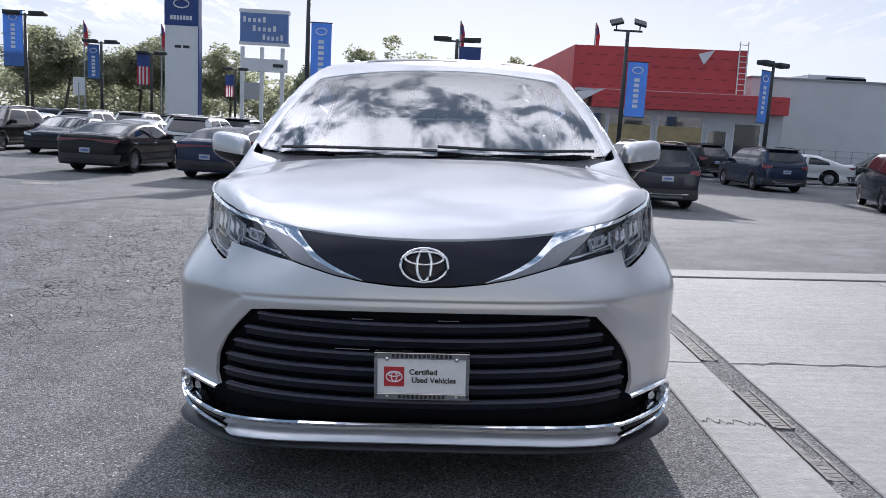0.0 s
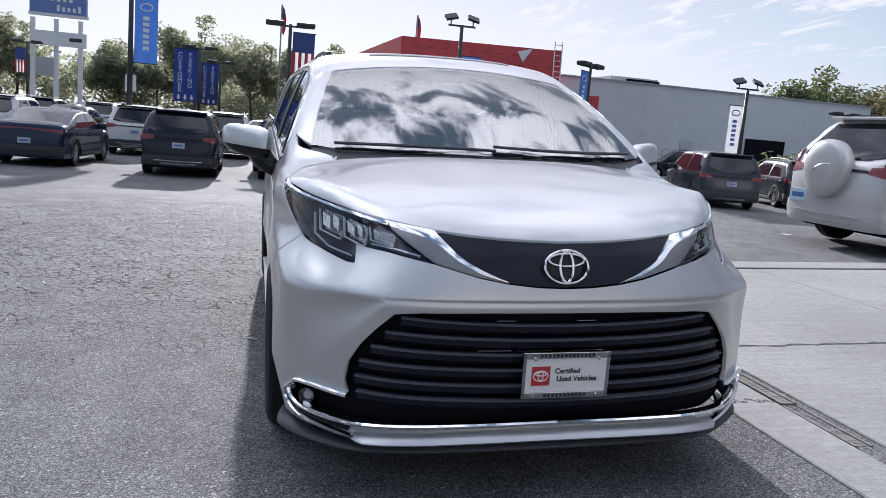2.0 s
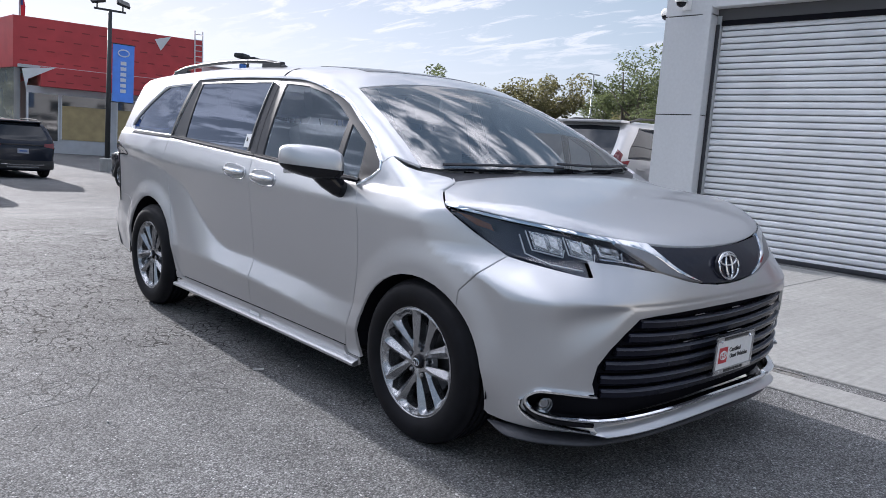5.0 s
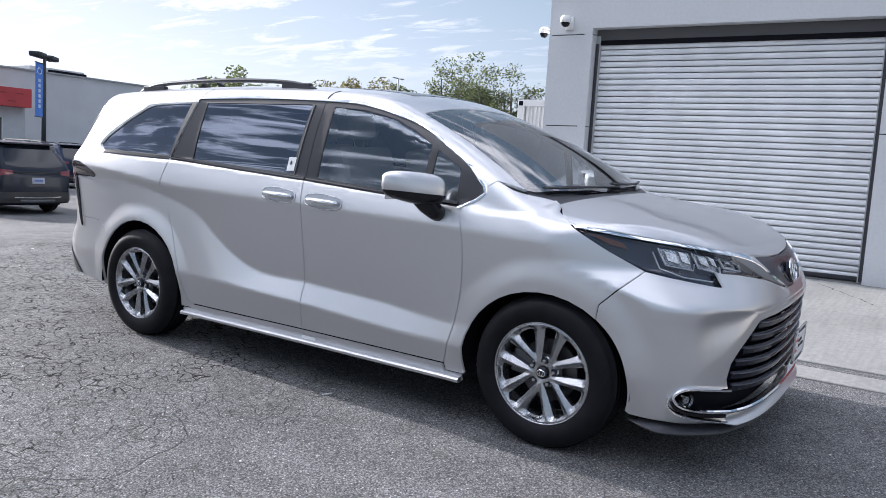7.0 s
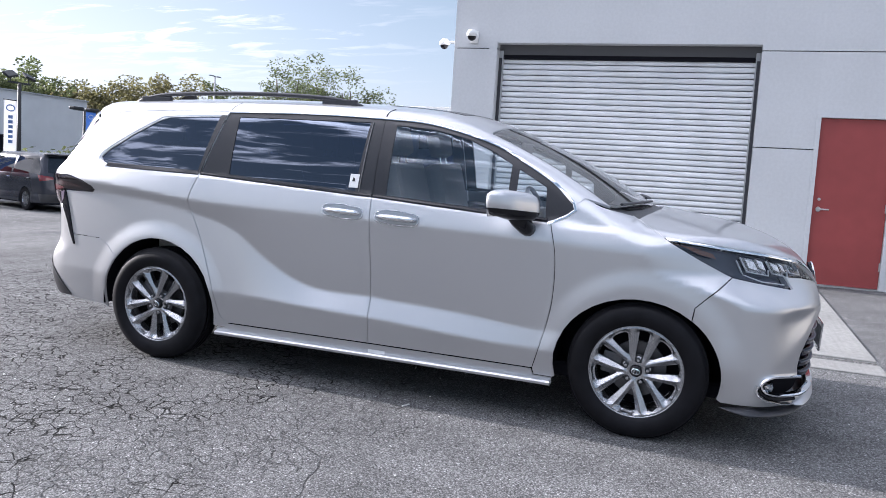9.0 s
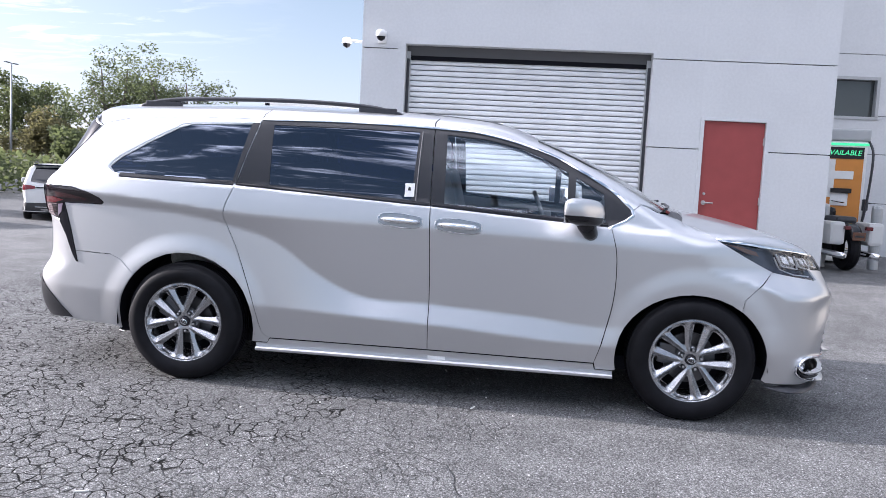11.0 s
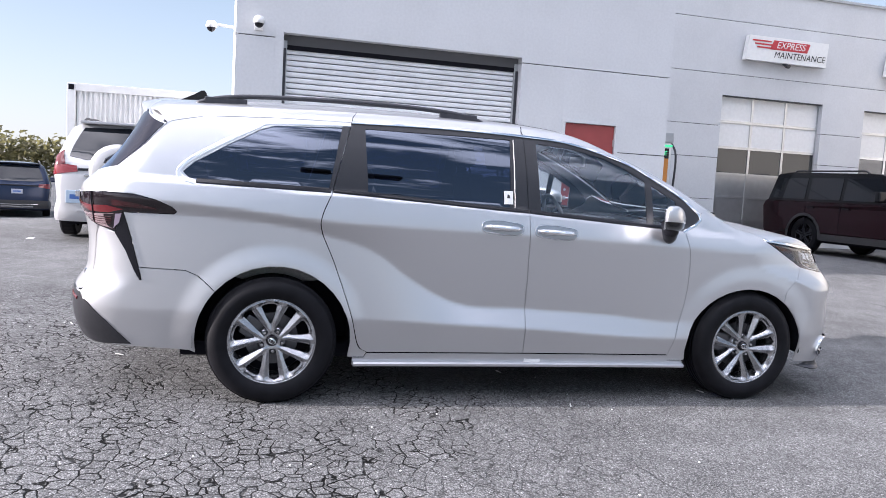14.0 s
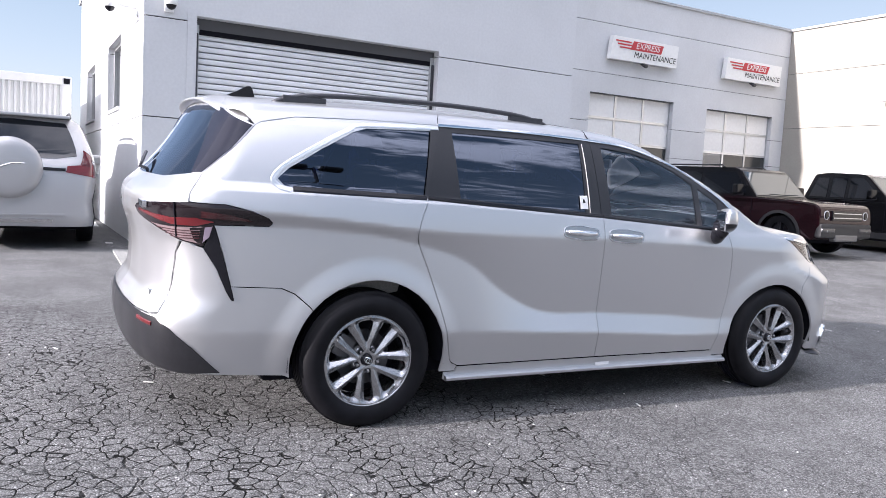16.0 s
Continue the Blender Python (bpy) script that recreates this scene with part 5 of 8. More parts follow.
part("steering_wheel", tube([(.38 + .185 * math.cos(2 * math.pi * k / 28), 1.80 + .07 * math.sin(2 * math.pi * k / 28), 1.06 + .17 * math.sin(2 * math.pi * k / 28)) for k in range(29)], .016, 8, False), INTERIOR, van, smooth=True)
part("steering_hub", box(.30, .46, 1.74, 1.80, 1.01, 1.10, .02), INTERIOR, van)


def van_seat(x, y, w=.52):
    seat = new("seat")
    seat.parent = van
    seat.location = (x, y, .46)
    tagged(seat, "grey cloth seat with headrest")
    part("cushion", box(-w / 2, w / 2, -.05, .47, .20, .36, .05), SEAT, seat, smooth=False)
    lean = Matrix.Translation((0, .44, .34)) @ pose(0, 0, 0, -14, 0, 0)
    part("backrest", box(-w / 2, w / 2, -.06, .08, 0, .58, .05, lean), SEAT, seat)
    part("headrest", box(-.14, .14, -.05, .06, .63, .82, .045, lean), SEAT, seat)
    for dx in (-.06, .06):
        part("headrest_post", tube([lean @ Vector((dx, 0, .55)), lean @ Vector((dx, 0, .66))], .007, 6), CHROME, seat)


for x, y in ((-.40, 1.95), (.40, 1.95), (-.40, 2.90), (.40, 2.90)):
    van_seat(x, y)
van_seat(-.42, 3.75), van_seat(.0, 3.75, .40), van_seat(.42, 3.75)
part("rear_view_mirror", box(-.12, .12, 1.80, 1.83, 1.47, 1.54, .015), INTERIOR, van)

# ---------------------------------------------------------------- ground
def asphalt_material():
    m = bpy.data.materials.new("worn_asphalt")
    m.use_nodes = True
    nt = m.node_tree
    N, L = nt.nodes.new, nt.links.new
    b = nt.nodes["Principled BSDF"]
    b.inputs["Roughness"].default_value = 0.72
    tc = N("ShaderNodeTexCoord")

    def noise_tex(scale, detail=4, rough=.55, vec=None):
        n = N("ShaderNodeTexNoise")
        n.inputs["Scale"].default_value, n.inputs["Detail"].default_value, n.inputs["Roughness"].default_value = scale, detail, rough
        L(vec or tc.outputs["Object"], n.inputs["Vector"])
        return n

    def ramp(src, a, b_, lo, hi, smooth=True):
        r = N("ShaderNodeMapRange")
        r.interpolation_type = "SMOOTHSTEP" if smooth else "LINEAR"
        for k, v in (("From Min", a), ("From Max", b_), ("To Min", lo), ("To Max", hi)):
            r.inputs[k].default_value = v
        L(src, r.inputs["Value"])
        return r.outputs[0]

    def math2(op, a, b_):
        n = N("ShaderNodeMath")
        n.operation = op
        for k, v in ((0, a), (1, b_)):
            if hasattr(v, "node"):
                L(v, n.inputs[k])
            else:
                n.inputs[k].default_value = v
        return n.outputs[0]
    # stones in the binder
    v = N("ShaderNodeTexVoronoi")
    v.inputs["Scale"].default_value = 130
    L(tc.outputs["Object"], v.inputs["Vector"])
    sep = N("ShaderNodeSeparateColor")
    L(v.outputs["Color"], sep.inputs[0])
    stone = ramp(sep.outputs[0], 0, 1, .50, 1.55, False)
    pale = ramp(sep.outputs[1], .93, .97, 1.0, 1.9)
    gaps = ramp(v.outputs["Distance"], .30, .70, 1.05, .55)
    grain = math2("MULTIPLY", math2("MULTIPLY", stone, pale), gaps)
    # slow stains and worn lanes
    slow = ramp(noise_tex(.35, 5).outputs["Fac"], .3, .7, .86, 1.12)
    mids = ramp(noise_tex(3.0, 5).outputs["Fac"], .3, .7, .86, 1.14)
    tone = math2("MULTIPLY", math2("MULTIPLY", grain, slow), mids)
    # cracks: a net of fine ones in the broken patch, long sparse ones elsewhere
    warp = noise_tex(2.2, 4)
    off = N("ShaderNodeVectorMath")
    off.operation = "SCALE"
    off.inputs["Scale"].default_value = .13
    L(warp.outputs["Color"], off.inputs[0])
    wobble = noise_tex(11.0, 3)
    off2 = N("ShaderNodeVectorMath")
    off2.operation = "MULTIPLY_ADD"
    off2.inputs[1].default_value = (.035, .035, .035)
    L(wobble.outputs["Color"], off2.inputs[0]), L(off.outputs[0], off2.inputs[2])
    wv = N("ShaderNodeVectorMath")
    L(tc.outputs["Object"], wv.inputs[0]), L(off2.outputs[0], wv.inputs[1])

    def net(scale, w):
        e = N("ShaderNodeTexVoronoi")
        e.feature = "DISTANCE_TO_EDGE"
        e.inputs["Scale"].default_value = scale
        L(wv.outputs[0], e.inputs["Vector"])
        return ramp(e.outputs["Distance"], w * .25, w, 1, 0)
    sx = N("ShaderNodeSeparateXYZ")
    L(tc.outputs["Object"], sx.inputs[0])
    dx = math2("DIVIDE", math2("ADD", sx.outputs["X"], 1.6), 3.5)
    dy = math2("DIVIDE", math2("SUBTRACT", sx.outputs["Y"], 9.0), 3.7)
    rad = math2("SQRT", math2("ADD", math2("MULTIPLY", dx, dx), math2("MULTIPLY", dy, dy)), 0)
    patch = ramp(math2("ADD", rad, ramp(noise_tex(1.3, 4).outputs["Fac"], .3, .7, -.35, .35)), .75, 1.15, 1, 0)
    web = net(12.5, .062)
    broken = math2("MULTIPLY", patch, ramp(noise_tex(3.4, 3).outputs["Fac"], .36, .56, .52, 1))
    faint = ramp(math2("ADD", rad, ramp(noise_tex(.9, 3).outputs["Fac"], .3, .7, -.7, .7)), .95, 1.45, .48, .03)
    fine = math2("MULTIPLY", web, math2("MAXIMUM", broken, faint))
    long_ = math2("MULTIPLY", net(.8, .007), ramp(noise_tex(.5, 3).outputs["Fac"], .54, .62, 0, .5))
    crack = math2("MAXIMUM", fine, long_)
    shade = math2("MULTIPLY", tone, ramp(crack, 0, 1, 1, .05))
    col = N("ShaderNodeVectorMath")
    col.operation = "SCALE"
    col.inputs[0].default_value = ASPHALT_TONE
    L(shade, col.inputs["Scale"])
    L(col.outputs[0], b.inputs["Base Color"])
    height = math2("SUBTRACT", math2("MULTIPLY", math2("SUBTRACT", 1.0, v.outputs["Distance"]), .35), math2("MULTIPLY", crack, 1.6))
    bp = N("ShaderNodeBump")
    bp.inputs["Strength"].default_value, bp.inputs["Distance"].default_value = .75, .007
    L(height, bp.inputs["Height"])
    L(bp.outputs[0], b.inputs["Normal"])
    L(ramp(sep.outputs[2], 0, 1, .75, .98, False), b.inputs["Roughness"])
    b.inputs["Specular IOR Level"].default_value = .10
    return m


ASPHALT_TONE = (0.166, 0.167, 0.168)
ASPHALT = asphalt_material()
xs = [-400, -150, -60, -30, -12, -6] + [-4 + .5 * k for k in range(25)] + [9, 10, 11, 12, 13, 14, 15, 16, 18, 20, 22, 24, 26, 30, 40, 80, 150, 400]
ys = [-300, -120, -60, -30, -15, -8, -4] + [-2 + .75 * k for k in range(14)] + [8.5 + .5 * k for k in range(24)] + [22, 30, 50, 80, 120, 200, 600]
gv = [(x, y, ground_z(x, y)) for y in ys for x in xs]
gn = len(xs)
ground = raw("ground", gv, [(j * gn + i, j * gn + i + 1, (j + 1) * gn + i + 1, (j + 1) * gn + i) for j in range(len(ys) - 1) for i in range(gn - 1)], ASPHALT, smooth=True)
tagged(ground, "worn grey asphalt lot with cracks", "asphalt", kind="structure")

# concrete apron in front of the garage, with a trench drain
CONCRETE = material("worn_concrete", (0.26, 0.26, 0.25), 0.85, var=0.12, scale=22, bump=0.004, bump_scale=90, stain=0.14, stain_scale=0.8, each=0.05)


def broom_marks(m, amount):
    """Fine streaks across the apron, left by the broom."""
    nt = m.node_tree
    N, L = nt.nodes.new, nt.links.new
    tc, mp, n, r = N("ShaderNodeTexCoord"), N("ShaderNodeMapping"), N("ShaderNodeTexNoise"), N("ShaderNodeMapRange")
    mp.inputs["Scale"].default_value = (1.6, 34, 1)
    n.inputs["Scale"].default_value, n.inputs["Detail"].default_value = 1.0, 5
    L(tc.outputs["Object"], mp.inputs["Vector"]), L(mp.outputs[0], n.inputs["Vector"]), L(n.outputs["Fac"], r.inputs["Value"])
    for k, v in (("From Min", .3), ("From Max", .7), ("To Min", 1 - amount), ("To Max", 1 + amount)):
        r.inputs[k].default_value = v
    b = nt.nodes["Principled BSDF"]
    src = b.inputs["Base Color"].links[0].from_socket
    sc = N("ShaderNodeVectorMath")
    sc.operation = "SCALE"
    L(src, sc.inputs[0]), L(r.outputs[0], sc.inputs["Scale"]), L(sc.outputs[0], b.inputs["Base Color"])


broom_marks(CONCRETE, .09)
IRON = material("drain_iron", (0.15, 0.145, 0.135), 0.8, 0.1, var=0.4, scale=20, stain=.3, stain_scale=4)


def slab(x0, x1, y0, y1, lift=.012, deep=.10):
    """A slab whose top follows the fall of the ground."""
    q = ((x0, y0), (x1, y0), (x1, y1), (x0, y1))
    e = .006
    top = [(x + (e if x == x0 else -e), y + (e if y == y0 else -e), ground_z(x, y) + lift) for x, y in q]
    mid = [(x, y, ground_z(x, y) + lift - e) for x, y in q]
    low = [(x, y, ground_z(x, y) - deep) for x, y in q]
    f = [(0, 1, 2, 3)]
    for a in (0, 4):
        f += [(a + i, a + 4 + i, a + 4 + (i + 1) % 4, a + (i + 1) % 4) for i in range(4)]
    return top + mid + low, f


apron = thing("pavement", Matrix(), "pale worn concrete apron with a trench drain", "concrete", kind="structure")
for y0, y1 in ((1.79, 4.30), (4.30, 6.85)):
    for x0, x1 in ((1.20, 1.52), (1.67, 3.85), (3.85, 5.86)):
        raw("slab", *slab(x0 + .004, x1 - .004, y0 + .004, y1 - .004), CONCRETE, apron)
raw("kerb_strip", *slab(1.20, 5.86, 6.885, 7.22, lift=.020), CONCRETE, apron)
raw("joint_filler", *slab(1.20, 5.86, 6.852, 6.883, lift=-.004), DARK, apron)
# the drain's trough and its gratings
raw("drain_trough", *slab(1.522, 1.668, 1.79, 6.85, lift=-.012, deep=.12), DARK, apron)
for k in range(9):
    y0 = 1.80 + .512 * k
    bm = bmesh.new()
    z = ground_z(1.58, y0 + .25) + (.002, -.006, .004, .010, -.004, .006, .0, .003, .001)[k]
    for j in range(14):
        add_box(bm, 1.540, 1.615, y0 + .010 + .035 * j, y0 + .0385 + .035 * j, z - .02, z - .004)
    for x in (1.528, 1.612):
        add_box(bm, x, x + .016, y0 + .004, y0 + .506, z - .02, z + .002)
    part("grating", bm, IRON, apron)
CRACK = material("crack_dark", (0.05, 0.048, 0.045), 0.9)
rnd = random.Random(4)
for x0, y0, x1, y1 in ((1.68, 4.30, 3.83, 4.31), (3.87, 6.8, 3.95, 5.3), (1.21, 3.42, 1.51, 3.36), (3.95, 5.3, 3.86, 4.4), (4.5, 2.4, 5.6, 3.1)):
    vs, n = [], 26
    for k in range(n + 1):
        t = k / n
        x, y = x0 + (x1 - x0) * t, y0 + (y1 - y0) * t + rnd.uniform(-.03, .03)
        w = .004 + .006 * rnd.random()
        vs += [(x, y - w, ground_z(x, y) + .0135), (x, y + w, ground_z(x, y) + .0135)]
    raw("crack", vs, [(2 * k, 2 * k + 2, 2 * k + 3, 2 * k + 1) for k in range(n)], CRACK, apron)

# litter and pale chips on the asphalt
CHIP = material("pale_litter", (0.6, 0.6, 0.58), 0.8)
rnd = random.Random(11)
bm = bmesh.new()
for k in range(150):
    x, y = rnd.uniform(-7, 1), rnd.uniform(-1, 13)
    m = Matrix.Translation((x, y, ground_z(x, y) + .003)) @ Matrix.Rotation(rnd.uniform(0, 6.3), 4, "Z")
    long_ = rnd.random() < .25
    add_box(bm, -.004, .004, -.004 if not long_ else -.03, .004 if not long_ else .03, -.002, .003, 0, m)
tagged(part("litter", bm, CHIP, None), "small pale chips and straws scattered on asphalt", "litter", kind="stuff")
# manhole in the lane
mh = thing("manhole_cover", Matrix.Translation((-9.04, 17.0, ground_z(-9.04, 17.0) + .002)), "round iron manhole cover set in asphalt", "manhole", kind="structure")
part("cover", lathe([(.001, .006), (.30, .006), (.31, .003)], 36, "z"), IRON, mh)
part("rim", lathe([(.315, .0), (.32, .010), (.36, .010), (.37, .0)], 36, "z"), IRON, mh)
# painted bay lines
LINE = material("worn_white_line", (0.62, 0.62, 0.6), 0.8, var=0.25, scale=14)
for x0, x1, y0, y1 in ((6.6, 10.6, 7.15, 7.25), (6.2, 10.4, 9.5, 9.6), (4.2, 9.6, -3.75, -3.65), (4.2, 9.6, -8.0, -7.9)):
    v, f = slab(x0, x1, y0, y1, .004, .01)
    tagged(raw("bay_line", v, f, LINE), "worn white parking line", "road marking", kind="structure")
# kerb between the lot and the next row
KERB = material("kerb_concrete", (0.33, 0.33, 0.32), 0.85, var=0.12, scale=6)
for k in range(12):
    x = 8.6 + 2.0 * k
    tagged(part("kerb", box(x, x + 1.99, 34.0, 34.2, -.5, -.21, .02), KERB, None), "grey concrete kerb", "kerb", kind="structure")

# ---------------------------------------------------------------- other cars
CAR_GLASS = material("dark_car_glass", (0.010, 0.012, 0.016), 0.03, coat=0.2, spec=0.5)
CLADDING = material("grey_cladding", (0.03, 0.03, 0.032), 0.6, var=0.1, scale=30)
LAMP_WHITE = material("car_lamp", (0.7, 0.72, 0.74), 0.1, 0.5, coat=1.0)
TAIL_RED = material("tail_lamp_red", (0.17, 0.014, 0.018), 0.1, coat=.8)
PLATE_WHITE = material("plate_white", (0.34, 0.36, 0.42), 0.5, var=0.05, scale=40)
PLATE_PALE = material("plate_pale_blue", (0.42, 0.52, 0.62), 0.5, var=0.05, scale=40)
PLATE_BLUE = material("plate_blue", (0.05, 0.12, 0.35), 0.5)
PAINTS = {n: material(n + "_car_paint", c, r, m, coat=0.2, spec=0.25) for n, c, r, m in (
    ("black", (0.010, 0.010, 0.012), .25, .2), ("navy", (0.018, 0.028, 0.060), .22, .3), ("slate", (0.014, 0.018, 0.030), .22, .2),
    ("grey", (0.036, 0.040, 0.052), .24, .3), ("silver", (0.52, 0.53, 0.54), .3, .75), ("white", (0.56, 0.56, 0.56), .3, 0.0), ("pearl", (0.44, 0.44, 0.45), .34, 0.35),
    ("blue", (0.03, 0.075, 0.24), .25, .4), ("red", (0.33, 0.02, 0.02), .25, .2), ("maroon", (0.020, 0.005, 0.008), .14, .3))}


def car_form(L, W, H, hood, belt_z, yb, yt, yr, yg, deck, wheelbase, front_axle, box_side=0.0, clear=.24):
    """The outer form of a car: hood, windscreen from yb to yt, roof to yr, rear glass down to yg, deck behind it."""
    rk = .09 - .05 * box_side

    def f(X, Y, Z):
        a = np.abs(X)
        end = step01(Y, 0, .9) * step01(Y, L, L - .8)
        Wd = W / 2 * (.93 + .07 * end)
        up = np.maximum(Z - belt_z, 0)
        tuck = (.30 - .18 * box_side) * up + .14 * up ** 2
        mid = .03 * np.exp(-((Z - .55) / .13) ** 2) + .05 * np.clip((.36 - Z) / .2, 0, 1) ** 2 - .012 * np.exp(-((Z - belt_z + .12) / .07) ** 2)
        side = Wd - tuck - mid
        hz = hood - (.12 - .05 * box_side) * np.clip((.9 - Y) / .9, 0, 1) ** 2 + .05 * np.clip((Y - .9) / .8, 0, 1) - .05 * (a / (W / 2)) ** 3
        ws = belt_z + .04 + (H - belt_z - .05) * (Y - yb - .12 * (a / (W / 2)) ** 2) / (yt - yb)
        roof = H - .045 * ((Y - (yt + yr) / 2 + .15) / (yr - yt + .6) * 2) ** 2 - .05 * (a / (W / 2 * .75)) ** 3
        back = belt_z + .02 + (H - belt_z - .04) * (yg - Y) / (yg - yr)
        dk = deck - .03 * np.clip((Y - yg) / .6, 0, 1) - .04 * (a / (W / 2)) ** 3
        cab = smin(smin(ws, roof, .08), back, .06)
        top = smax(smax(np.where(Y < (yt + yr) / 2, hz, 0), np.where(Y > (yt + yr) / 2, dk, 0), .001), cab, .03)
        g = smax(a - side, Z - top, rk)
        nose = .06 + .10 * (np.clip((Z - .5) / (hood - .5), 0, 1.5)) ** 2 + (.17 - .06 * box_side) * (a / (W / 2)) ** 3.5 + .05 * np.clip((.42 - Z) / .2, 0, 1)
        g = smax(g, nose - Y, rk)
        tail = L - .03 - .07 * np.clip((Z - .55) / .6, 0, 1.2) ** 2 - (.12 - .05 * box_side) * (a / (W / 2)) ** 4 - .06 * np.clip((.4 - Z) / .2, 0, 1)
        return smax(g, Y - tail, rk)
    return {"body": f, "front": 1.0, "rear": L - 1.0, "L": L, "W": W, "H": H, "hood": hood, "belt": belt_z, "yb": yb, "yt": yt, "yr": yr, "yg": yg,
            "deck": deck, "axles": (front_axle, front_axle + wheelbase), "box": box_side, "clear": clear}


def simple_wheel(r, rim_mat):
    tb = lathe([(r * .62, -.09), (r * .68, -.10), (r * .93, -.10), (r, -.07), (r, .07), (r * .93, .10), (r * .62, .09)], 28)
    rb = bmesh.new()
    add_lathe(rb, [(.02, -.075), (.07, -.078), (.075, -.04), (r * .55, -.03), (r * .60, -.075), (r * .645, -.09), (r * .65, -.07)], 28)
    for k in range(5):
        m = Matrix.Rotation(2 * math.pi * k / 5, 4, "X")
        for dy in (-.024, .024):
            add_box(rb, -.085, -.04, dy - .017, dy + .017, .05, r * .63, 0, m)
    bmesh.ops.recalc_face_normals(rb, faces=rb.faces)
    a, b = bpy.data.meshes.new("tyre"), bpy.data.meshes.new("rim")
    tb.to_mesh(a), rb.to_mesh(b)
    tb.free(), rb.free()
    a.materials.append(RUBBER), b.materials.append(rim_mat)
    return a, b


def grid_body(F, nx=12, ny=34, nz=12):
    """The painted shell: a box of cells drawn in to the form, left open in the wheel arches and underneath."""
    L, W, H = F["L"], F["W"], F["H"]
    ids, P, faces = {}, [], []

    def vid(i, j, k):
        if (i, j, k) not in ids:
            ids[(i, j, k)] = len(P)
            P.append((-W * .6 + 1.2 * W * i / nx, -.1 + (L + .2) * j / ny, F["clear"] + (H + .1 - F["clear"]) * k / nz))
        return ids[(i, j, k)]
    for i in range(nx):
        for j in range(ny):
            faces.append((vid(i, j, nz), vid(i + 1, j, nz), vid(i + 1, j + 1, nz), vid(i, j + 1, nz)))
    for j in range(ny):
        for k in range(nz):
            for i in (0, nx):
                q = (vid(i, j, k), vid(i, j + 1, k), vid(i, j + 1, k + 1), vid(i, j, k + 1))
                faces.append(q if i else q[::-1])
    for i in range(nx):
        for k in range(nz):
            for j in (0, ny):
                q = (vid(i, j, k), vid(i + 1, j, k), vid(i + 1, j, k + 1), vid(i, j, k + 1))
                faces.append(q[::-1] if j else q)
    P = np.array(P)
    o = np.stack([np.zeros(len(P)), np.clip(P[:, 1], .95, L - .95), .30 + .45 * (P[:, 2] - F["clear"]) / (H + .1 - F["clear"])], 1)
    w = P - o
    w /= np.linalg.norm(w, axis=1, keepdims=True)
    Q = meet(o, w, 3.0)
    Q[:, 2] = np.maximum(Q[:, 2], F["clear"])
    mid = np.array([Q[list(f)].mean(0) for f in faces])
    side = np.abs(mid[:, 0]) > W * .36
    keep = np.ones(len(faces), bool)
    for ya in F["axles"]:
        keep &= ~(side & (np.hypot(mid[:, 1] - ya, mid[:, 2] - .34) < .40))
    return Q, [f for f, ok in zip(faces, keep) if ok], normals(Q)


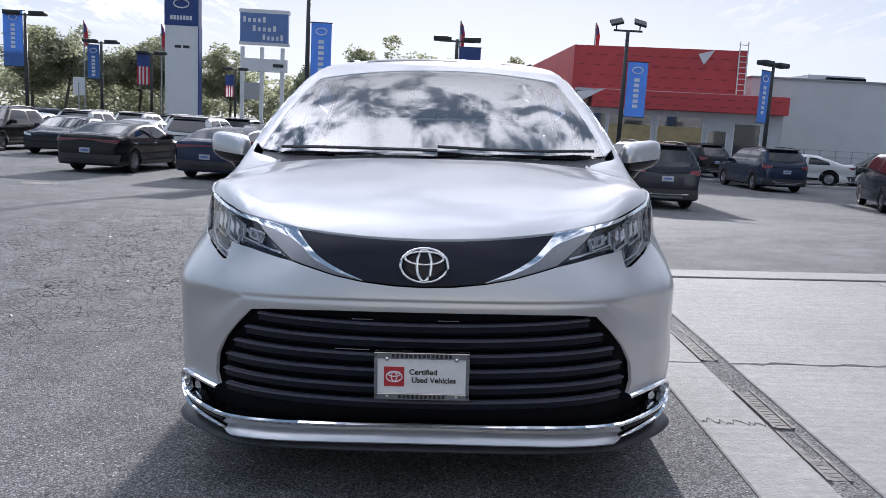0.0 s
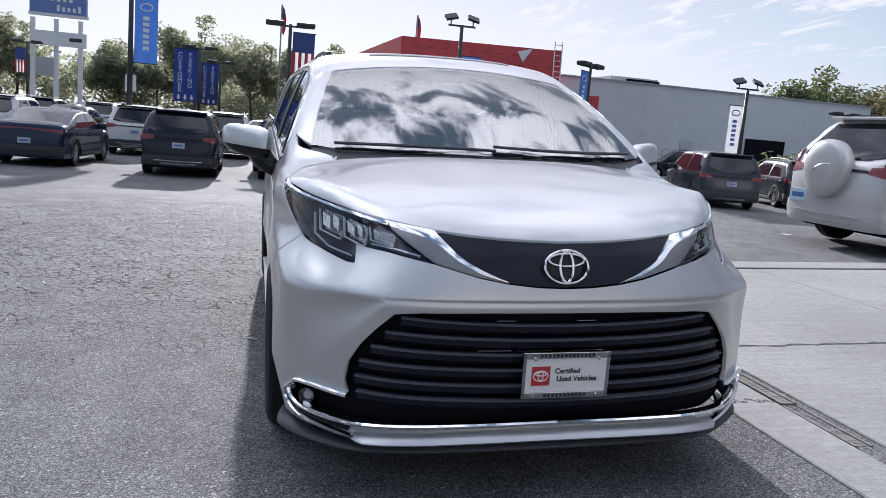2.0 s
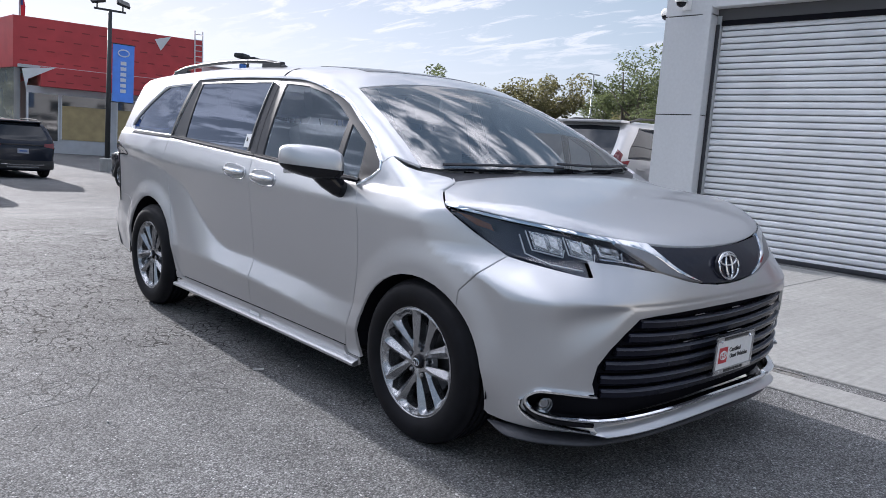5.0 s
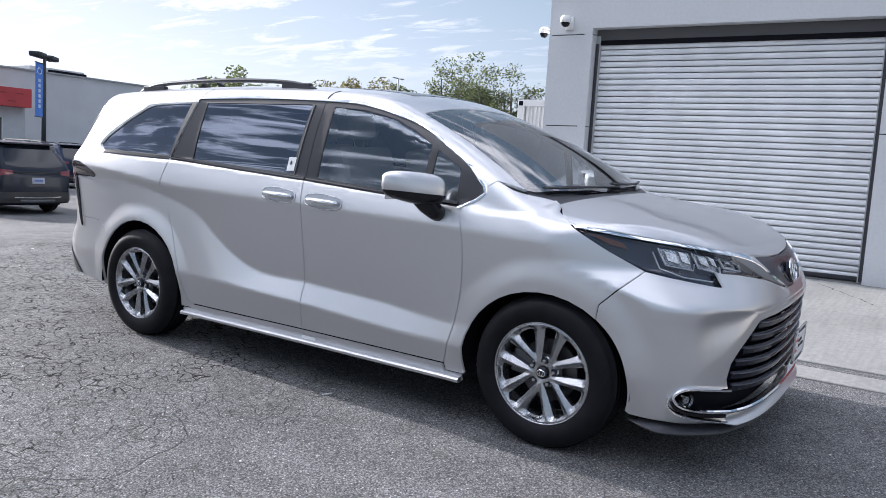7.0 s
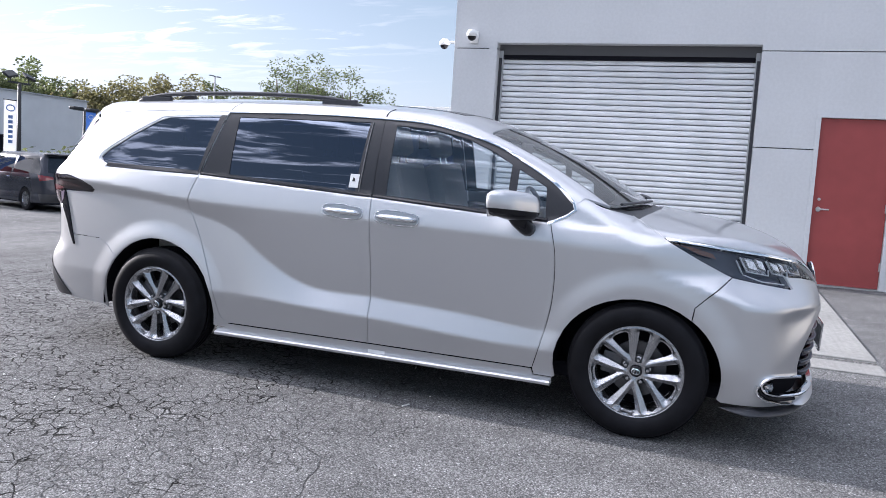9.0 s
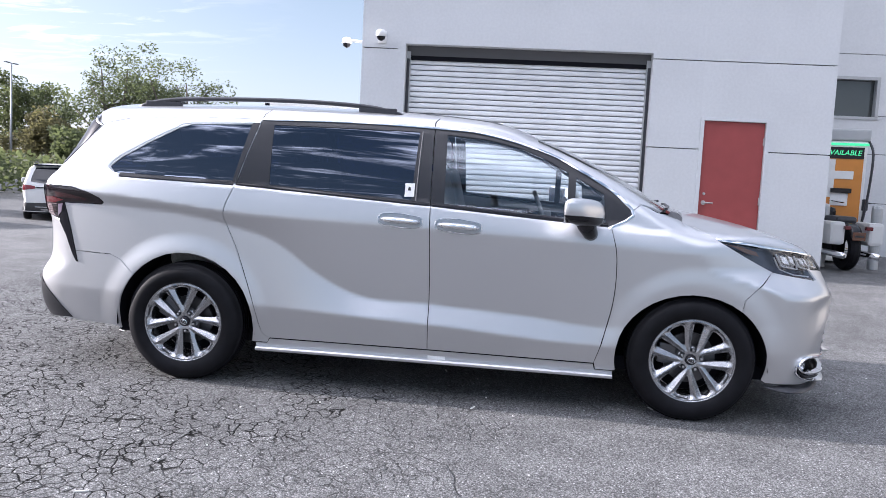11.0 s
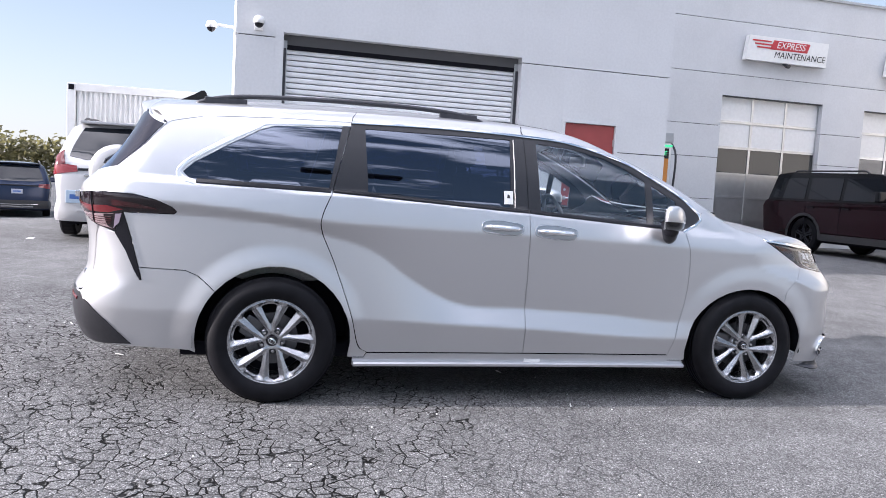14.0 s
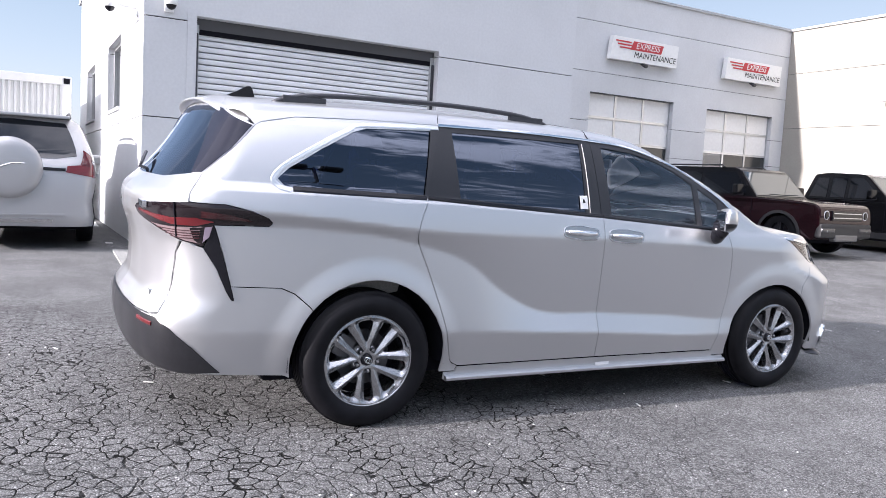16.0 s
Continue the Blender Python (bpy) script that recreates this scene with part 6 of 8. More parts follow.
def make_car(name, F, paint, label, m, rails=False, clad=True, style="suv", group=""):
    """A whole car from its form, nose towards -y of its own axes."""
    FORM.update(F)
    car = thing(name, m, label, "car", group)
    Q, faces, NV = grid_body(F)
    me = bpy.data.meshes.new("body")
    me.from_pydata([tuple(q) for q in Q], [], faces)
    me.update()
    me.materials.append(PAINTS[paint])
    me.shade_smooth()
    me.normals_split_custom_set_from_vertices([tuple(q) for q in NV])
    obj("body", me, PAINTS[paint], car)
    L, W, H, b, bx = F["L"], F["W"], F["H"], F["belt"], F["box"]
    yb, yt, yr, yg = F["yb"], F["yt"], F["yr"], F["yg"]
    st = .09
    # glass
    ym = (yt + yr) / 2 + .05
    zt = H - .13
    front_win = [(yb + .30, b + .03), (ym - .06, b + .04), (ym - .06, zt), (yt + .10, zt), ((yb + yt) / 2 + .22, (b + zt) / 2 + .03)]
    back_end = yr + (yg - yr) * .35
    rear_win = [(ym + .06, b + .04), (back_end + .1, b + .05), (back_end + .02, b + .2), (yr - .12, zt), (ym + .06, zt)]
    for kind in ("right", "left"):
        panel("side_window", kind, front_win, CAR_GLASS, car, lift=.005, rim=.006, step=st)
        panel("side_window", kind, rear_win, CAR_GLASS, car, lift=.005, rim=.006, step=st)
        s = -1 if kind == "right" else 1
        for ya in F["axles"]:
            ring = [(ya + .44 * math.cos(radians(a)), .34 + .44 * math.sin(radians(a))) for a in range(-14, 195, 13)]
            ring += [(ya + .365 * math.cos(radians(a)), .34 + .365 * math.sin(radians(a))) for a in range(194, -15, -13)]
            panel("arch_trim", kind, ring, CLADDING if clad else PAINTS[paint], car, lift=.008, rim=.05, step=st, gap=0)
            bm = bmesh.new()
            pts = [(ya + .39 * math.cos(radians(a)), .34 + .39 * math.sin(radians(a))) for a in range(-15, 196, 15)]
            va, vb = [bm.verts.new((s * W * .46, y, z)) for y, z in pts], [bm.verts.new((s * W * .30, y, z)) for y, z in pts]
            for i in range(len(pts) - 1):
                bm.faces.new((va[i], va[i + 1], vb[i + 1], vb[i]))
            bm.faces.new(vb)
            part("arch_liner", bm, DARK, car)
        ya, yc = F["axles"]
        panel("sill", kind, [(ya + .45, .25), (yc - .45, .25), (yc - .45, .36), (ya + .45, .36)], CLADDING if clad else PAINTS[paint], car, lift=.010, step=.2)
        strip("door_gap", kind, [(ym, .36), (ym, b)], .008, DARK, car, lift=.001)
        strip("door_gap", kind, [(yb + .22, .36), (yb + .16, b - .05)], .008, DARK, car, lift=.001)
        part("door_mirror", box(s * W / 2 - .02 if s > 0 else s * W / 2 - .20, s * W / 2 + .20 if s > 0 else s * W / 2 + .02, yb + .42, yb + .58, b, b + .16, .04), PAINTS[paint], car)
        for y in (ym - .25, ym + .95):
            strip("handle", kind, [(y, b - .10), (y + .18, b - .09)], .03, PAINTS[paint] if clad else SATIN_CHROME, car, lift=.02)
    hw = W / 2
    wsl = [(0, yb + .06), (hw * .5, yb + .10), (hw * .84, yb + .22), (hw * .70, yt - .02), (0, yt - .03)]
    panel("windscreen", "top", wsl + [(-x, y) for x, y in wsl[-2:0:-1]], CAR_GLASS, car, lift=.005, rim=.006, step=st)
    rg = [(0, zt + .02), (hw * .60, zt), (hw * .74, b + .10), (hw * .5, b + .06), (0, b + .05)]
    if yg - yr < .75:
        panel("rear_window", "rear", mirrored(r_xz(rg)), CAR_GLASS, car, lift=.005, rim=.006, step=st)
    else:
        rt = [(0, yr + .08), (hw * .62, yr + .10), (hw * .76, yg - .08), (0, yg - .03)]
        panel("rear_window", "top", rt + [(-x, y) for x, y in rt[-2:0:-1]], CAR_GLASS, car, lift=.005, rim=.006, step=st)
    # lamps, bumpers, grille, plates
    hz = F["hood"]
    for s in (-1, 1):
        if style == "boxy":
            panel("headlight", "front", f_xz([(hw * .66, hz - .28), (hw * .88, hz - .28), (hw * .88, hz - .12), (hw * .66, hz - .12)], s), LAMP_WHITE, car, lift=.010, step=.06)
            panel("taillight", "rear", r_xz([(hw * .80, .80), (hw * .93, .80), (hw * .93, 1.12), (hw * .80, 1.12)], s), RED_LENS, car, lift=.008, step=.06)
        elif style == "sedan":
            panel("headlight", "front", f_xz([(hw * .55, hz - .24), (hw * .93, hz - .20), (hw * .93, hz - .10), (hw * .60, hz - .16)], s), LAMP_WHITE, car, lift=.008, step=.06)
            panel("taillight", "rear", r_xz([(hw * .25, .88), (hw * .92, .82), (hw * .96, .93), (hw * .25, .92)], s), RED_LENS, car, lift=.008, step=.06)
        else:
            panel("headlight", "front", f_xz([(hw * .58, hz - .26), (hw * .93, hz - .22), (hw * .93, hz - .10), (hw * .62, hz - .16)], s), LAMP_WHITE, car, lift=.008, step=.06)
            panel("taillight", "rear", r_xz([(hw * .60, b - .10), (hw * .95, b - .16), (hw * .95, b + .03), (hw * .62, b - .02)], s), TAIL_RED, car, lift=.008, step=.06)
    gr = f_xz([(0, hz - .20), (hw * .50, hz - .19), (hw * .56, hz - .42), (0, hz - .44)])
    panel("grille", "front", mirrored(gr), GLOSS_BLACK, car, lift=.006, step=st)
    lowf = f_xz([(0, .46), (hw * .90, .46), (hw * .90, .27), (0, .26)])
    panel("bumper_cover", "front", mirrored(lowf), CLADDING, car, lift=.008, step=st)
    lowr = r_xz([(0, .52), (hw * .93, .52), (hw * .93, .28), (0, .27)])
    panel("bumper_cover", "rear", mirrored(lowr), CLADDING, car, lift=.008, step=st)
    strip("rear_trim", "rear", r_xz([(hw * .6, .40), (0, .39)]) + r_xz([(hw * .6, .40)], 1), .03, SATIN_CHROME if clad else CLADDING, car, lift=.012)
    if style == "suv":
        bm = box(-hw * .66, hw * .66, yr - .10, yr + .16, H - .075, H - .035, .012)
        part("roof_spoiler", bm, PAINTS[paint], car)
        strip("tail_bar", "rear", r_xz([(hw * .60, b - .07), (0, b - .065)]) + r_xz([(hw * .60, b - .07)], 1), .035, GLOSS_BLACK, car, lift=.012)
        strip("skid_strip", "rear", r_xz([(hw * .45, .33), (0, .325)]) + r_xz([(hw * .45, .33)], 1), .05, SATIN_CHROME, car, lift=.014)
    elif style == "sedan":
        strip("tail_bar", "rear", r_xz([(hw * .92, .90), (0, .915)]) + r_xz([(hw * .92, .90)], 1), .030, TAIL_RED, car, lift=.012)
    pz = .78 if style != "sedan" else .62
    panel("licence_plate", "rear", mirrored(r_xz([(0, pz + .07), (.15, pz + .07), (.15, pz - .07), (0, pz - .07)])), PLATE_WHITE, car, lift=.012, step=st)
    strip("plate_mark", "rear", r_xz([(.10, pz)]) + r_xz([(.10, pz)], 1), .04, PLATE_BLUE, car, lift=.0135, thick=.003)
    if rails:
        for s in (-1, 1):
            pts = [(s * hw * .66, y, float(H - .045 * ((y - (yt + yr) / 2 + .15) / (yr - yt + .6) * 2) ** 2) - .02 + h) for y, h in ((yt + .15, 0), (yt + .35, .05), (ym, .055), (yr - .3, .05), (yr - .05, 0))]
            part("roof_rail", tube(pts, .018, 6), CLADDING, car)
    part("underbody", box(-W * .40, W * .40, .35, L - .35, .20, .34), DARK, car)
    a, c = simple_wheel(.345, ALLOY)
    for x in (-1, 1):
        for y in F["axles"]:
            w = new("wheel")
            w.parent = car
            w.matrix_basis = Matrix.Translation((x * (hw - .125), y, .345)) @ Matrix.Rotation(0 if x < 0 else math.pi, 4, "Z")
            for nm, mm in (("tyre", a), ("rim", c)):
                o = new(nm, mm)
                o.parent = w
    return car


def repaint(car, paint):
    """Gives a copied car its own body colour."""
    for o in car.children:
        if o.type == "MESH" and o.name.split(".")[0] in ("body", "door_mirror", "handle"):
            o.material_slots[0].link = "OBJECT"
            o.material_slots[0].material = PAINTS[paint]
    return car


def park(x, y, heading, z=None):
    """The pose of a car whose middle stands at x, y; heading is where the nose points, in degrees left of +y."""
    gz = ground_z(x, y) if z is None else z
    return Matrix.Translation((x, y, gz)) @ Matrix.Rotation(radians(180 + heading), 4, "Z")


def centred(F):
    return Matrix.Translation((0, -F["L"] / 2, 0))


SUV_F = car_form(4.55, 1.86, 1.66, 1.02, 1.02, 1.05, 1.85, 3.95, 4.45, .95, 2.70, .92)
SEDAN_F = car_form(4.70, 1.83, 1.43, .90, .93, 1.15, 2.10, 3.05, 4.42, 1.06, 2.72, .92, clear=.20)
MPV_F = car_form(5.05, 1.97, 1.74, 1.05, 1.05, .95, 1.80, 4.55, 4.95, .9, 3.03, .98)


def rest(F, x, y, heading, z=None):
    return park(x, y, heading, z) @ centred(F)


ROW = "cars parked in rows on the lot"
big_suv = make_car("suv", SUV_F, "slate", "slate grey suv parked nose-in, seen from the rear", rest(SUV_F, -2.95, 22.3, 0), rails=True, group=ROW)
sedan = make_car("sedan", SEDAN_F, "black", "black sedan with a full-width tail light", rest(SEDAN_F, -9.65, 23.2, -5), clad=False, style="sedan", group=ROW)
make_car("minivan_parked", MPV_F, "grey", "dark grey older minivan parked by the kerb", rest(MPV_F, 13.84, 23.5, -17), clad=False, group=ROW)


def boxy_car(name, paint, label, m, L, W, base, belt, H, hood, a_low, a_top, cab_end, roof_end, axles, r=.40, clear=.34, bed=None):
    """A square-built car from its side profile: lower body with wheel arches, glazed cab, flat face."""
    car = thing(name, m, label, "car")
    hw = W / 2

    def width(z):
        return hw - .02 - .17 * max(0, z - belt)

    def arc(ya, a0, a1):
        return [(ya + (r + .06) * math.cos(radians(a0 + (a1 - a0) * i / 10)), r - .02 + (r + .06) * math.sin(radians(a0 + (a1 - a0) * i / 10))) for i in range(11)]
    low = [(.06, clear + .10), (.02, hood - .30), (.05, hood - .10), (.16, hood - .03), (.40, hood), (a_low, belt - .02), (L - .06, belt - .01), (L, belt - .12), (L - .02, clear + .12), (L - .1, clear)]
    low += arc(axles[1], -5, 185) + arc(axles[0], -5, 185) + [(.2, clear)]
    bm = bmesh.new()
    side = {}
    for s in (-1, 1):
        side[s] = [bm.verts.new((s * (hw - .05 * (z < clear + .15) - .10 * max(0, .5 - y)), y, z)) for y, z in low]
        bm.faces.new(side[s] if s < 0 else side[s][::-1])
    n = len(low)
    for i in range(n):
        bm.faces.new((side[-1][i], side[-1][(i + 1) % n], side[1][(i + 1) % n], side[1][i]))
    bmesh.ops.recalc_face_normals(bm, faces=bm.faces)
    es = [e for e in bm.edges if (e.verts[0].co.x * e.verts[1].co.x < 0 or min(v.co.z for v in e.verts) > hood - .35) and min(v.co.z for v in e.verts) > clear + .3]
    bmesh.ops.bevel(bm, geom=es, offset=.03, segments=3, affect="EDGES")
    part("body", bm, PAINTS[paint], car)
    cab = [(a_low, belt - .04), (a_top, H - .09), (a_top + .16, H - .03), (roof_end - .4, H), (roof_end, H - .05), (cab_end, belt - .04)]
    bm = bmesh.new()
    for s in (-1, 1):
        side[s] = [bm.verts.new((s * width(z), y, z)) for y, z in cab]
        bm.faces.new(side[s])
    for i in range(len(cab)):
        bm.faces.new((side[-1][i], side[-1][(i + 1) % 6], side[1][(i + 1) % 6], side[1][i]))
    bmesh.ops.recalc_face_normals(bm, faces=bm.faces)
    bmesh.ops.bevel(bm, geom=bm.edges[:], offset=.025, segments=2, affect="EDGES")
    part("cab", bm, PAINTS["black"], car, "black roof and pillars")

    def plate(nm, pts, s, mat, off=.006, x_of=None):
        b_ = bmesh.new()
        va = [b_.verts.new((s * ((x_of or width)(z) + off), y, z)) for y, z in pts]
        vb = [b_.verts.new((s * ((x_of or width)(z) + off - .02), y, z)) for y, z in pts]
        b_.faces.new(va), b_.faces.new(vb)
        for i in range(len(pts)):
            b_.faces.new((va[i], va[(i + 1) % len(pts)], vb[(i + 1) % len(pts)], vb[i]))
        bmesh.ops.recalc_face_normals(b_, faces=b_.faces)
        return part(nm, b_, mat, car)
    span = (cab_end - .25 - a_top) / 3
    zt, zb = H - .13, belt + .03
    for s in (-1, 1):
        plate("side_window", [(a_low + .22, zb), (a_top + span - .05, zb), (a_top + span - .05, zt), (a_top + .10, zt)], s, CAR_GLASS)
        plate("side_window", [(a_top + span + .05, zb), (a_top + 2 * span - .05, zb), (a_top + 2 * span - .05, zt), (a_top + span + .05, zt)], s, CAR_GLASS)
        plate("side_window", [(a_top + 2 * span + .06, zb), (cab_end - .18, zb), (roof_end - .12, zt), (a_top + 2 * span + .06, zt)], s, CAR_GLASS)
        flat = lambda z: hw
        for y in (a_low + .10, a_top + span, a_top + 2 * span):
            plate("door_gap", [(y, clear + .12), (y + .008, clear + .12), (y + .008, belt - .05), (y, belt - .05)], s, DARK, .0015, flat)
        for y in (a_top + span - .25, a_top + 2 * span - .25):
            part("handle", box(s * hw - .02, s * hw + .02, y, y + .18, belt - .16, belt - .125, .008), GLOSS_BLACK, car)
        plate("side_cladding", [(axles[0] + r + .1, clear - .02), (axles[1] - r - .1, clear - .02), (axles[1] - r - .1, clear + .12), (axles[0] + r + .1, clear + .12)], s, CLADDING, .012, flat)
        for ya in axles:
            ring = arc(ya, -5, 185)
            outer = [(ya + (y - ya) * 1.13, r - .02 + (z - r + .02) * 1.13) for y, z in ring]
            plate("arch_trim", outer + ring[::-1], s, CLADDING, .014, flat)
            b_ = bmesh.new()
            va, vb = [b_.verts.new((s * (hw - .03), y, z)) for y, z in ring], [b_.verts.new((s * .5, y, z)) for y, z in ring]
            for i in range(len(ring) - 1):
                b_.faces.new((va[i], va[i + 1], vb[i + 1], vb[i]))
            part("arch_liner", b_, DARK, car)
        mir = part("door_mirror", box(s * (hw + .14) - .11, s * (hw + .14) + .11, a_low + .30, a_low + .44, belt + .02, belt + .24, .035), PAINTS["black"], car)
        part("mirror_arm", box(min(s * (hw - .04), s * (hw + .1)), max(s * (hw - .04), s * (hw + .1)), a_low + .34, a_low + .40, belt + .01, belt + .06), CLADDING, mir)
        lamp = part("headlight", lathe([(.001, -.035), (.05, -.03), (.085, -.012), (.095, .02)], 24, "y", (s * hw * .72, .045, hood - .25)), GLOSS_BLACK, car, "round headlight with a white ring")
        part("light_ring", tube([(s * hw * .72 + .083 * math.cos(2 * math.pi * k / 24), .03, hood - .25 + .083 * math.sin(2 * math.pi * k / 24)) for k in range(25)], .010, 6, False), LAMP_WHITE, lamp)
        part("fog_lamp", lathe([(.001, -.02), (.03, -.015), (.035, .01)], 16, "y", (s * hw * .74, -.012, clear + .20)), LAMP_WHITE, car)
        part("bumper_block", box(min(s * hw * .45, s * hw * .92), max(s * hw * .45, s * hw * .92), -.03, .12, clear + .16, clear + .25, .03), ALLOY_MID, car, "silver-grey bumper block")
        part("taillight", box(s * hw * .88 - .07, s * hw * .88 + .05, L - .03, L + .012, belt - .42, belt - .14, .01), RED_LENS, car)
    # face
    part("grille", box(-hw * .55, hw * .55, .0, .08, hood - .36, hood - .16, .01), GLOSS_BLACK, car)
    for k in range(2):
        part("grille_bar", box(-hw * .52, hw * .52, -.012, .01, hood - .22 - .09 * k, hood - .20 - .09 * k, .004), SATIN_CHROME, car)
    part("skid_plate", box(-hw * .42, hw * .42, -.02, .12, clear - .02, clear + .12, .03), GREY_SATIN, car, "silver-grey skid plate")
    part("bumper", box(-hw * .93, hw * .93, -.01, .14, clear + .05, clear + .34, .04), CLADDING, car)
    for k in range(8):
        x = -.34 + .09 * k
        part("hood_mark", box(x, x + .06, .30, .33, hood - .006, hood + .008), SATIN_CHROME, car)
    ws = [(-(width(belt) - .07), belt + .02), (width(belt) - .07, belt + .02), (width(H) - .06, H - .12), (-(width(H) - .06), H - .12)]
    sl = (a_top - a_low) / (H - .09 - belt + .04)
    bm = bmesh.new()
    f = [bm.verts.new((x, a_low + sl * (z - belt + .04) - .010, z)) for x, z in ws]
    g = [bm.verts.new((x, a_low + sl * (z - belt + .04) + .012, z)) for x, z in ws]
    bm.faces.new(f), bm.faces.new(g[::-1])
    for i in range(4):
        bm.faces.new((f[i], f[(i + 1) % 4], g[(i + 1) % 4], g[i]))
    bmesh.ops.recalc_face_normals(bm, faces=bm.faces)
    part("windscreen", bm, SHINY_GLASS, car)
    part("wiper", tube([(-.5, a_low - .01, belt + .05), (0, a_low - .02, belt + .04), (.5, a_low - .01, belt + .05)], .012, 6), CLADDING, car)
    for s in (-1, 1) if roof_end > 4.5 else ():
        part("roof_rail", tube([(s * .72, a_top + .5, H - .02), (s * .72, a_top + .6, H + .03), (s * .72, roof_end - .5, H + .03), (s * .72, roof_end - .4, H - .02)], .02, 6), CLADDING, car)
    part("underbody", box(-hw * .8, hw * .8, .3, L - .3, clear - .08, clear + .1), DARK, car)
    a, c = simple_wheel(r, GLOSS_BLACK)
    for x in (-1, 1):
        for y in axles:
            w = new("wheel")
            w.parent = car
            w.matrix_basis = Matrix.Translation((x * (hw - .13), y, r)) @ Matrix.Rotation(0 if x < 0 else math.pi, 4, "Z")
            for nm, mm in (("tyre", a), ("rim", c)):
                o = new(nm, mm)
                o.parent = w
    return car


SHINY_GLASS = material("sky_lit_glass", (0.07, 0.085, 0.09), 0.03, 0.25, coat=1.0)
boxy = boxy_car("off_roader", "maroon", "dark maroon boxy off-roader with a black roof by the service bays", Matrix.Translation((8.10, -6.38, ground_z(7.5, -6))) @ Matrix.Rotation(radians(274), 4, "Z") @ Matrix.Translation((0, -2.65, 0)),
                5.30, 1.88, 0, 1.17, 1.80, 1.10, 1.50, 2.02, 5.20, 5.02, (.92, 3.98))
truck = boxy_car("pickup", "black", "black pickup truck parked by the sunny wall", Matrix.Translation((7.75, -10.45, ground_z(7.5, -10))) @ Matrix.Rotation(radians(270), 4, "Z") @ Matrix.Translation((0, -2.9, 0)),
                 5.80, 2.00, 0, 1.22, 1.86, 1.18, 1.60, 2.25, 3.95, 3.70, (1.0, 4.6))
rav = make_car("compact_suv", SUV_F, "pearl", "white compact suv with a white spare wheel cover", rest(SUV_F, 8.05, 8.32, -90), rails=True)
sw = part("spare_wheel_cover", lathe([(.001, .155), (.20, .150), (.30, .135), (.355, .10), (.365, .05), (.36, -.05)], 40, "y"), PAINTS["pearl"], rav, "round white spare wheel cover", smooth=True)
sw.location = (.05, 4.50, .95)
part("cover_swoosh", tube([(.05 + .16, 4.642, .86), (.05 + .08, 4.655, .96), (.05 - .02, 4.66, 1.0), (.05 - .17, 4.645, 1.01)], .008, 5), SATIN_CHROME, rav)
part("rear_plate", box(.38, .70, 4.47, 4.515, .50, .67, .006), PLATE_PALE, rav, "pale blue plate")
part("plate_band", box(.43, .65, 4.513, 4.519, .555, .615), PLATE_BLUE, rav)
for s in (-1, 1):
    panel("taillight", "rear", r_xz([(.72, 1.02), (.845, .99), (.845, 1.12), (.755, 1.20)], s), RED_LENS, rav, lift=.014, step=.05)
for o in rav.children:
    if o.name.split(".")[0] in ("bumper_cover", "rear_trim"):
        o.material_slots[0].link = "OBJECT"
        o.material_slots[0].material = PAINTS["pearl"]
part("tailgate_handle", box(.28, .48, 4.50, 4.53, .86, .89, .008), SATIN_CHROME, rav)

# ---------------------------------------------------------------- garage building
WALL = material("pale_grey_stucco", (0.60, 0.61, 0.625), 0.85, var=0.035, scale=26, bump=0.0012, bump_scale=220, stain=0.05, stain_scale=0.7, each=0.012)
JOINT = material("wall_joint", (0.10, 0.10, 0.105), 0.9)
SHUTTER = material("galvanised_shutter", (0.75, 0.76, 0.78), 0.5, 0.0, var=0.06, scale=4, stain=0.08, stain_scale=1.5, each=0.03)
RED_DOOR = material("oxide_red_door", (0.30, 0.055, 0.052), 0.5, var=0.06, scale=5, stain=0.06)
FRAME_GREY = material("grey_frame", (0.42, 0.43, 0.44), 0.5, 0.2, var=0.04, scale=10)
ALU = material("brushed_aluminium", (0.55, 0.56, 0.57), 0.32, 0.8, var=0.06, scale=6, stain=0.05)
OFFICE_GLASS = material("office_glass", (0.05, 0.056, 0.055), 0.06, 0.0, coat=0.6)
DARK_GLASS = material("dark_window_glass", (0.03, 0.034, 0.036), 0.05, coat=0.6)
CREAM = material("cream_stucco", (0.34, 0.325, 0.29), 0.85, var=0.04, scale=26, bump=0.0012, bump_scale=220, stain=0.05, stain_scale=0.7)
# own axes of the building: x along the front away from the corner, y into the house
BA = Matrix(((.0290, .99958, 0, 5.845), (-.99958, .0290, 0, 6.90), (0, 0, 1, 0), (0, 0, 0, 1)))
Z0, ZTOP = .0, 5.7


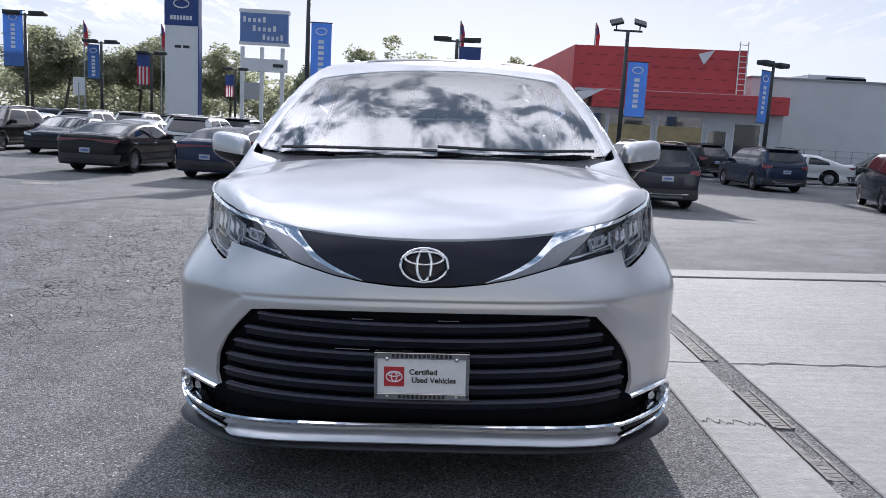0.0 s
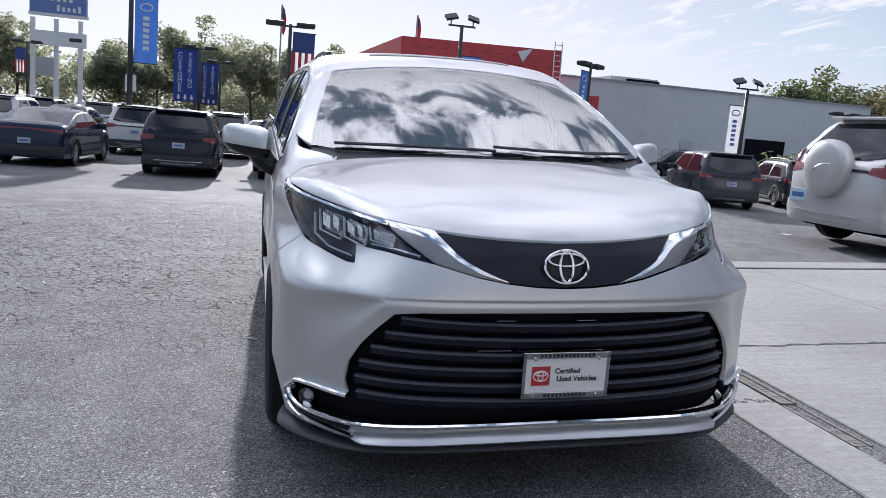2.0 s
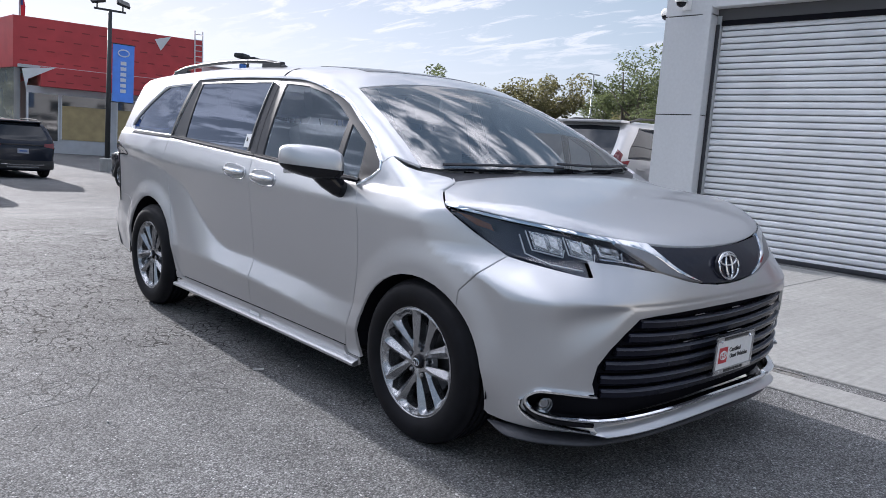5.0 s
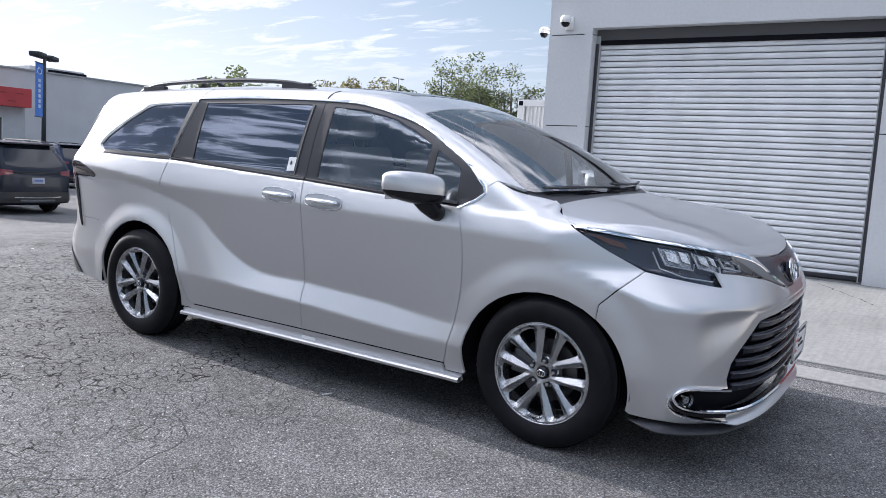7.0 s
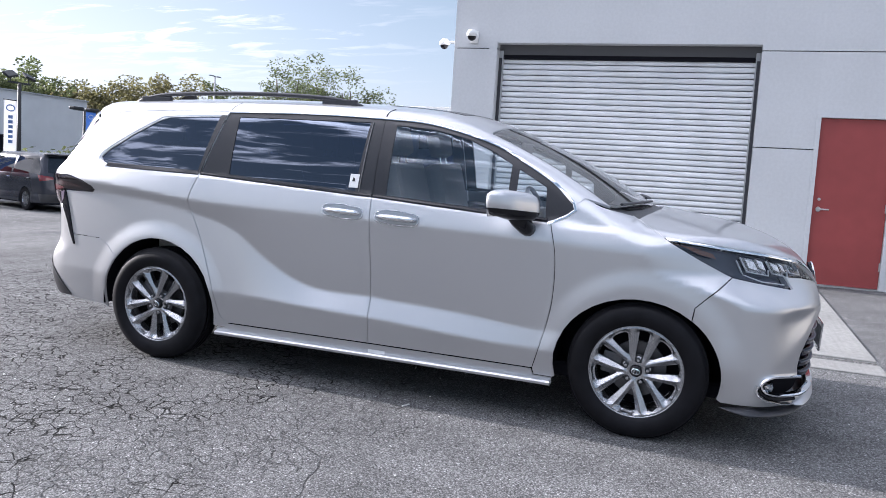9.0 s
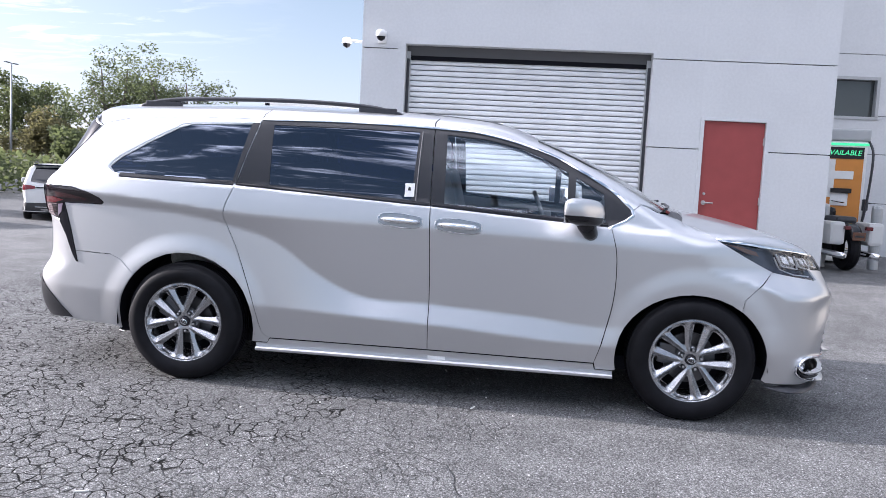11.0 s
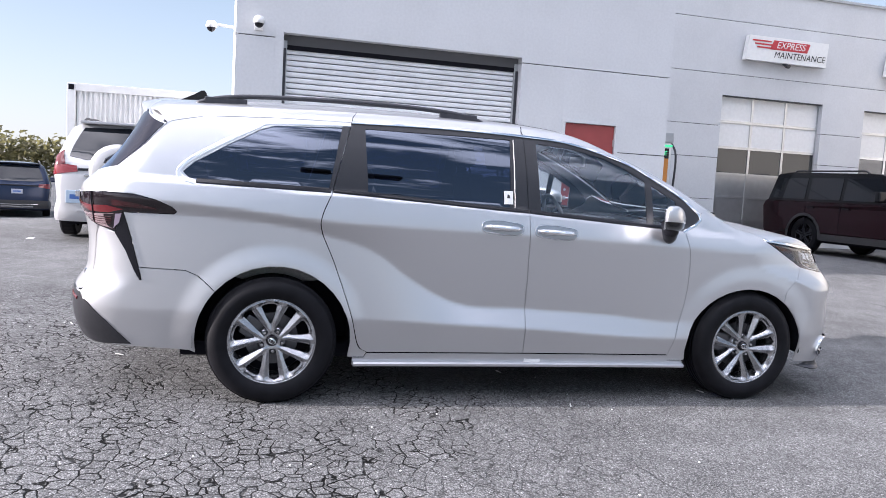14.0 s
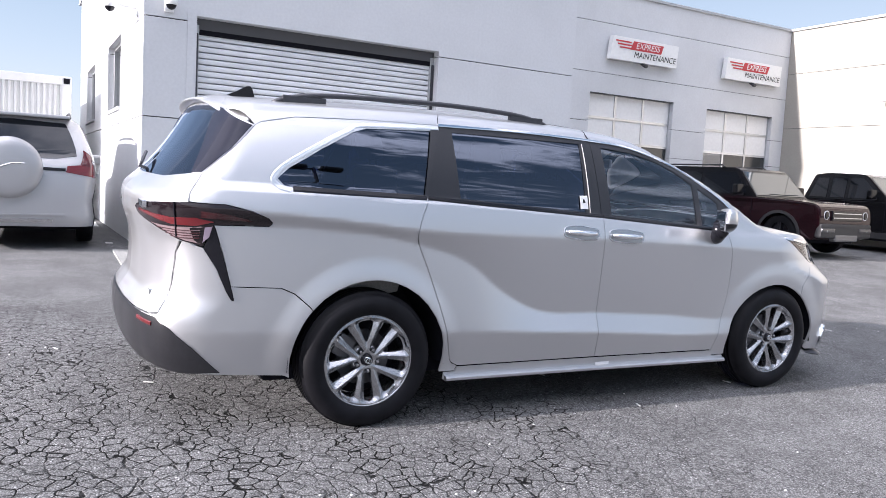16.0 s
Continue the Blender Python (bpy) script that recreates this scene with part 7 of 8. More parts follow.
def wall_pieces(owner, x0, x1, y0, y1, levels, openings, along="x"):
    """A wall of panels with thin sunk joints between them, left open where the doors and windows are."""
    cuts = sorted({x0, x1, *[o[0] for o in openings if x0 < o[0] < x1], *[o[1] for o in openings if x0 < o[1] < x1]})
    for a, b in zip(cuts, cuts[1:]):
        for z0, z1 in zip(levels, levels[1:]):
            spans = [(z0, z1)]
            for o in openings:
                if o[0] < b - 1e-6 and o[1] > a + 1e-6:
                    nxt = []
                    for s0, s1 in spans:
                        if o[2] > s0:
                            nxt.append((s0, min(s1, o[2])))
                        if o[3] < s1:
                            nxt.append((max(s0, o[3]), s1))
                    spans = [s for s in nxt if s[1] - s[0] > .01]
            for s0, s1 in spans:
                g0 = .007 if s0 == z0 and z0 > levels[0] else 0
                g1 = .007 if s1 == z1 and z1 < levels[-1] else 0
                part("panel", box(a, b, y0, y1, s0 + g0, s1 - g1) if along == "x" else box(y0, y1, a, b, s0 + g0, s1 - g1), WALL, owner)


LEV = [Z0, 2.00, 3.255, 5.2, ZTOP]
GAR = (.65, 4.225, 0, 3.335)
RED = (4.955, 5.935, 0, 2.46)
wall_a = thing("wall_west", BA, "pale grey stucco garage wall with sunk joints", "wall", kind="structure")
wall_pieces(wall_a, 0, 6.80, 0, .32, LEV, [GAR, RED])
part("joint_backing", box(.03, .62, .03, .29, Z0, ZTOP - .05), JOINT, wall_a)
part("joint_backing", box(4.26, 4.92, .03, .29, Z0, ZTOP - .05), JOINT, wall_a)
part("joint_backing", box(5.97, 6.77, .03, .29, Z0, ZTOP - .05), JOINT, wall_a)
part("joint_backing", box(.03, 6.77, .03, .29, 3.40, ZTOP - .05), JOINT, wall_a)
part("reveal", box(.53, .645, -.012, .0, Z0, 3.36), WALL, wall_a)
# side wall in the sun, with two windows
WIN1, WIN2 = (2.30, 4.15, 2.25, 3.35), (6.50, 8.45, 2.25, 3.35)
wall_n = thing("wall_north", BA, "pale grey stucco side wall in sunlight", "wall", kind="structure")
wall_pieces(wall_n, .322, 10.3, 0, .32, LEV, [WIN1, WIN2], along="y")
part("joint_backing", box(.03, .29, .34, 2.28, Z0, ZTOP - .05), JOINT, wall_n)
part("joint_backing", box(.03, .29, 4.17, 6.48, Z0, ZTOP - .05), JOINT, wall_n)
part("joint_backing", box(.03, .29, 8.47, 10.27, Z0, ZTOP - .05), JOINT, wall_n)
for i, w in enumerate((WIN1, WIN2)):
    win = thing("window_%d" % (i + 1), BA, "dark window with a grey frame in the side wall", "window", kind="structure")
    ym = (w[0] + w[1]) / 2
    for a, b in ((w[0], ym), (ym, w[1])):
        part("pane", box(.14, .16, a + .03, b - .03, w[2] + .04, w[3] - .04), DARK_GLASS, win)
    fb = bmesh.new()
    for a, b, c, d in ((w[0], w[1], w[2], w[2] + .05), (w[0], w[1], w[3] - .05, w[3]), (w[0], w[0] + .05, w[2], w[3]), (w[1] - .05, w[1], w[2], w[3]), (ym - .025, ym + .025, w[2], w[3])):
        add_box(fb, .10, .17, a, b, c, d)
    part("window_frame", fb, FRAME_GREY, win)
    part("sill", box(-.04, .12, w[0] - .03, w[1] + .03, w[2] - .05, w[2], .008), WALL, win)
# roller shutter
shut = thing("roller_shutter", BA, "closed galvanised roller shutter with curved slats", "garage door", kind="structure")
zs = ground_z(5.95, 5.0)
n_sl = 37
for k in range(n_sl):
    z0 = zs + .02 + (3.20 - zs) * k / n_sl
    h = (3.20 - zs) / n_sl
    bm = bmesh.new()
    prof = [(.285, 0), (.285, .15), (.205, .18), (.196, .4), (.196, .75), (.203, .97), (.285, 1.0)]
    va = [bm.verts.new((GAR[0] + .03, y, z0 + h * t)) for y, t in prof]
    vb = [bm.verts.new((GAR[1] - .03, y, z0 + h * t)) for y, t in prof]
    for i in range(len(prof) - 1):
        bm.faces.new((va[i], va[i + 1], vb[i + 1], vb[i]))
    bmesh.ops.recalc_face_normals(bm, faces=bm.faces)
    part("slat", bm, SHUTTER, shut)
part("shutter_hood", box(GAR[0] + .01, GAR[1] - .01, .165, .30, 3.13, 3.33, .01), DARK, shut, "dark hood over the shutter")
for x in (GAR[0] + .005, GAR[1] - .045):
    part("guide_rail", box(x, x + .04, .13, .25, zs, 3.14), MATT_BLACK, shut)
part("bottom_bar", box(GAR[0] + .03, GAR[1] - .03, .18, .25, zs + .005, zs + .06, .008), MATT_BLACK, shut)
part("hood", box(GAR[0], GAR[1], .16, .32, 3.19, 3.335, .01), JOINT, shut)
for x in (GAR[0], GAR[1] - .06):
    part("guide_rail", box(x, x + .06, .15, .26, zs - .05, 3.25, .006), FRAME_GREY, shut)
part("garage_back", box(GAR[0], GAR[1], .30, .34, 0, 3.335), DARK, shut)
# red door
zr = ground_z(6, 1.4)
door = thing("door_1", BA, "closed oxide red steel door with a lever handle", "door", kind="structure")
part("door_leaf", box(RED[0] + .06, RED[1] - .06, .03, .08, zr + .02, RED[3] - .05, .004), RED_DOOR, door)
fb = bmesh.new()
for a, b, c, d in ((RED[0], RED[0] + .055, zr, RED[3]), (RED[1] - .055, RED[1], zr, RED[3]), (RED[0] + .055, RED[1] - .055, RED[3] - .045, RED[3])):
    add_box(fb, a, b, -.015, .12, c, d, .004)
part("door_frame", fb, WALL, door)
part("threshold", box(RED[0], RED[1], -.02, .12, zr, zr + .015), ALU, door)
hd = part("door_handle", tube([(RED[0] + .13, .03, zr + 1.0), (RED[0] + .13, -.03, zr + 1.0), (RED[0] + .25, -.035, zr + 1.0)], .011, 8), ALU, door, smooth=True)
part("rose", lathe([(.001, .012), (.03, .012), (.033, .03)], 16, "y", (RED[0] + .13, 0, zr + 1.0)), ALU, hd)
part("lock", lathe([(.001, .008), (.018, .01), (.02, .03)], 14, "y", (RED[0] + .13, 0, zr + 1.13)), ALU, door)
for z in (.25, 1.0, 1.85):
    part("hinge", box(RED[1] - .075, RED[1] - .05, .012, .03, zr + z, zr + z + .11), ALU, door)
# dome cameras at the corner
for x, y, out in ((.30, -.16, 1), (-.34, .55, 0)):
    cam_ob = thing("security_camera", BA, "white dome security camera on a wall bracket", "camera", group="security cameras")
    z = 3.42
    part("bracket", box(x - .06, x + .06, -.02 if out else y - .06, .0 if out else y + .06, z - .10, z + .08, .01) if out else box(-.02, .0, y - .06, y + .06, z - .10, z + .08, .01), WHITE_PAINT, cam_ob)
    arm = [(x, -.01, z), (x, -.12, z + .02), (x, -.16, z + .0)] if out else [(-.01, y, z), (-.25, y, z + .02), (-.34, y, z)]
    part("arm", tube(arm, .022, 8), WHITE_PAINT, cam_ob)
    c = arm[-1]
    part("housing", lathe([(.001, .07), (.05, .065), (.075, .03), (.078, -.02), (.066, -.03)], 20, "z", c), WHITE_PAINT, cam_ob, smooth=True)
    part("dome", lathe([(.064, -.03), (.052, -.065), (.025, -.085), (.001, -.09)], 20, "z", c), GLOSS_BLACK, cam_ob, smooth=True)

# set-back service front
XB = 5.02            # how far the second front lies behind the first
D1, D2 = (11.30, 14.20, 0, 3.85), (15.48, 18.22, 0, 3.80)
SW = (7.2, 9.72, 3.04, 3.90)
LEV2 = [Z0, 1.35, 2.35, 3.12, 4.35, 5.6, 6.35]
wall_b = thing("wall_service", BA, "pale grey service bay wall with sunk joints", "wall", kind="structure")
wall_pieces(wall_b, 6.80, 18.75, XB, XB + .3, LEV2, [D1, D2, SW])
for a, b in ((6.8, 7.17), (9.75, 11.27), (14.23, 15.45), (18.25, 18.7)):
    part("joint_backing", box(a + .02, b, XB + .03, XB + .27, Z0, 6.3), JOINT, wall_b)
part("joint_backing", box(6.85, 18.7, XB + .03, XB + .27, 4.0, 6.3), JOINT, wall_b)
part("joint_backing", box(7.2, 9.7, XB + .03, XB + .27, Z0, 3.0), JOINT, wall_b)
part("coping", box(6.80, 18.75, XB - .05, XB + .35, 6.35, 6.42, .01), FRAME_GREY, wall_b)
wall_s = thing("wall_return", BA, "pale grey return wall between the two fronts", "wall", kind="structure")
wall_pieces(wall_s, .322, XB - .002, 6.48, 6.80, LEV, [], along="y")
wall_e = thing("wall_south", BA, "cream stucco wall in full sun", "wall", kind="structure")
wall_pieces(wall_e, -10.0, XB + .3, 18.752, 19.05, [Z0, 3.5, 5.1, 6.35], [], along="y")
for o in wall_e.children:
    o.data.materials[0] = CREAM
part("joint_backing", box(18.78, 19.03, -9.9, XB + .2, Z0, 6.3), JOINT, wall_e)
part("coping", box(18.70, 19.10, -10.0, XB + .3, 6.35, 6.42, .01), FRAME_GREY, wall_e)
vent = thing("louvre", BA, "white metal louvre in the sunny wall", "vent", kind="structure")
part("vent_frame", box(18.70, 18.75, .7, 3.2, 1.75, 2.82, .01), WHITE_PAINT, vent)
for k in range(11):
    part("louvre_blade", box(18.64, 18.72, .78, 3.12, 1.82 + .086 * k, 1.87 + .086 * k, 0), WHITE_PAINT, vent)
cam_ob = thing("wall_camera", BA, "white camera pair on the sunny wall", "camera")
part("bracket", box(18.62, 18.75, 1.35, 1.55, 4.05, 4.2, .01), WHITE_PAINT, cam_ob)
part("camera_body", tube([(18.6, 1.3, 4.2), (18.45, .95, 4.12)], .07, 10), WHITE_PAINT, cam_ob)
part("camera_body", tube([(18.6, 1.6, 4.2), (18.45, 1.95, 4.12)], .07, 10), WHITE_PAINT, cam_ob)
# roofs close the house
roof_ob = part("roof", box(.05, 6.75, .05, 12, ZTOP - .3, ZTOP - .1), WALL, None)
roof_ob.matrix_basis = BA
tagged(roof_ob, "flat roof behind the parapet", "roof", kind="structure")
wn = thing("window_3", BA, "grey glazed window over the charger", "window", kind="structure")
part("pane", box(SW[0], SW[1], XB + .12, XB + .14, SW[2], SW[3]), OFFICE_GLASS, wn)
fb = bmesh.new()
for a, b, c, d in ((SW[0], SW[1], SW[2], SW[2] + .06), (SW[0], SW[1], SW[3] - .06, SW[3]), (SW[1] - .06, SW[1], SW[2], SW[3])):
    add_box(fb, a, b, XB - .02, XB + .16, c, d)
part("window_frame", fb, FRAME_GREY, wn)
# sectional service doors
for i, D in enumerate((D1, D2)):
    dr = thing("door_%d" % (i + 2), BA, "sectional service door with white, glazed and aluminium rows", "garage door", kind="structure")
    rows_z = [.25, .85, 1.42, 1.98, 2.62, 3.24, D[3]]
    for r, (z0, z1) in enumerate(zip(rows_z, rows_z[1:])):
        mat = (ALU, ALU, ALU, DARK_GLASS, WHITE_PAINT, WHITE_PAINT)[r]
        for c in range(3):
            a, b = D[0] + (D[1] - D[0]) * c / 3, D[0] + (D[1] - D[0]) * (c + 1) / 3
            part("door_panel", box(a + .03, b - .03, XB + .14, XB + .16, z0 + .03, z1 - .03, .004), mat, dr)
    fb = bmesh.new()
    for z in rows_z:
        add_box(fb, D[0], D[1], XB + .12, XB + .17, z - .03, z + .03)
    for c in range(4):
        x = D[0] + (D[1] - D[0]) * c / 3
        add_box(fb, x - .03, x + .03, XB + .121, XB + .169, .25, D[3])
    part("door_frame", fb, ALU, dr)
    part("reveal_top", box(D[0], D[1], XB + .01, XB + .3, D[3] - .02, D[3] + .02), JOINT, dr)
    part("door_back", box(D[0], D[1], XB + .27, XB + .29, 0, D[3]), DARK, dr)
    # sign above
    x0, z0 = (11.76, 4.70) if i == 0 else (15.93, 4.66)
    sg = thing("wall_sign", BA @ Matrix.Translation((x0 + 1.13, XB - .18, z0 + .30)), "white slanted sign reading express maintenance", "sign", group="service signs")
    b2 = bmesh.new()
    add_prism(b2, [(-1.17, -.29), (1.13, -.29), (1.17, .29), (-1.10, .29)], .14, Matrix(((1, 0, 0, 0), (0, 0, 1, 0), (0, 1, 0, 0), (0, 0, 0, 1))))
    bmesh.ops.recalc_face_normals(b2, faces=b2.faces)
    part("sign_box", b2, WHITE_PAINT, sg)
    b2 = bmesh.new()
    add_prism(b2, [(-.52, .0), (.54, .0), (.62, .22), (-.42, .22)], .01, Matrix(((1, 0, 0, 0), (0, 0, 1, -.012), (0, 1, 0, 0), (0, 0, 0, 1))))
    bmesh.ops.recalc_face_normals(b2, faces=b2.faces)
    part("red_bar", b2, RED_INK, sg)
    face = pose(0, 0, 0, 90, 0, 0)
    words("EXPRESS", .22, PAPER, sg, Matrix.Translation((.06, -.016, .11)) @ face, shear=.25, bold=.0)
    words("MAINTENANCE", .21, INK, sg, Matrix.Translation((.34, -.006, -.12)) @ face, shear=.2, bold=.0)
    for k in range(3):
        part("speed_line", box(-1.02 + .07 * k, -.50 + .03 * k, -.012, -.002, .16 - .075 * k, .195 - .075 * k), RED_INK, sg)
    lamp_ob = part("sign_lamp", tube([(0, .1, -.28), (0, -.02, -.36), (0, -.08, -.37)], .05, 8), MATT_BLACK, sg)

# charging post with its two bollards
GREEN = glow_material("green_display", (0.05, 0.55, 0.22), 0.25)
ORANGE = material("orange_panel", (0.62, 0.24, 0.04), 0.45, var=0.04, scale=8)
ch = thing("charging_station", Matrix.Translation((8.55, -1.02, ground_z(8.5, -1.0))) @ Matrix.Rotation(radians(-98), 4, "Z"), "grey and orange fast charger with a green display", "charger")
part("cabinet", box(-.42, .42, -.02, .72, .05, 2.14, .03), WHITE_PAINT, ch)
part("cap", box(-.45, .45, -.04, .75, 2.14, 2.34, .03), FRAME_GREY, ch)
part("light_bar", box(-.43, .43, -.032, -.018, 2.06, 2.10), GREEN, ch)
part("front_panel", box(-.36, .36, -.034, -.018, .50, 2.03), ORANGE, ch)
dsp = part("display", box(-.36, .36, -.042, -.033, 1.83, 2.03), GLOSS_BLACK, ch)
words("AVAILABLE", .12, GREEN, dsp, Matrix.Translation((.02, -.0435, 1.93)) @ pose(0, 0, 0, 90, 0, 0), shear=.2)
part("plus_mark", box(-.20, -.08, -.046, -.033, 1.16, 1.82, .01), WHITE_PAINT, ch)
part("plus_mark", box(-.34, .22, -.048, -.033, 1.48, 1.62, .01), WHITE_PAINT, ch)
part("screen", box(-.12, .16, -.055, -.033, 1.02, 1.24, .01), PAPER, ch)
part("screen_hood", box(-.13, .20, -.10, -.033, 1.24, 1.32, .01), GLOSS_BLACK, ch)
gb = bmesh.new()
for k in range(9):
    add_box(gb, -.34, .34, -.04, -.033, .52 + .035 * k, .54 + .035 * k)
part("vent_grille", gb, FRAME_GREY, ch)
for s, sag in ((-1, .35), (1, .75)):
    pts = curve([(s * .46, .2, 2.2), (s * .5, -.05, 1.9), (s * .46, -.1, 1.2), (s * .40, -.12, sag), (s * .45, .0, .95)], 5)
    part("cable", tube(pts, .022, 7), MATT_BLACK, ch, smooth=True)
    part("plug", box(s * .45 - .05, s * .45 + .05, -.04, .06, .95, 1.15, .02), MATT_BLACK, ch)
for dx, dy in ((-.35, -.75), (.45, -.75)):
    p = ch.matrix_basis @ Vector((dx, dy, 0))
    bo = thing("bollard", Matrix.Translation(p), "grey steel safety bollard", "bollard", group="bollards")
    part("post", lathe([(.085, -.05), (.085, 1.0), (.07, 1.04), (.001, 1.05)], 18, "z"), FRAME_GREY, bo, smooth=False)

# parked touring motorcycle, seen from behind
mc = thing("motorcycle", Matrix.Translation((7.0, -.78, ground_z(7, -.8))) @ Matrix.Rotation(radians(-85), 4, "Z"), "black touring motorcycle with white hard panniers", "motorcycle")
part("tyre", lathe([(.20, -.07), (.31, -.075), (.34, -.03), (.34, .03), (.31, .075), (.20, .07)], 28, "x", (0, .32, .34)), RUBBER, mc)
part("mudguard", tube(curve([(0, .0, .52), (0, .12, .68), (0, .35, .74), (0, .6, .72)], 5), .10, 10, True, .4), GLOSS_BLACK, mc, smooth=True)
for s in (-1, 1):
    part("pannier", box(s * .30 - .12, s * .30 + .12, .02, .62, .42, .78, .05), PAINTS["white"], mc, "white hard pannier")
    part("tail_lamp", box(s * .17 - .05, s * .17 + .05, -.03, .05, .66, .72, .015), RED_LENS, mc)
    part("exhaust", tube([(s * .27, -.12, .26), (s * .27, 1.2, .30)], .05, 12), CHROME, mc, smooth=True)
part("plate_holder", box(-.10, .10, -.05, -.03, .50, .63, .005), AMBER, mc)
part("plate_mark", box(-.07, .07, -.054, -.048, .55, .58), INK, mc)
part("seat", box(-.16, .16, .35, 1.05, .74, .86, .05), MATT_BLACK, mc)
part("fuel_tank", box(-.15, .15, 1.0, 1.55, .72, 1.0, .08), GLOSS_BLACK, mc)
part("engine", box(-.22, .22, .75, 1.45, .25, .70, .05), ALLOY_DARK, mc)
part("front_wheel", lathe([(.22, -.05), (.31, -.055), (.33, 0), (.31, .055), (.22, .05)], 28, "x", (0, 1.95, .33)), RUBBER, mc)
part("fork", tube([(0, 1.95, .34), (0, 1.62, 1.05)], .05, 8), CHROME, mc)
part("handlebar", tube([(-.42, 1.35, 1.08), (-.2, 1.58, 1.12), (.2, 1.58, 1.12), (.42, 1.35, 1.08)], .016, 8), CHROME, mc)

# shipping container by the side wall
CONT = material("white_container_paint", (0.72, 0.72, 0.71), 0.55, var=0.05, scale=4, stain=0.08)
ct = thing("container", Matrix.Translation((11.1, 8.85, ground_z(11, 8.8) + .05)), "white corrugated shipping container", "container")
for s in (-1, 1):
    part("corner_post", box(-.0, .16, s * 1.22 - .08, s * 1.22 + .08, 0, 2.55, .01), CONT, ct)
    part("corner_fitting", box(-.012, .05, s * 1.22 - .05, s * 1.22 + .05, 2.42, 2.52, .005), DARK, ct)
bm = bmesh.new()
yy, n = -1.14, 24
vs = []
for k in range(n + 1):
    for j, d in ((0, 0), (.3, 0), (.5, .04), (.8, .04)):
        y = -1.14 + 2.28 * (k + j) / (n + 1)
        vs.append((bm.verts.new((.02 + d, y, .15)), bm.verts.new((.02 + d, y, 2.42))))
for a, b in zip(vs, vs[1:]):
    bm.faces.new((a[0], b[0], b[1], a[1]))
part("corrugated_end", bm, CONT, ct)
part("header", box(-.005, .12, -1.14, 1.14, 2.40, 2.55, .01), CONT, ct)
part("bottom_rail", box(-.005, .12, -1.14, 1.14, 0, .16, .01), CONT, ct)
part("shell", box(.10, 6.0, -1.22, 1.22, .02, 2.53), CONT, ct)

# ---------------------------------------------------------------- red dealership and the big store behind
RED_WRAP = material("red_building_wrap", (0.50, 0.055, 0.06), 0.55, var=0.10, scale=1.2, stain=0.10, stain_scale=.35)
RED_DARK = material("wrap_print", (0.25, 0.03, 0.035), 0.6)
GREY_BLOCK = material("grey_block_wall", (0.52, 0.53, 0.55), 0.85, var=0.06, scale=3, stain=0.05, stain_scale=.3)
GREY_STORE = material("grey_store_wall", (0.62, 0.625, 0.635), 0.85, var=0.04, scale=1, stain=0.06, stain_scale=.15)
PLY = material("plywood_boards", (0.42, 0.33, 0.17), 0.7, var=0.15, scale=2)
STEEL = material("dark_pole_steel", (0.035, 0.037, 0.04), 0.5, 0.3, var=0.1, scale=5)
PALE_STEEL = material("galvanised_pole", (0.35, 0.36, 0.37), 0.45, 0.6)
BANNER_BLUE = material("blue_banner_cloth", (0.12, 0.23, 0.48), 0.7, var=0.08, scale=4)
DEEP_BLUE = material("deep_blue_sign", (0.02, 0.05, 0.20), 0.45, var=0.04, scale=3)
SIGN_BLUE = material("dusk_blue_sign", (0.12, 0.20, 0.42), 0.5, var=0.08, scale=1)
SIGN_WHITE = material("off_white_sign", (0.68, 0.69, 0.70), 0.5, var=0.03, scale=2)
FLAG_RED = material("flag_red", (0.42, 0.03, 0.05), 0.8)

# showroom glass: its pale reflection is put into the base colour
SHOWROOM = material("pale_showroom_glazing", (0.20, 0.22, 0.23), 0.10, var=.25, scale=.6, coat=.8)
DA = Matrix.Translation((6.93, 46.3, 0)) @ Matrix.Rotation(math.atan2(-1.6, 11.95), 4, "Z")     # x along the front, y into the house
deal = thing("dealership", DA, "flat-roofed dealership being clad in red wrap over grey block", "building")
part("upper_box", prism([(0, .15), (9.7, .15), (9.7, 28), (-5.1, 27.3)], 2.62, Matrix.Translation((0, 0, 4.0))), RED_WRAP, deal, "red wrapped upper storey")
part("canopy_band", box(1.2, 12.05, -.75, 6, 3.10, 4.10, .02), RED_WRAP, deal, "red wrapped band above the shop front")
part("band_ledge", box(.2, 10.2, -.2, 6, 4.00, 4.16), GREY_BLOCK, deal)
part("front_wall", box(.6, 12.0, .0, .3, -.6, 3.12), GREY_BLOCK, deal, "grey block shop front")
part("side_wall", prism([(.05, .3), (.35, .3), (-4.7, 27.2), (-5.0, 27.2)], 4.7, Matrix.Translation((0, 0, -.6))), SHOWROOM, deal, "glazed showroom side")
for k in range(10):
    part("mullion", box(-.04 - .51 * k, .05 - .51 * k, .8 + 2.7 * k, .9 + 2.7 * k, -.6, 4.0), GREY_BLOCK, deal)
part("rear_block", box(2, 12, 6.5, 28, -.6, 4.0), GREY_BLOCK, deal)
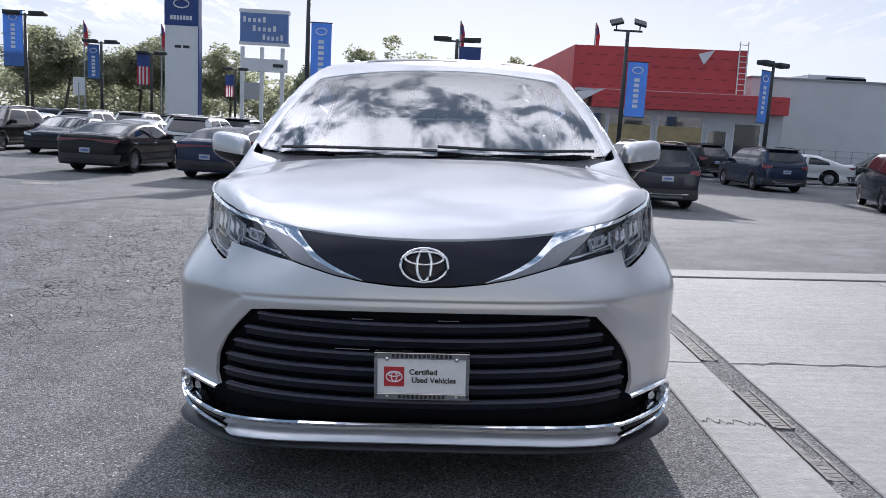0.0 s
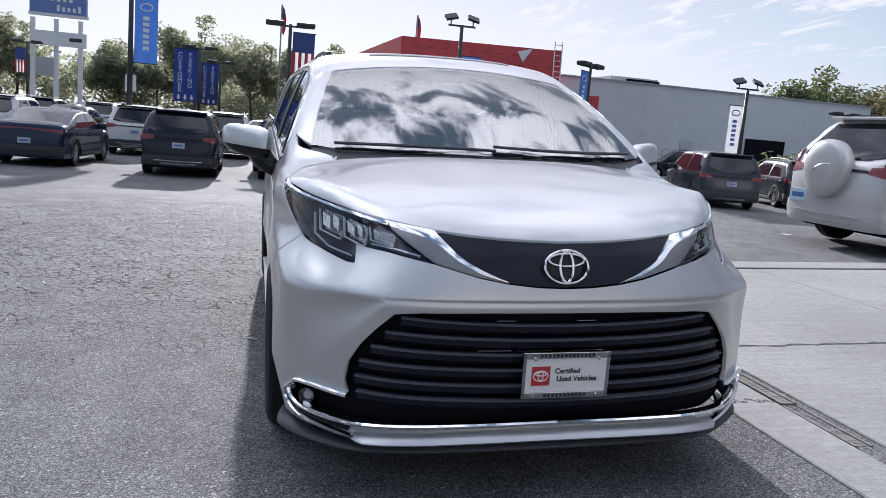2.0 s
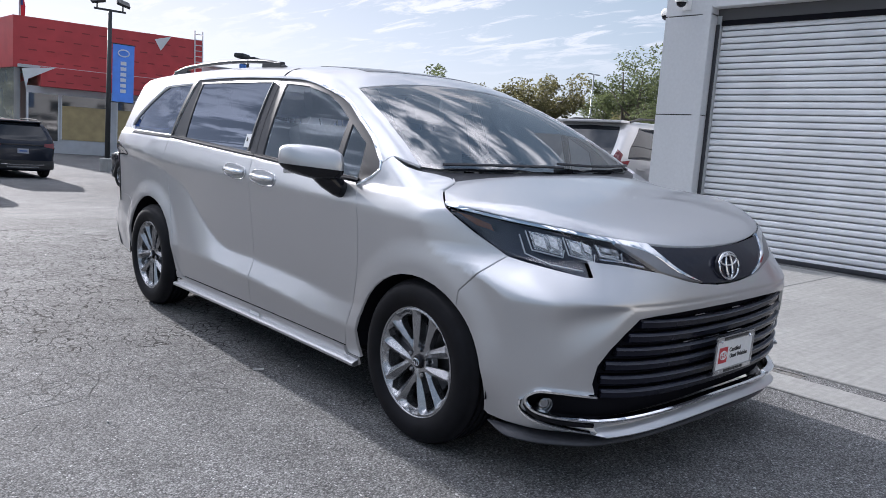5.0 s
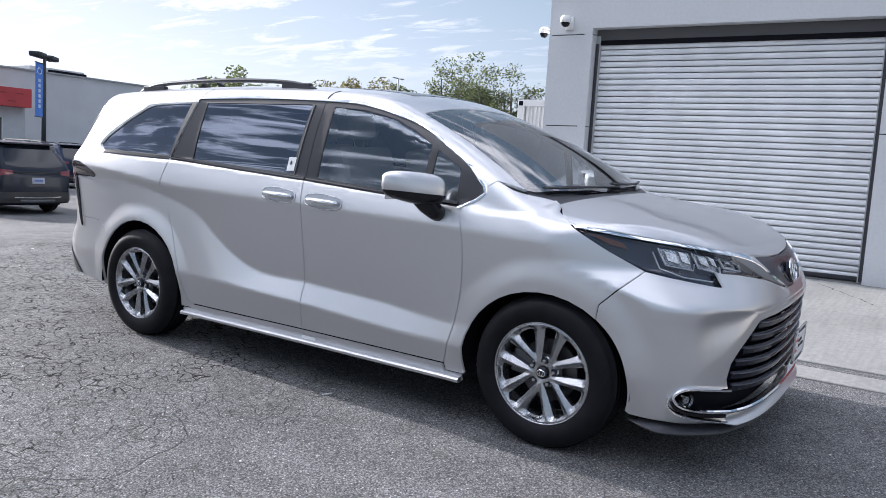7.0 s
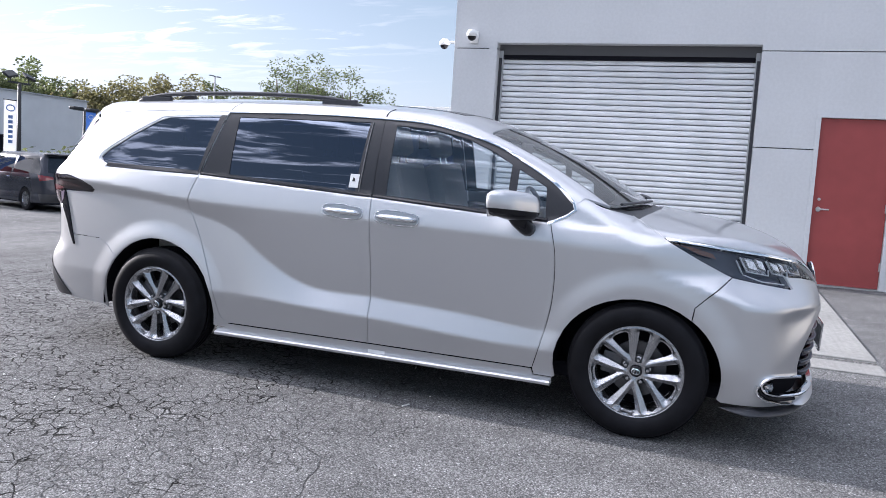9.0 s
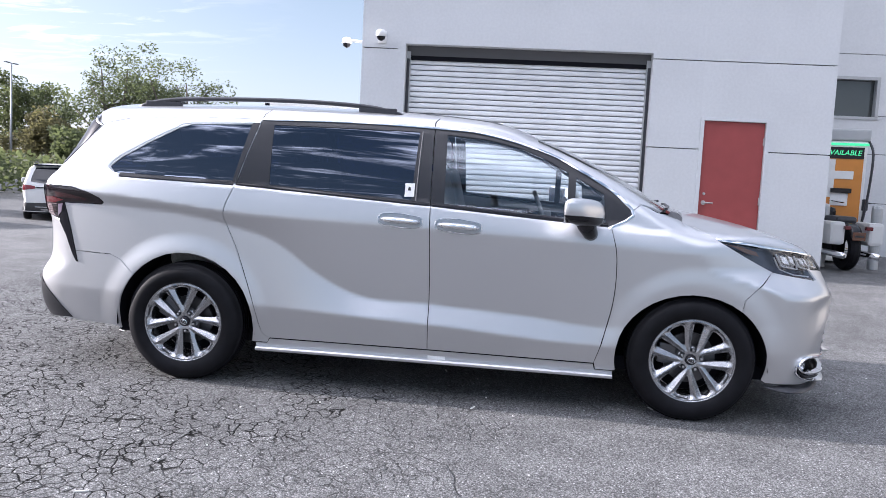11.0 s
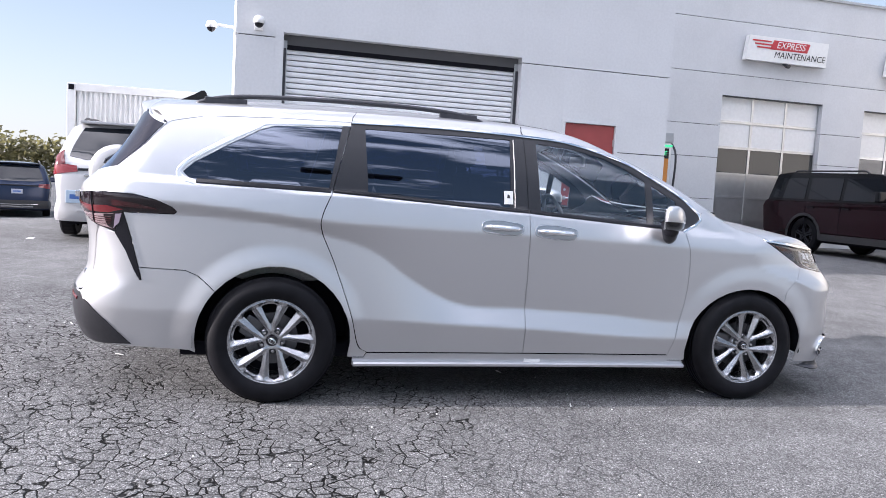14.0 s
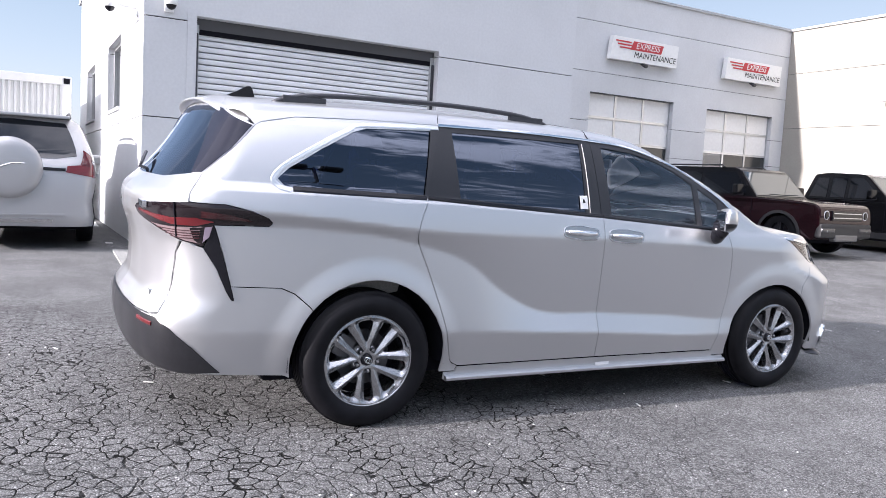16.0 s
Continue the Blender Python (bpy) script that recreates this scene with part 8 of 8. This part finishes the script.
for x0, x1, z0, z1, mat in ((2.3, 4.7, .4, 2.2, PLY), (5.1, 7.6, .4, 2.2, PLY), (2.3, 4.7, 2.2, 2.75, DARK_GLASS), (5.1, 7.6, 2.2, 2.75, DARK_GLASS), (7.95, 8.95, 1.0, 2.05, DARK_GLASS), (9.4, 10.8, .3, 2.5, DARK_GLASS), (.7, 2.1, .3, 2.75, DARK_GLASS)):
    w = part("shop_opening", box(x0, x1, -.03, .02, z0, z1), mat, deal)
    part("opening_frame", box(x0 - .06, x0, -.05, .0, z0, z1), SIGN_WHITE, deal)
    part("opening_frame", box(x1, x1 + .06, -.05, .0, z0, z1), SIGN_WHITE, deal)
rnd = random.Random(3)
bm = bmesh.new()
for r in range(4):
    for k in range(11):
        x = .3 + .85 * k + .4 * (r % 2)
        if x < 9.0:
            add_box(bm, x, x + .38, .135, .149, 4.35 + .58 * r, 4.41 + .58 * r, 0, Matrix.Shear("XZ", 4, (0, 0)))
for r in range(2):
    for k in range(12):
        x = 1.5 + .85 * k + .4 * r
        add_box(bm, x, x + .38, -.765, -.752, 3.35 + .42 * r, 3.41 + .42 * r)
tagged(part("wrap_print", bm, RED_DARK, deal), kind="stuff")
part("loose_flap", prism([(0, 0), (.9, .25), (.35, -.6)], .02, Matrix.Translation((7.0, .12, 6.35)) @ pose(0, 0, 0, 90, 0, 0)), SIGN_WHITE, deal)
part("loose_flap", prism([(0, 0), (1.6, .2), (.3, -.5), (.2, -1.0)], .02, Matrix.Translation((.3, -.9, 3.9)) @ pose(0, 0, 0, 90, 0, -10)), SIGN_WHITE, deal)
for k, z in enumerate((4.7, 5.3)):
    part("side_sign", box(-4.4, -3.2, 19 + 2.0 * k, 19.2 + 2.0 * k, z, z + .4), SIGN_WHITE, deal)
lad = thing("ladder", DA @ Matrix.Translation((9.25, -.1, 4.16)) @ pose(0, 0, 0, -6, 0, 0), "white ladder leaning on the red wall", "ladder")
for x in (0, .45):
    part("rail", box(x - .03, x + .03, -.03, .03, 0, 3.0), SIGN_WHITE, lad)
for k in range(9):
    part("rung", tube([(0, 0, .25 + .32 * k), (.45, 0, .25 + .32 * k)], .025, 6), SIGN_WHITE, lad)

store = thing("store", Matrix(), "long grey flat-roofed store building", "building")
part("store_wall", box(19.0, 44.0, 50.5, 90, -.6, 5.65, .02), GREY_STORE, store, "plain grey store wall")
part("store_coping", box(18.95, 44.05, 50.4, 90.1, 5.65, 5.75), PALE_STEEL, store)
part("roof_unit", box(23.6, 27.4, 53, 56, 5.75, 6.25, .03), GREY_STORE, store)
part("roof_unit", box(24.8, 27.3, 52.6, 53, 5.85, 6.1), DARK, store)
part("doorway", box(33.6, 36.8, 50.3, 50.52, -.4, 2.55), DARK, store)
part("service_door", box(28.3, 29.3, 50.4, 50.52, -.4, 2.0), GREY_BLOCK, store)
for k in range(14):
    part("fence_post", tube([(19.0 + k, 48.65, -.4), (19.0 + k, 48.65, 1.3)], .03, 6), PALE_STEEL, store)
for z in (.1, .5, .9, 1.28):
    part("fence_rail", tube([(19.0, 48.65, z), (32.0, 48.65, z)], .02, 6), PALE_STEEL, store)

# tall white pylon sign
py = thing("pylon_sign", Matrix.Translation((-20.1, 58.4, 0)), "tall white pylon sign with a dark blue head", "sign")
part("shaft", box(-1.22, 1.22, -.35, .35, -.6, 7.75, .02), SIGN_WHITE, py)
part("head", box(-1.25, 1.25, -.38, .38, 7.75, 10.9, .02), DEEP_BLUE, py, "dark blue sign head")
part("side_strip", box(1.22, 1.30, -.36, .36, -.6, 7.75), DEEP_BLUE, py)
for rx, rz, cz in ((.55, .30, 9.3),):
    part("emblem", tube([(rx * math.cos(2 * math.pi * k / 24), -.40, cz + rz * math.sin(2 * math.pi * k / 24)) for k in range(25)], .05, 5, False), SIGN_WHITE, py)
for k in range(7):
    part("sign_mark", box(-.80 + .235 * k, -.64 + .235 * k, -.41, -.36, 8.15, 8.45), SIGN_WHITE, py)
for x in (-.50, .12):
    part("sign_mark", box(x, x + .48, -.365, -.34, 6.15, 6.35), STEEL, py)

# mall sign on three legs
ms = thing("mall_sign", Matrix.Translation((-18.1, 75, 0)), "blue mall sign board on white legs with a lower white board", "sign")
part("board", box(-2.25, 2.25, -.3, .3, 8.45, 11.1, .02), SIGN_BLUE, ms, "dusk blue sign board")
part("board_frame", box(-2.35, 2.35, -.25, .35, 11.1, 11.45), SIGN_WHITE, ms)
part("board_frame", box(-2.35, 2.35, -.25, .35, 8.2, 8.45), SIGN_WHITE, ms)
part("lower_board", box(-2.2, 2.2, -.25, .25, 5.75, 6.95, .02), SIGN_WHITE, ms)
for x in (-2.05, -.2, 1.75):
    part("leg", box(x - .17, x + .17, -.15, .15, -.6, 8.0), SIGN_WHITE, ms)
part("small_board", box(-1.8, -.35, -.2, .1, 3.1, 4.7), PALE_STEEL, ms)
for x0, x1, z in ((-1.95, .35, 10.25), (-1.05, 1.35, 9.45), (-.1, 2.0, 8.65)):
    n = 5
    for k in range(n):
        a = x0 + (x1 - x0) * k / n
        part("sign_mark", box(a, a + (x1 - x0) / n * .55, -.33, -.28, z, z + (.52 if k in (0, n - 1) else .36)), SIGN_WHITE, ms)
part("sign_mark", box(.9, 1.9, -.28, -.24, 6.2, 6.5), STEEL, ms)


# ---------------------------------------------------------------- light poles with banners
def light_pole(x, y, h, lamp="shoebox", banner=None, side=1, turn=0, mat=STEEL, drop=.3, bw=.75, bh=2.0):
    p = thing("lamp_post", Matrix.Translation((x, y, ground_z(x, y) - .05)) @ Matrix.Rotation(radians(turn), 4, "Z"), "dark steel lamp post" + (" with a %s banner" % banner if banner else ""), "lamp post", group="lamp posts on the lot")
    part("pole", tube([(0, 0, 0), (0, 0, h)], [.10, .07], 10), mat, p, smooth=True)
    part("base", lathe([(.26, 0), (.26, .5), (.001, .55)], 14, "z"), KERB, p)
    if lamp == "shoebox":
        part("arm", box(-.75, .75, -.035, .035, h - .12, h - .05), mat, p)
        for s in (-1, 1):
            bm = bmesh.new()
            for k in range(1):
                add_box(bm, s * .62 - .38, s * .62 + .38, -.22, .22, h - .10, h + .10, .07)
            part("lamp_head", bm, mat, p)
    elif lamp == "flood":
        part("arm", box(-.55, .55, -.03, .03, h - .05, h + .02), mat, p)
        for s in (-1, 1):
            part("flood_lamp", box(-.24, .24, -.05, .05, -.18, .18, .02, Matrix.Translation((s * .45, 0, h + .30)) @ pose(0, 0, 0, -55, s * 14, 0)), mat, p)
            part("stem", tube([(s * .45, 0, h), (s * .45, 0, h + .25)], .025, 6), mat, p)
    elif lamp == "tee":
        part("arm", box(-.6, .6, -.03, .03, h - .03, h + .03), mat, p)
        for s in (-1, 1):
            part("lamp_head", box(s * .5 - .25, s * .5 + .25, -.12, .12, h - .02, h + .06, .02), mat, p)
    if banner:
        z1 = h - drop
        x0 = .12 * side
        bmat = {"blue": BANNER_BLUE, "flag": SIGN_WHITE, "white": SIGN_WHITE, "navy": DEEP_BLUE}[banner]
        for z in (z1, z1 - bh):
            part("banner_arm", tube([(0, 0, z), (side * (bw + .15), 0, z)], .02, 6), mat, p)
        a, b = sorted((x0, x0 + side * bw))
        bm = bmesh.new()
        n = 6
        va = [bm.verts.new((a + (b - a) * i / n, .03 * math.sin(3 * i / n), z)) for z in (z1 - bh, z1) for i in range(n + 1)]
        for i in range(n):
            bm.faces.new((va[i], va[i + 1], va[n + 2 + i], va[n + 1 + i]))
        r = bmesh.ops.solidify(bm, geom=bm.faces[:], thickness=.012)
        bo = part("banner", bm, bmat, p, "%s cloth banner" % banner)
        if banner == "flag":
            part("union", box(a, b, -.02, .0, z1 - .8, z1 - .01), DEEP_BLUE, bo)
            for k in range(4):
                w = (b - a) / 7
                part("stripe", box(a + 2 * k * w, a + (2 * k + 1) * w, -.018, -.002, z1 - bh + .01, z1 - .8), FLAG_RED, bo)
        elif banner in ("blue", "white", "navy"):
            mark = SIGN_WHITE if banner != "white" else SIGN_BLUE
            if banner == "navy":
                for x_, word in ((.27, "CUSTOMER"), (.70, "PARKING")):
                    for k, ch in enumerate(word):
                        words(ch, .36, mark, bo, Matrix.Translation((a + (b - a) * x_ - .02, -.03, z1 - .36 - .29 * k)) @ pose(0, 0, 0, 90, 0, 0))
                for x_ in (.22, .5, .78):
                    part("arrow", prism([(-.05, .16), (.05, .16), (.05, 0), (.12, 0), (0, -.15), (-.12, 0), (-.05, 0)], .012, Matrix.Translation((a + (b - a) * x_, -.012, z1 - bh + .22)) @ pose(0, 0, 0, 90, 0, 0)), mark, bo)
            for k in range(6 if banner != "navy" else 0):
                part("banner_mark", box((a + b) / 2 - .10, (a + b) / 2 + .10, -.02, .0, z1 - .75 - .2 * k, z1 - .62 - .2 * k), mark, bo)
            if banner != "navy":
                part("banner_mark", tube([((a + b) / 2 + .2 * math.cos(2 * math.pi * k / 16), -.01, z1 - .32 + .12 * math.sin(2 * math.pi * k / 16)) for k in range(17)], .025, 4, False), mark, bo)
    return p


light_pole(.05, 33.5, 5.5, banner="flag", side=1, bw=.9, bh=2.0)
light_pole(6.56, 30.6, 5.85, "flood", "blue", 1, bw=.78, bh=2.1, drop=1.15)
light_pole(13.1, 32.7, 5.1, banner="blue", side=-1, turn=40, bw=.75, bh=2.1)
light_pole(19.6, 30.5, 4.6, "flood", "white", -1, drop=.75, bw=.62, bh=2.1)
light_pole(32.5, 39.6, 4.6, banner="blue", side=1, drop=.1, bw=.8, bh=2.3)
light_pole(53.5, 45.5, 9.5, "tee", mat=PALE_STEEL)
light_pole(-20.5, 37.7, 6.1, banner="blue", side=-1, bw=.95, bh=2.6, drop=-.1)
light_pole(-20.2, 45.1, 5.6, banner="blue", side=-1, bw=.68, bh=1.9, drop=.2)
light_pole(-20.1, 52.3, 5.65, banner="flag", side=-1, bw=.85, bh=2.0, drop=.1)
light_pole(-17.2, 62.0, 5.5, banner="flag", side=-1, bw=.68, bh=1.7, drop=.5)
light_pole(-5.45, 29.2, 7.1, "flood", "blue", 1, drop=1.75, bw=.75, bh=2.2)
light_pole(-4.5, 48.4, 5.3, banner="navy", side=-1, bw=1.3, bh=3.0, drop=.15)
light_pole(-3.9, 60.7, 5.3, banner="navy", side=-1, bw=1.3, bh=3.0, drop=.15)
light_pole(5.3, 56.5, 5.3)
light_pole(-9.0, 4.6, 6.6, "shoebox", turn=90)
light_pole(-33.5, 52.0, 5.3, banner="blue", side=-1)
light_pole(38.0, 26.0, 6.5, "tee", mat=PALE_STEEL)
for x, y, h in ((.3, 60, 9.8), (10.8, 62, 10.5), (-26, 70, 9.5), (-31, 66, 9.0)):
    fp = thing("flagpole", Matrix.Translation((x, y, -.4)), "thin flagpole with a hanging striped flag", "flagpole", group="flagpoles")
    part("pole", tube([(0, 0, 0), (0, 0, h)], .06, 8), PALE_STEEL, fp)
    fl = part("flag", prism([(0, 0), (.16, -.25), (.30, -.9), (.26, -1.7), (.12, -2.1), (.03, -1.9)], .06, Matrix.Translation((.05, 0, h - .1)) @ pose(0, 0, 0, 90, 0, 0)), FLAG_RED, fp)
    part("union", box(.06, .20, -.075, .01, h - .95, h - .35), DEEP_BLUE, fl)
# white notice boards on posts at the end of the lot
for x, y in ((-21.0, 44.0), (2.0, 45.0), (-8.8, 52)):
    nb = thing("notice_board", Matrix.Translation((x, y, -.4)), "plain white board on a post", "sign")
    part("post", tube([(0, 0, 0), (0, 0, 3.2)], .05, 8), PALE_STEEL, nb)
    part("board", box(-.32, .32, -.03, .03, 2.5, 3.5, .01), SIGN_WHITE, nb)


# ---------------------------------------------------------------- trees
def leaf_material(name, color, thin=.45):
    return translucent_leaf(name, color, thin)


# far foliage: the sunlit haze before it is put into its paler colour
LEAF_HAZED = leaf_material("dark_foliage", (0.19, 0.195, 0.15), .6)
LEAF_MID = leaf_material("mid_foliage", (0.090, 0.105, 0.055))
LEAF_FINE = leaf_material("fine_grey_foliage", (0.085, 0.10, 0.055))
LEAF_WARM = leaf_material("turning_foliage", (0.115, 0.105, 0.058))
BARK = material("bark", (0.09, 0.075, 0.06), .9, var=.25, scale=6, bump=.01, bump_scale=20)


def add_leaves(verts, faces, c, r, n, size, rnd, flat=.75):
    """n leaf blades scattered in a lumpy clump."""
    for _ in range(n):
        while True:
            v = Vector((rnd.uniform(-1, 1), rnd.uniform(-1, 1), rnd.uniform(-1, 1)))
            if v.length < 1:
                break
        p = Vector(c) + Vector((v.x * r, v.y * r, v.z * r * flat))
        a = Vector((rnd.gauss(0, 1), rnd.gauss(0, 1), rnd.gauss(0, .6))).normalized() * size * rnd.uniform(.6, 1.3)
        b = Vector((rnd.gauss(0, 1), rnd.gauss(0, 1), rnd.gauss(0, 1))).cross(a).normalized() * size * .45
        i = len(verts)
        verts += [p - a, p + b, p + a, p - b]
        faces.append((i, i + 1, i + 2, i + 3))


def tree(x, y, h, spread, seed, leaf, clumps=34, per=70, size=.16, stems=1, base=.28, label="", z=None):
    rnd = random.Random(seed)
    t = thing("tree", Matrix.Translation((x, y, (ground_z(x, y) if z is None else z) - .05)), label or "leafy deciduous tree with an open crown", "tree", group="trees round the lot")
    bm = bmesh.new()
    lv, lf = [], []
    tips = []
    for s in range(stems):
        lean = Vector((rnd.uniform(-.15, .15), rnd.uniform(-.15, .15), 1)) if stems == 1 else Vector((rnd.uniform(-.3, .3), rnd.uniform(-.3, .3), 1))
        top = lean * h * .62
        mid = lean * h * base + Vector((rnd.uniform(-.1, .1), rnd.uniform(-.1, .1), 0)) * h * .1
        add_tube(bm, [(0, 0, 0), mid, top, lean * h * .85], [h * .022 / stems ** .5, h * .017 / stems ** .5, h * .010, h * .004], 8)
        for k in range(max(5, 10 // stems)):
            f = rnd.uniform(.3, 1.0)
            st = mid.lerp(top, f)
            an = rnd.uniform(0, 6.28)
            out = Vector((math.cos(an), math.sin(an), rnd.uniform(.35, 1.1))).normalized() * spread * rnd.uniform(.55, 1.0)
            en = st + out
            en.z = min(en.z, h * .97)
            add_tube(bm, [st, st.lerp(en, .5) + Vector((0, 0, -.04 * h * rnd.random())), en], [h * .008, h * .005, h * .002], 6)
            tips += [en, st.lerp(en, .65)]
            for _ in range(2):
                tw = st.lerp(en, rnd.uniform(.4, .9))
                e2 = tw + Vector((rnd.uniform(-1, 1), rnd.uniform(-1, 1), rnd.uniform(0, 1))) * spread * .35
                add_tube(bm, [tw, e2], [h * .003, h * .001], 5)
                tips.append(e2)
        tips += [lean * h * f for f in ((.9,) if stems == 1 else (.62, .72, .80, .88, .95))]
    part("trunk", bm, BARK, t, "forked brown trunk and limbs", smooth=True)
    for k in range(clumps):
        c = tips[k % len(tips)] + Vector((rnd.gauss(0, .12), rnd.gauss(0, .12), rnd.gauss(0, .10))) * spread
        add_leaves(lv, lf, c, spread * rnd.uniform(.16, .32), per, size, rnd)
    tagged(raw("crown", lv, lf, leaf, t, "loose crown of small leaves"))
    return t


# the two open trees past the garage, and the wood behind
tree(26.3, 21.9, 6.9, 2.2, 5, LEAF_FINE, 120, 80, .072, stems=3, base=.2, label="thin multi-stemmed tree with a feathery crown")
tree(26.0, 18.25, 6.3, 2.0, 8, LEAF_FINE, 120, 80, .072, stems=3, base=.2, label="thin multi-stemmed tree with a feathery crown")
tree(33.5, 24.0, 4.2, 1.6, 9, LEAF_WARM, 26, 40, .14)
for i, (x, y, h, sp, leaf) in enumerate(((-6.8, 72, 9.4, 4.4, LEAF_HAZED), (-1.6, 80, 8.6, 4.2, LEAF_HAZED), (3.5, 74, 8.2, 3.6, LEAF_HAZED), (-38, 76, 9.2, 4.5, LEAF_HAZED), (-33, 82, 9.6, 4.5, LEAF_HAZED), (-29, 78, 9.0, 4.2, LEAF_HAZED), (-43, 80, 9.4, 4.6, LEAF_HAZED),
                                         (-24, 84, 8.4, 4.4, LEAF_HAZED), (-16, 95, 7.6, 4.6, LEAF_HAZED), (-12, 92, 6.8, 4.0, LEAF_HAZED), (-50, 70, 9.0, 5, LEAF_HAZED),
                                         (49, 62, 9.4, 4.8, LEAF_MID), (57, 64, 10.0, 5.2, LEAF_WARM), (66, 62, 11.2, 5.6, LEAF_WARM), (74, 56, 10.6, 5.4, LEAF_MID), (41, 96, 9.8, 5, LEAF_HAZED), (34, 97, 9.4, 4.6, LEAF_HAZED), (62, 48, 5.4, 4.0, LEAF_WARM), (70, 36, 4.6, 4.0, LEAF_WARM), (58, 30, 3.6, 3.4, LEAF_WARM), (52, 38, 3.6, 3.2, LEAF_MID))):
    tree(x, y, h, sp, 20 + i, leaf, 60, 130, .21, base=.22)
# wood along the lot's far edges
lv, lf = [], []
ev, ef = [], []
rnd = random.Random(77)
for k in range(560):
    u = k / 560
    if u < .55:
        a = u / .55
        c = (-95 + 190 * a + rnd.uniform(-2, 2), 112 + rnd.uniform(-3, 3), rnd.uniform(.8, 6.6 if a < .45 else 4.4))
    else:
        a = (u - .55) / .45
        c = (84 + rnd.uniform(-3, 3), 100 - 112 * a, rnd.uniform(.6, 3.2))
    east = u >= .55
    add_leaves(*((ev, ef) if east else (lv, lf)), c, rnd.uniform(1.6, 2.6), 90, .36, rnd)
for k in range(230):
    add_leaves(lv, lf, (rnd.uniform(-70, 2), 98 + rnd.uniform(-4, 4), rnd.uniform(.3, 6.0)), rnd.uniform(1.6, 2.6), 110, .30, rnd)
tagged(raw("woodland", lv, lf, LEAF_HAZED), "belt of distant woodland, haze put into its leaf colour", "woodland", kind="stuff")
tagged(raw("hedgerow", ev, ef, LEAF_WARM), "low olive hedgerow along the far edge", "hedge", kind="stuff")
lv, lf = [], []
for k in range(46):
    add_leaves(lv, lf, (rnd.uniform(24, 42), rnd.uniform(28, 36), rnd.uniform(.3, 1.3)), 1.1, 60, .2, rnd)
tagged(raw("shrubs", lv, lf, LEAF_MID), "low green shrubs behind the lot", "shrub", kind="stuff")

# ---------------------------------------------------------------- the lot's other cars
def more(src, F, paint, label, x, y, heading, group=ROW):
    c = copy_thing(src, rest(F, x, y, heading))
    c["label"], c["category"], c["group"] = label, "car", group
    return repaint(c, paint)


more(sedan, SEDAN_F, "navy", "dark blue sedan with a full-width tail light", -6.35, 22.9, -4)
more(big_suv, SUV_F, "white", "white hatchback between dark cars", -5.0, 29.6, 0)
more(big_suv, SUV_F, "black", "black suv with a blue plate, seen from the rear", -.20, 22.7, 3)
more(big_suv, SUV_F, "slate", "slate grey suv beside a black one", 2.4, 27.5, 3)
more(big_suv, SUV_F, "slate", "dark slate suv in the middle of the lot", 5.35, 21.6, 3)
more(big_suv, SUV_F, "navy", "dark blue suv by the kerb", 12.6, 31.6, 4)
more(big_suv, SUV_F, "black", "black suv beyond the kerb", 12.6, 41.0, 20)
more(sedan, SEDAN_F, "white", "pale sedan beyond the kerb", 17.2, 38.0, 60)
more(big_suv, SUV_F, "black", "black suv beyond the kerb", 21.5, 38.5, 70)
more(big_suv, SUV_F, "grey", "grey suv beside the dark minivan", 17.6, 24.5, -15)
more(big_suv, SUV_F, "white", "white suv facing the lane beyond the side wall", 17.6, 18.9, -60)
more(big_suv, SUV_F, "navy", "dark suv seen from behind near the container", 22.0, 13.9, -75)
more(sedan, SEDAN_F, "blue", "bright blue sedan in the far row", 20.2, 17.9, -100)
more(sedan, SEDAN_F, "black", "black sedan in the far row", 21.6, 16.6, 25)
more(sedan, SEDAN_F, "grey", "grey sedan in the far row", 27.0, 21.0, -90)
more(sedan, SEDAN_F, "white", "white sedan in the far row", 27.5, 24.2, -90)
rnd = random.Random(9)
mix = ["black"] * 3 + ["navy"] * 2 + ["slate"] * 3 + ["grey"] * 2 + ["silver"] * 3 + ["white"] * 5 + ["blue"]
for r, y in enumerate((30.0, 37.0, 42.5, 49.5, 55.0)):
    for k in range(13):
        x = -34 + 2.75 * k + .4 * (r % 3) + rnd.uniform(-.15, .15)
        if (r == 0 and (x > -7.4 or x < -24)) or (abs(x + 23.6) < 3 and abs(y - 45) < 6) or (abs(x + 27.5) < 2.5 and abs(y - 40) < 5):
            continue
        if rnd.random() < .06 or (r > 2 and x > -1.0):
            continue
        src, F, word = (sedan, SEDAN_F, "sedan") if rnd.random() < .5 else (big_suv, SUV_F, "suv")
        p = rnd.choice(mix)
        more(src, F, p, "%s %s in a packed row of stock cars" % (p, word), x, y + rnd.uniform(-.3, .3), rnd.choice((0, 180)) + rnd.uniform(-3, 3))
for k, (x, y, hd, p) in enumerate(((-23.6, 45.6, -20, "navy"), (-27.5, 40.0, -10, "black"), (3.4, 36.0, 0, "silver"), (3.0, 43, 0, "white"), (-2.2, 31.5, 0, "white"))):
    more(big_suv, SUV_F, p, "%s suv parked at the end of a row" % p, x, y, hd)
cone = thing("traffic_cone", Matrix.Translation((19.6, 15.6, ground_z(19.6, 15.6))), "tall orange traffic delineator", "cone")
part("post", tube([(0, 0, 0), (0, 0, 1.1)], [.07, .05], 10), AMBER, cone)
part("base", lathe([(.2, 0), (.2, .06), (.001, .07)], 14, "z"), RUBBER, cone)
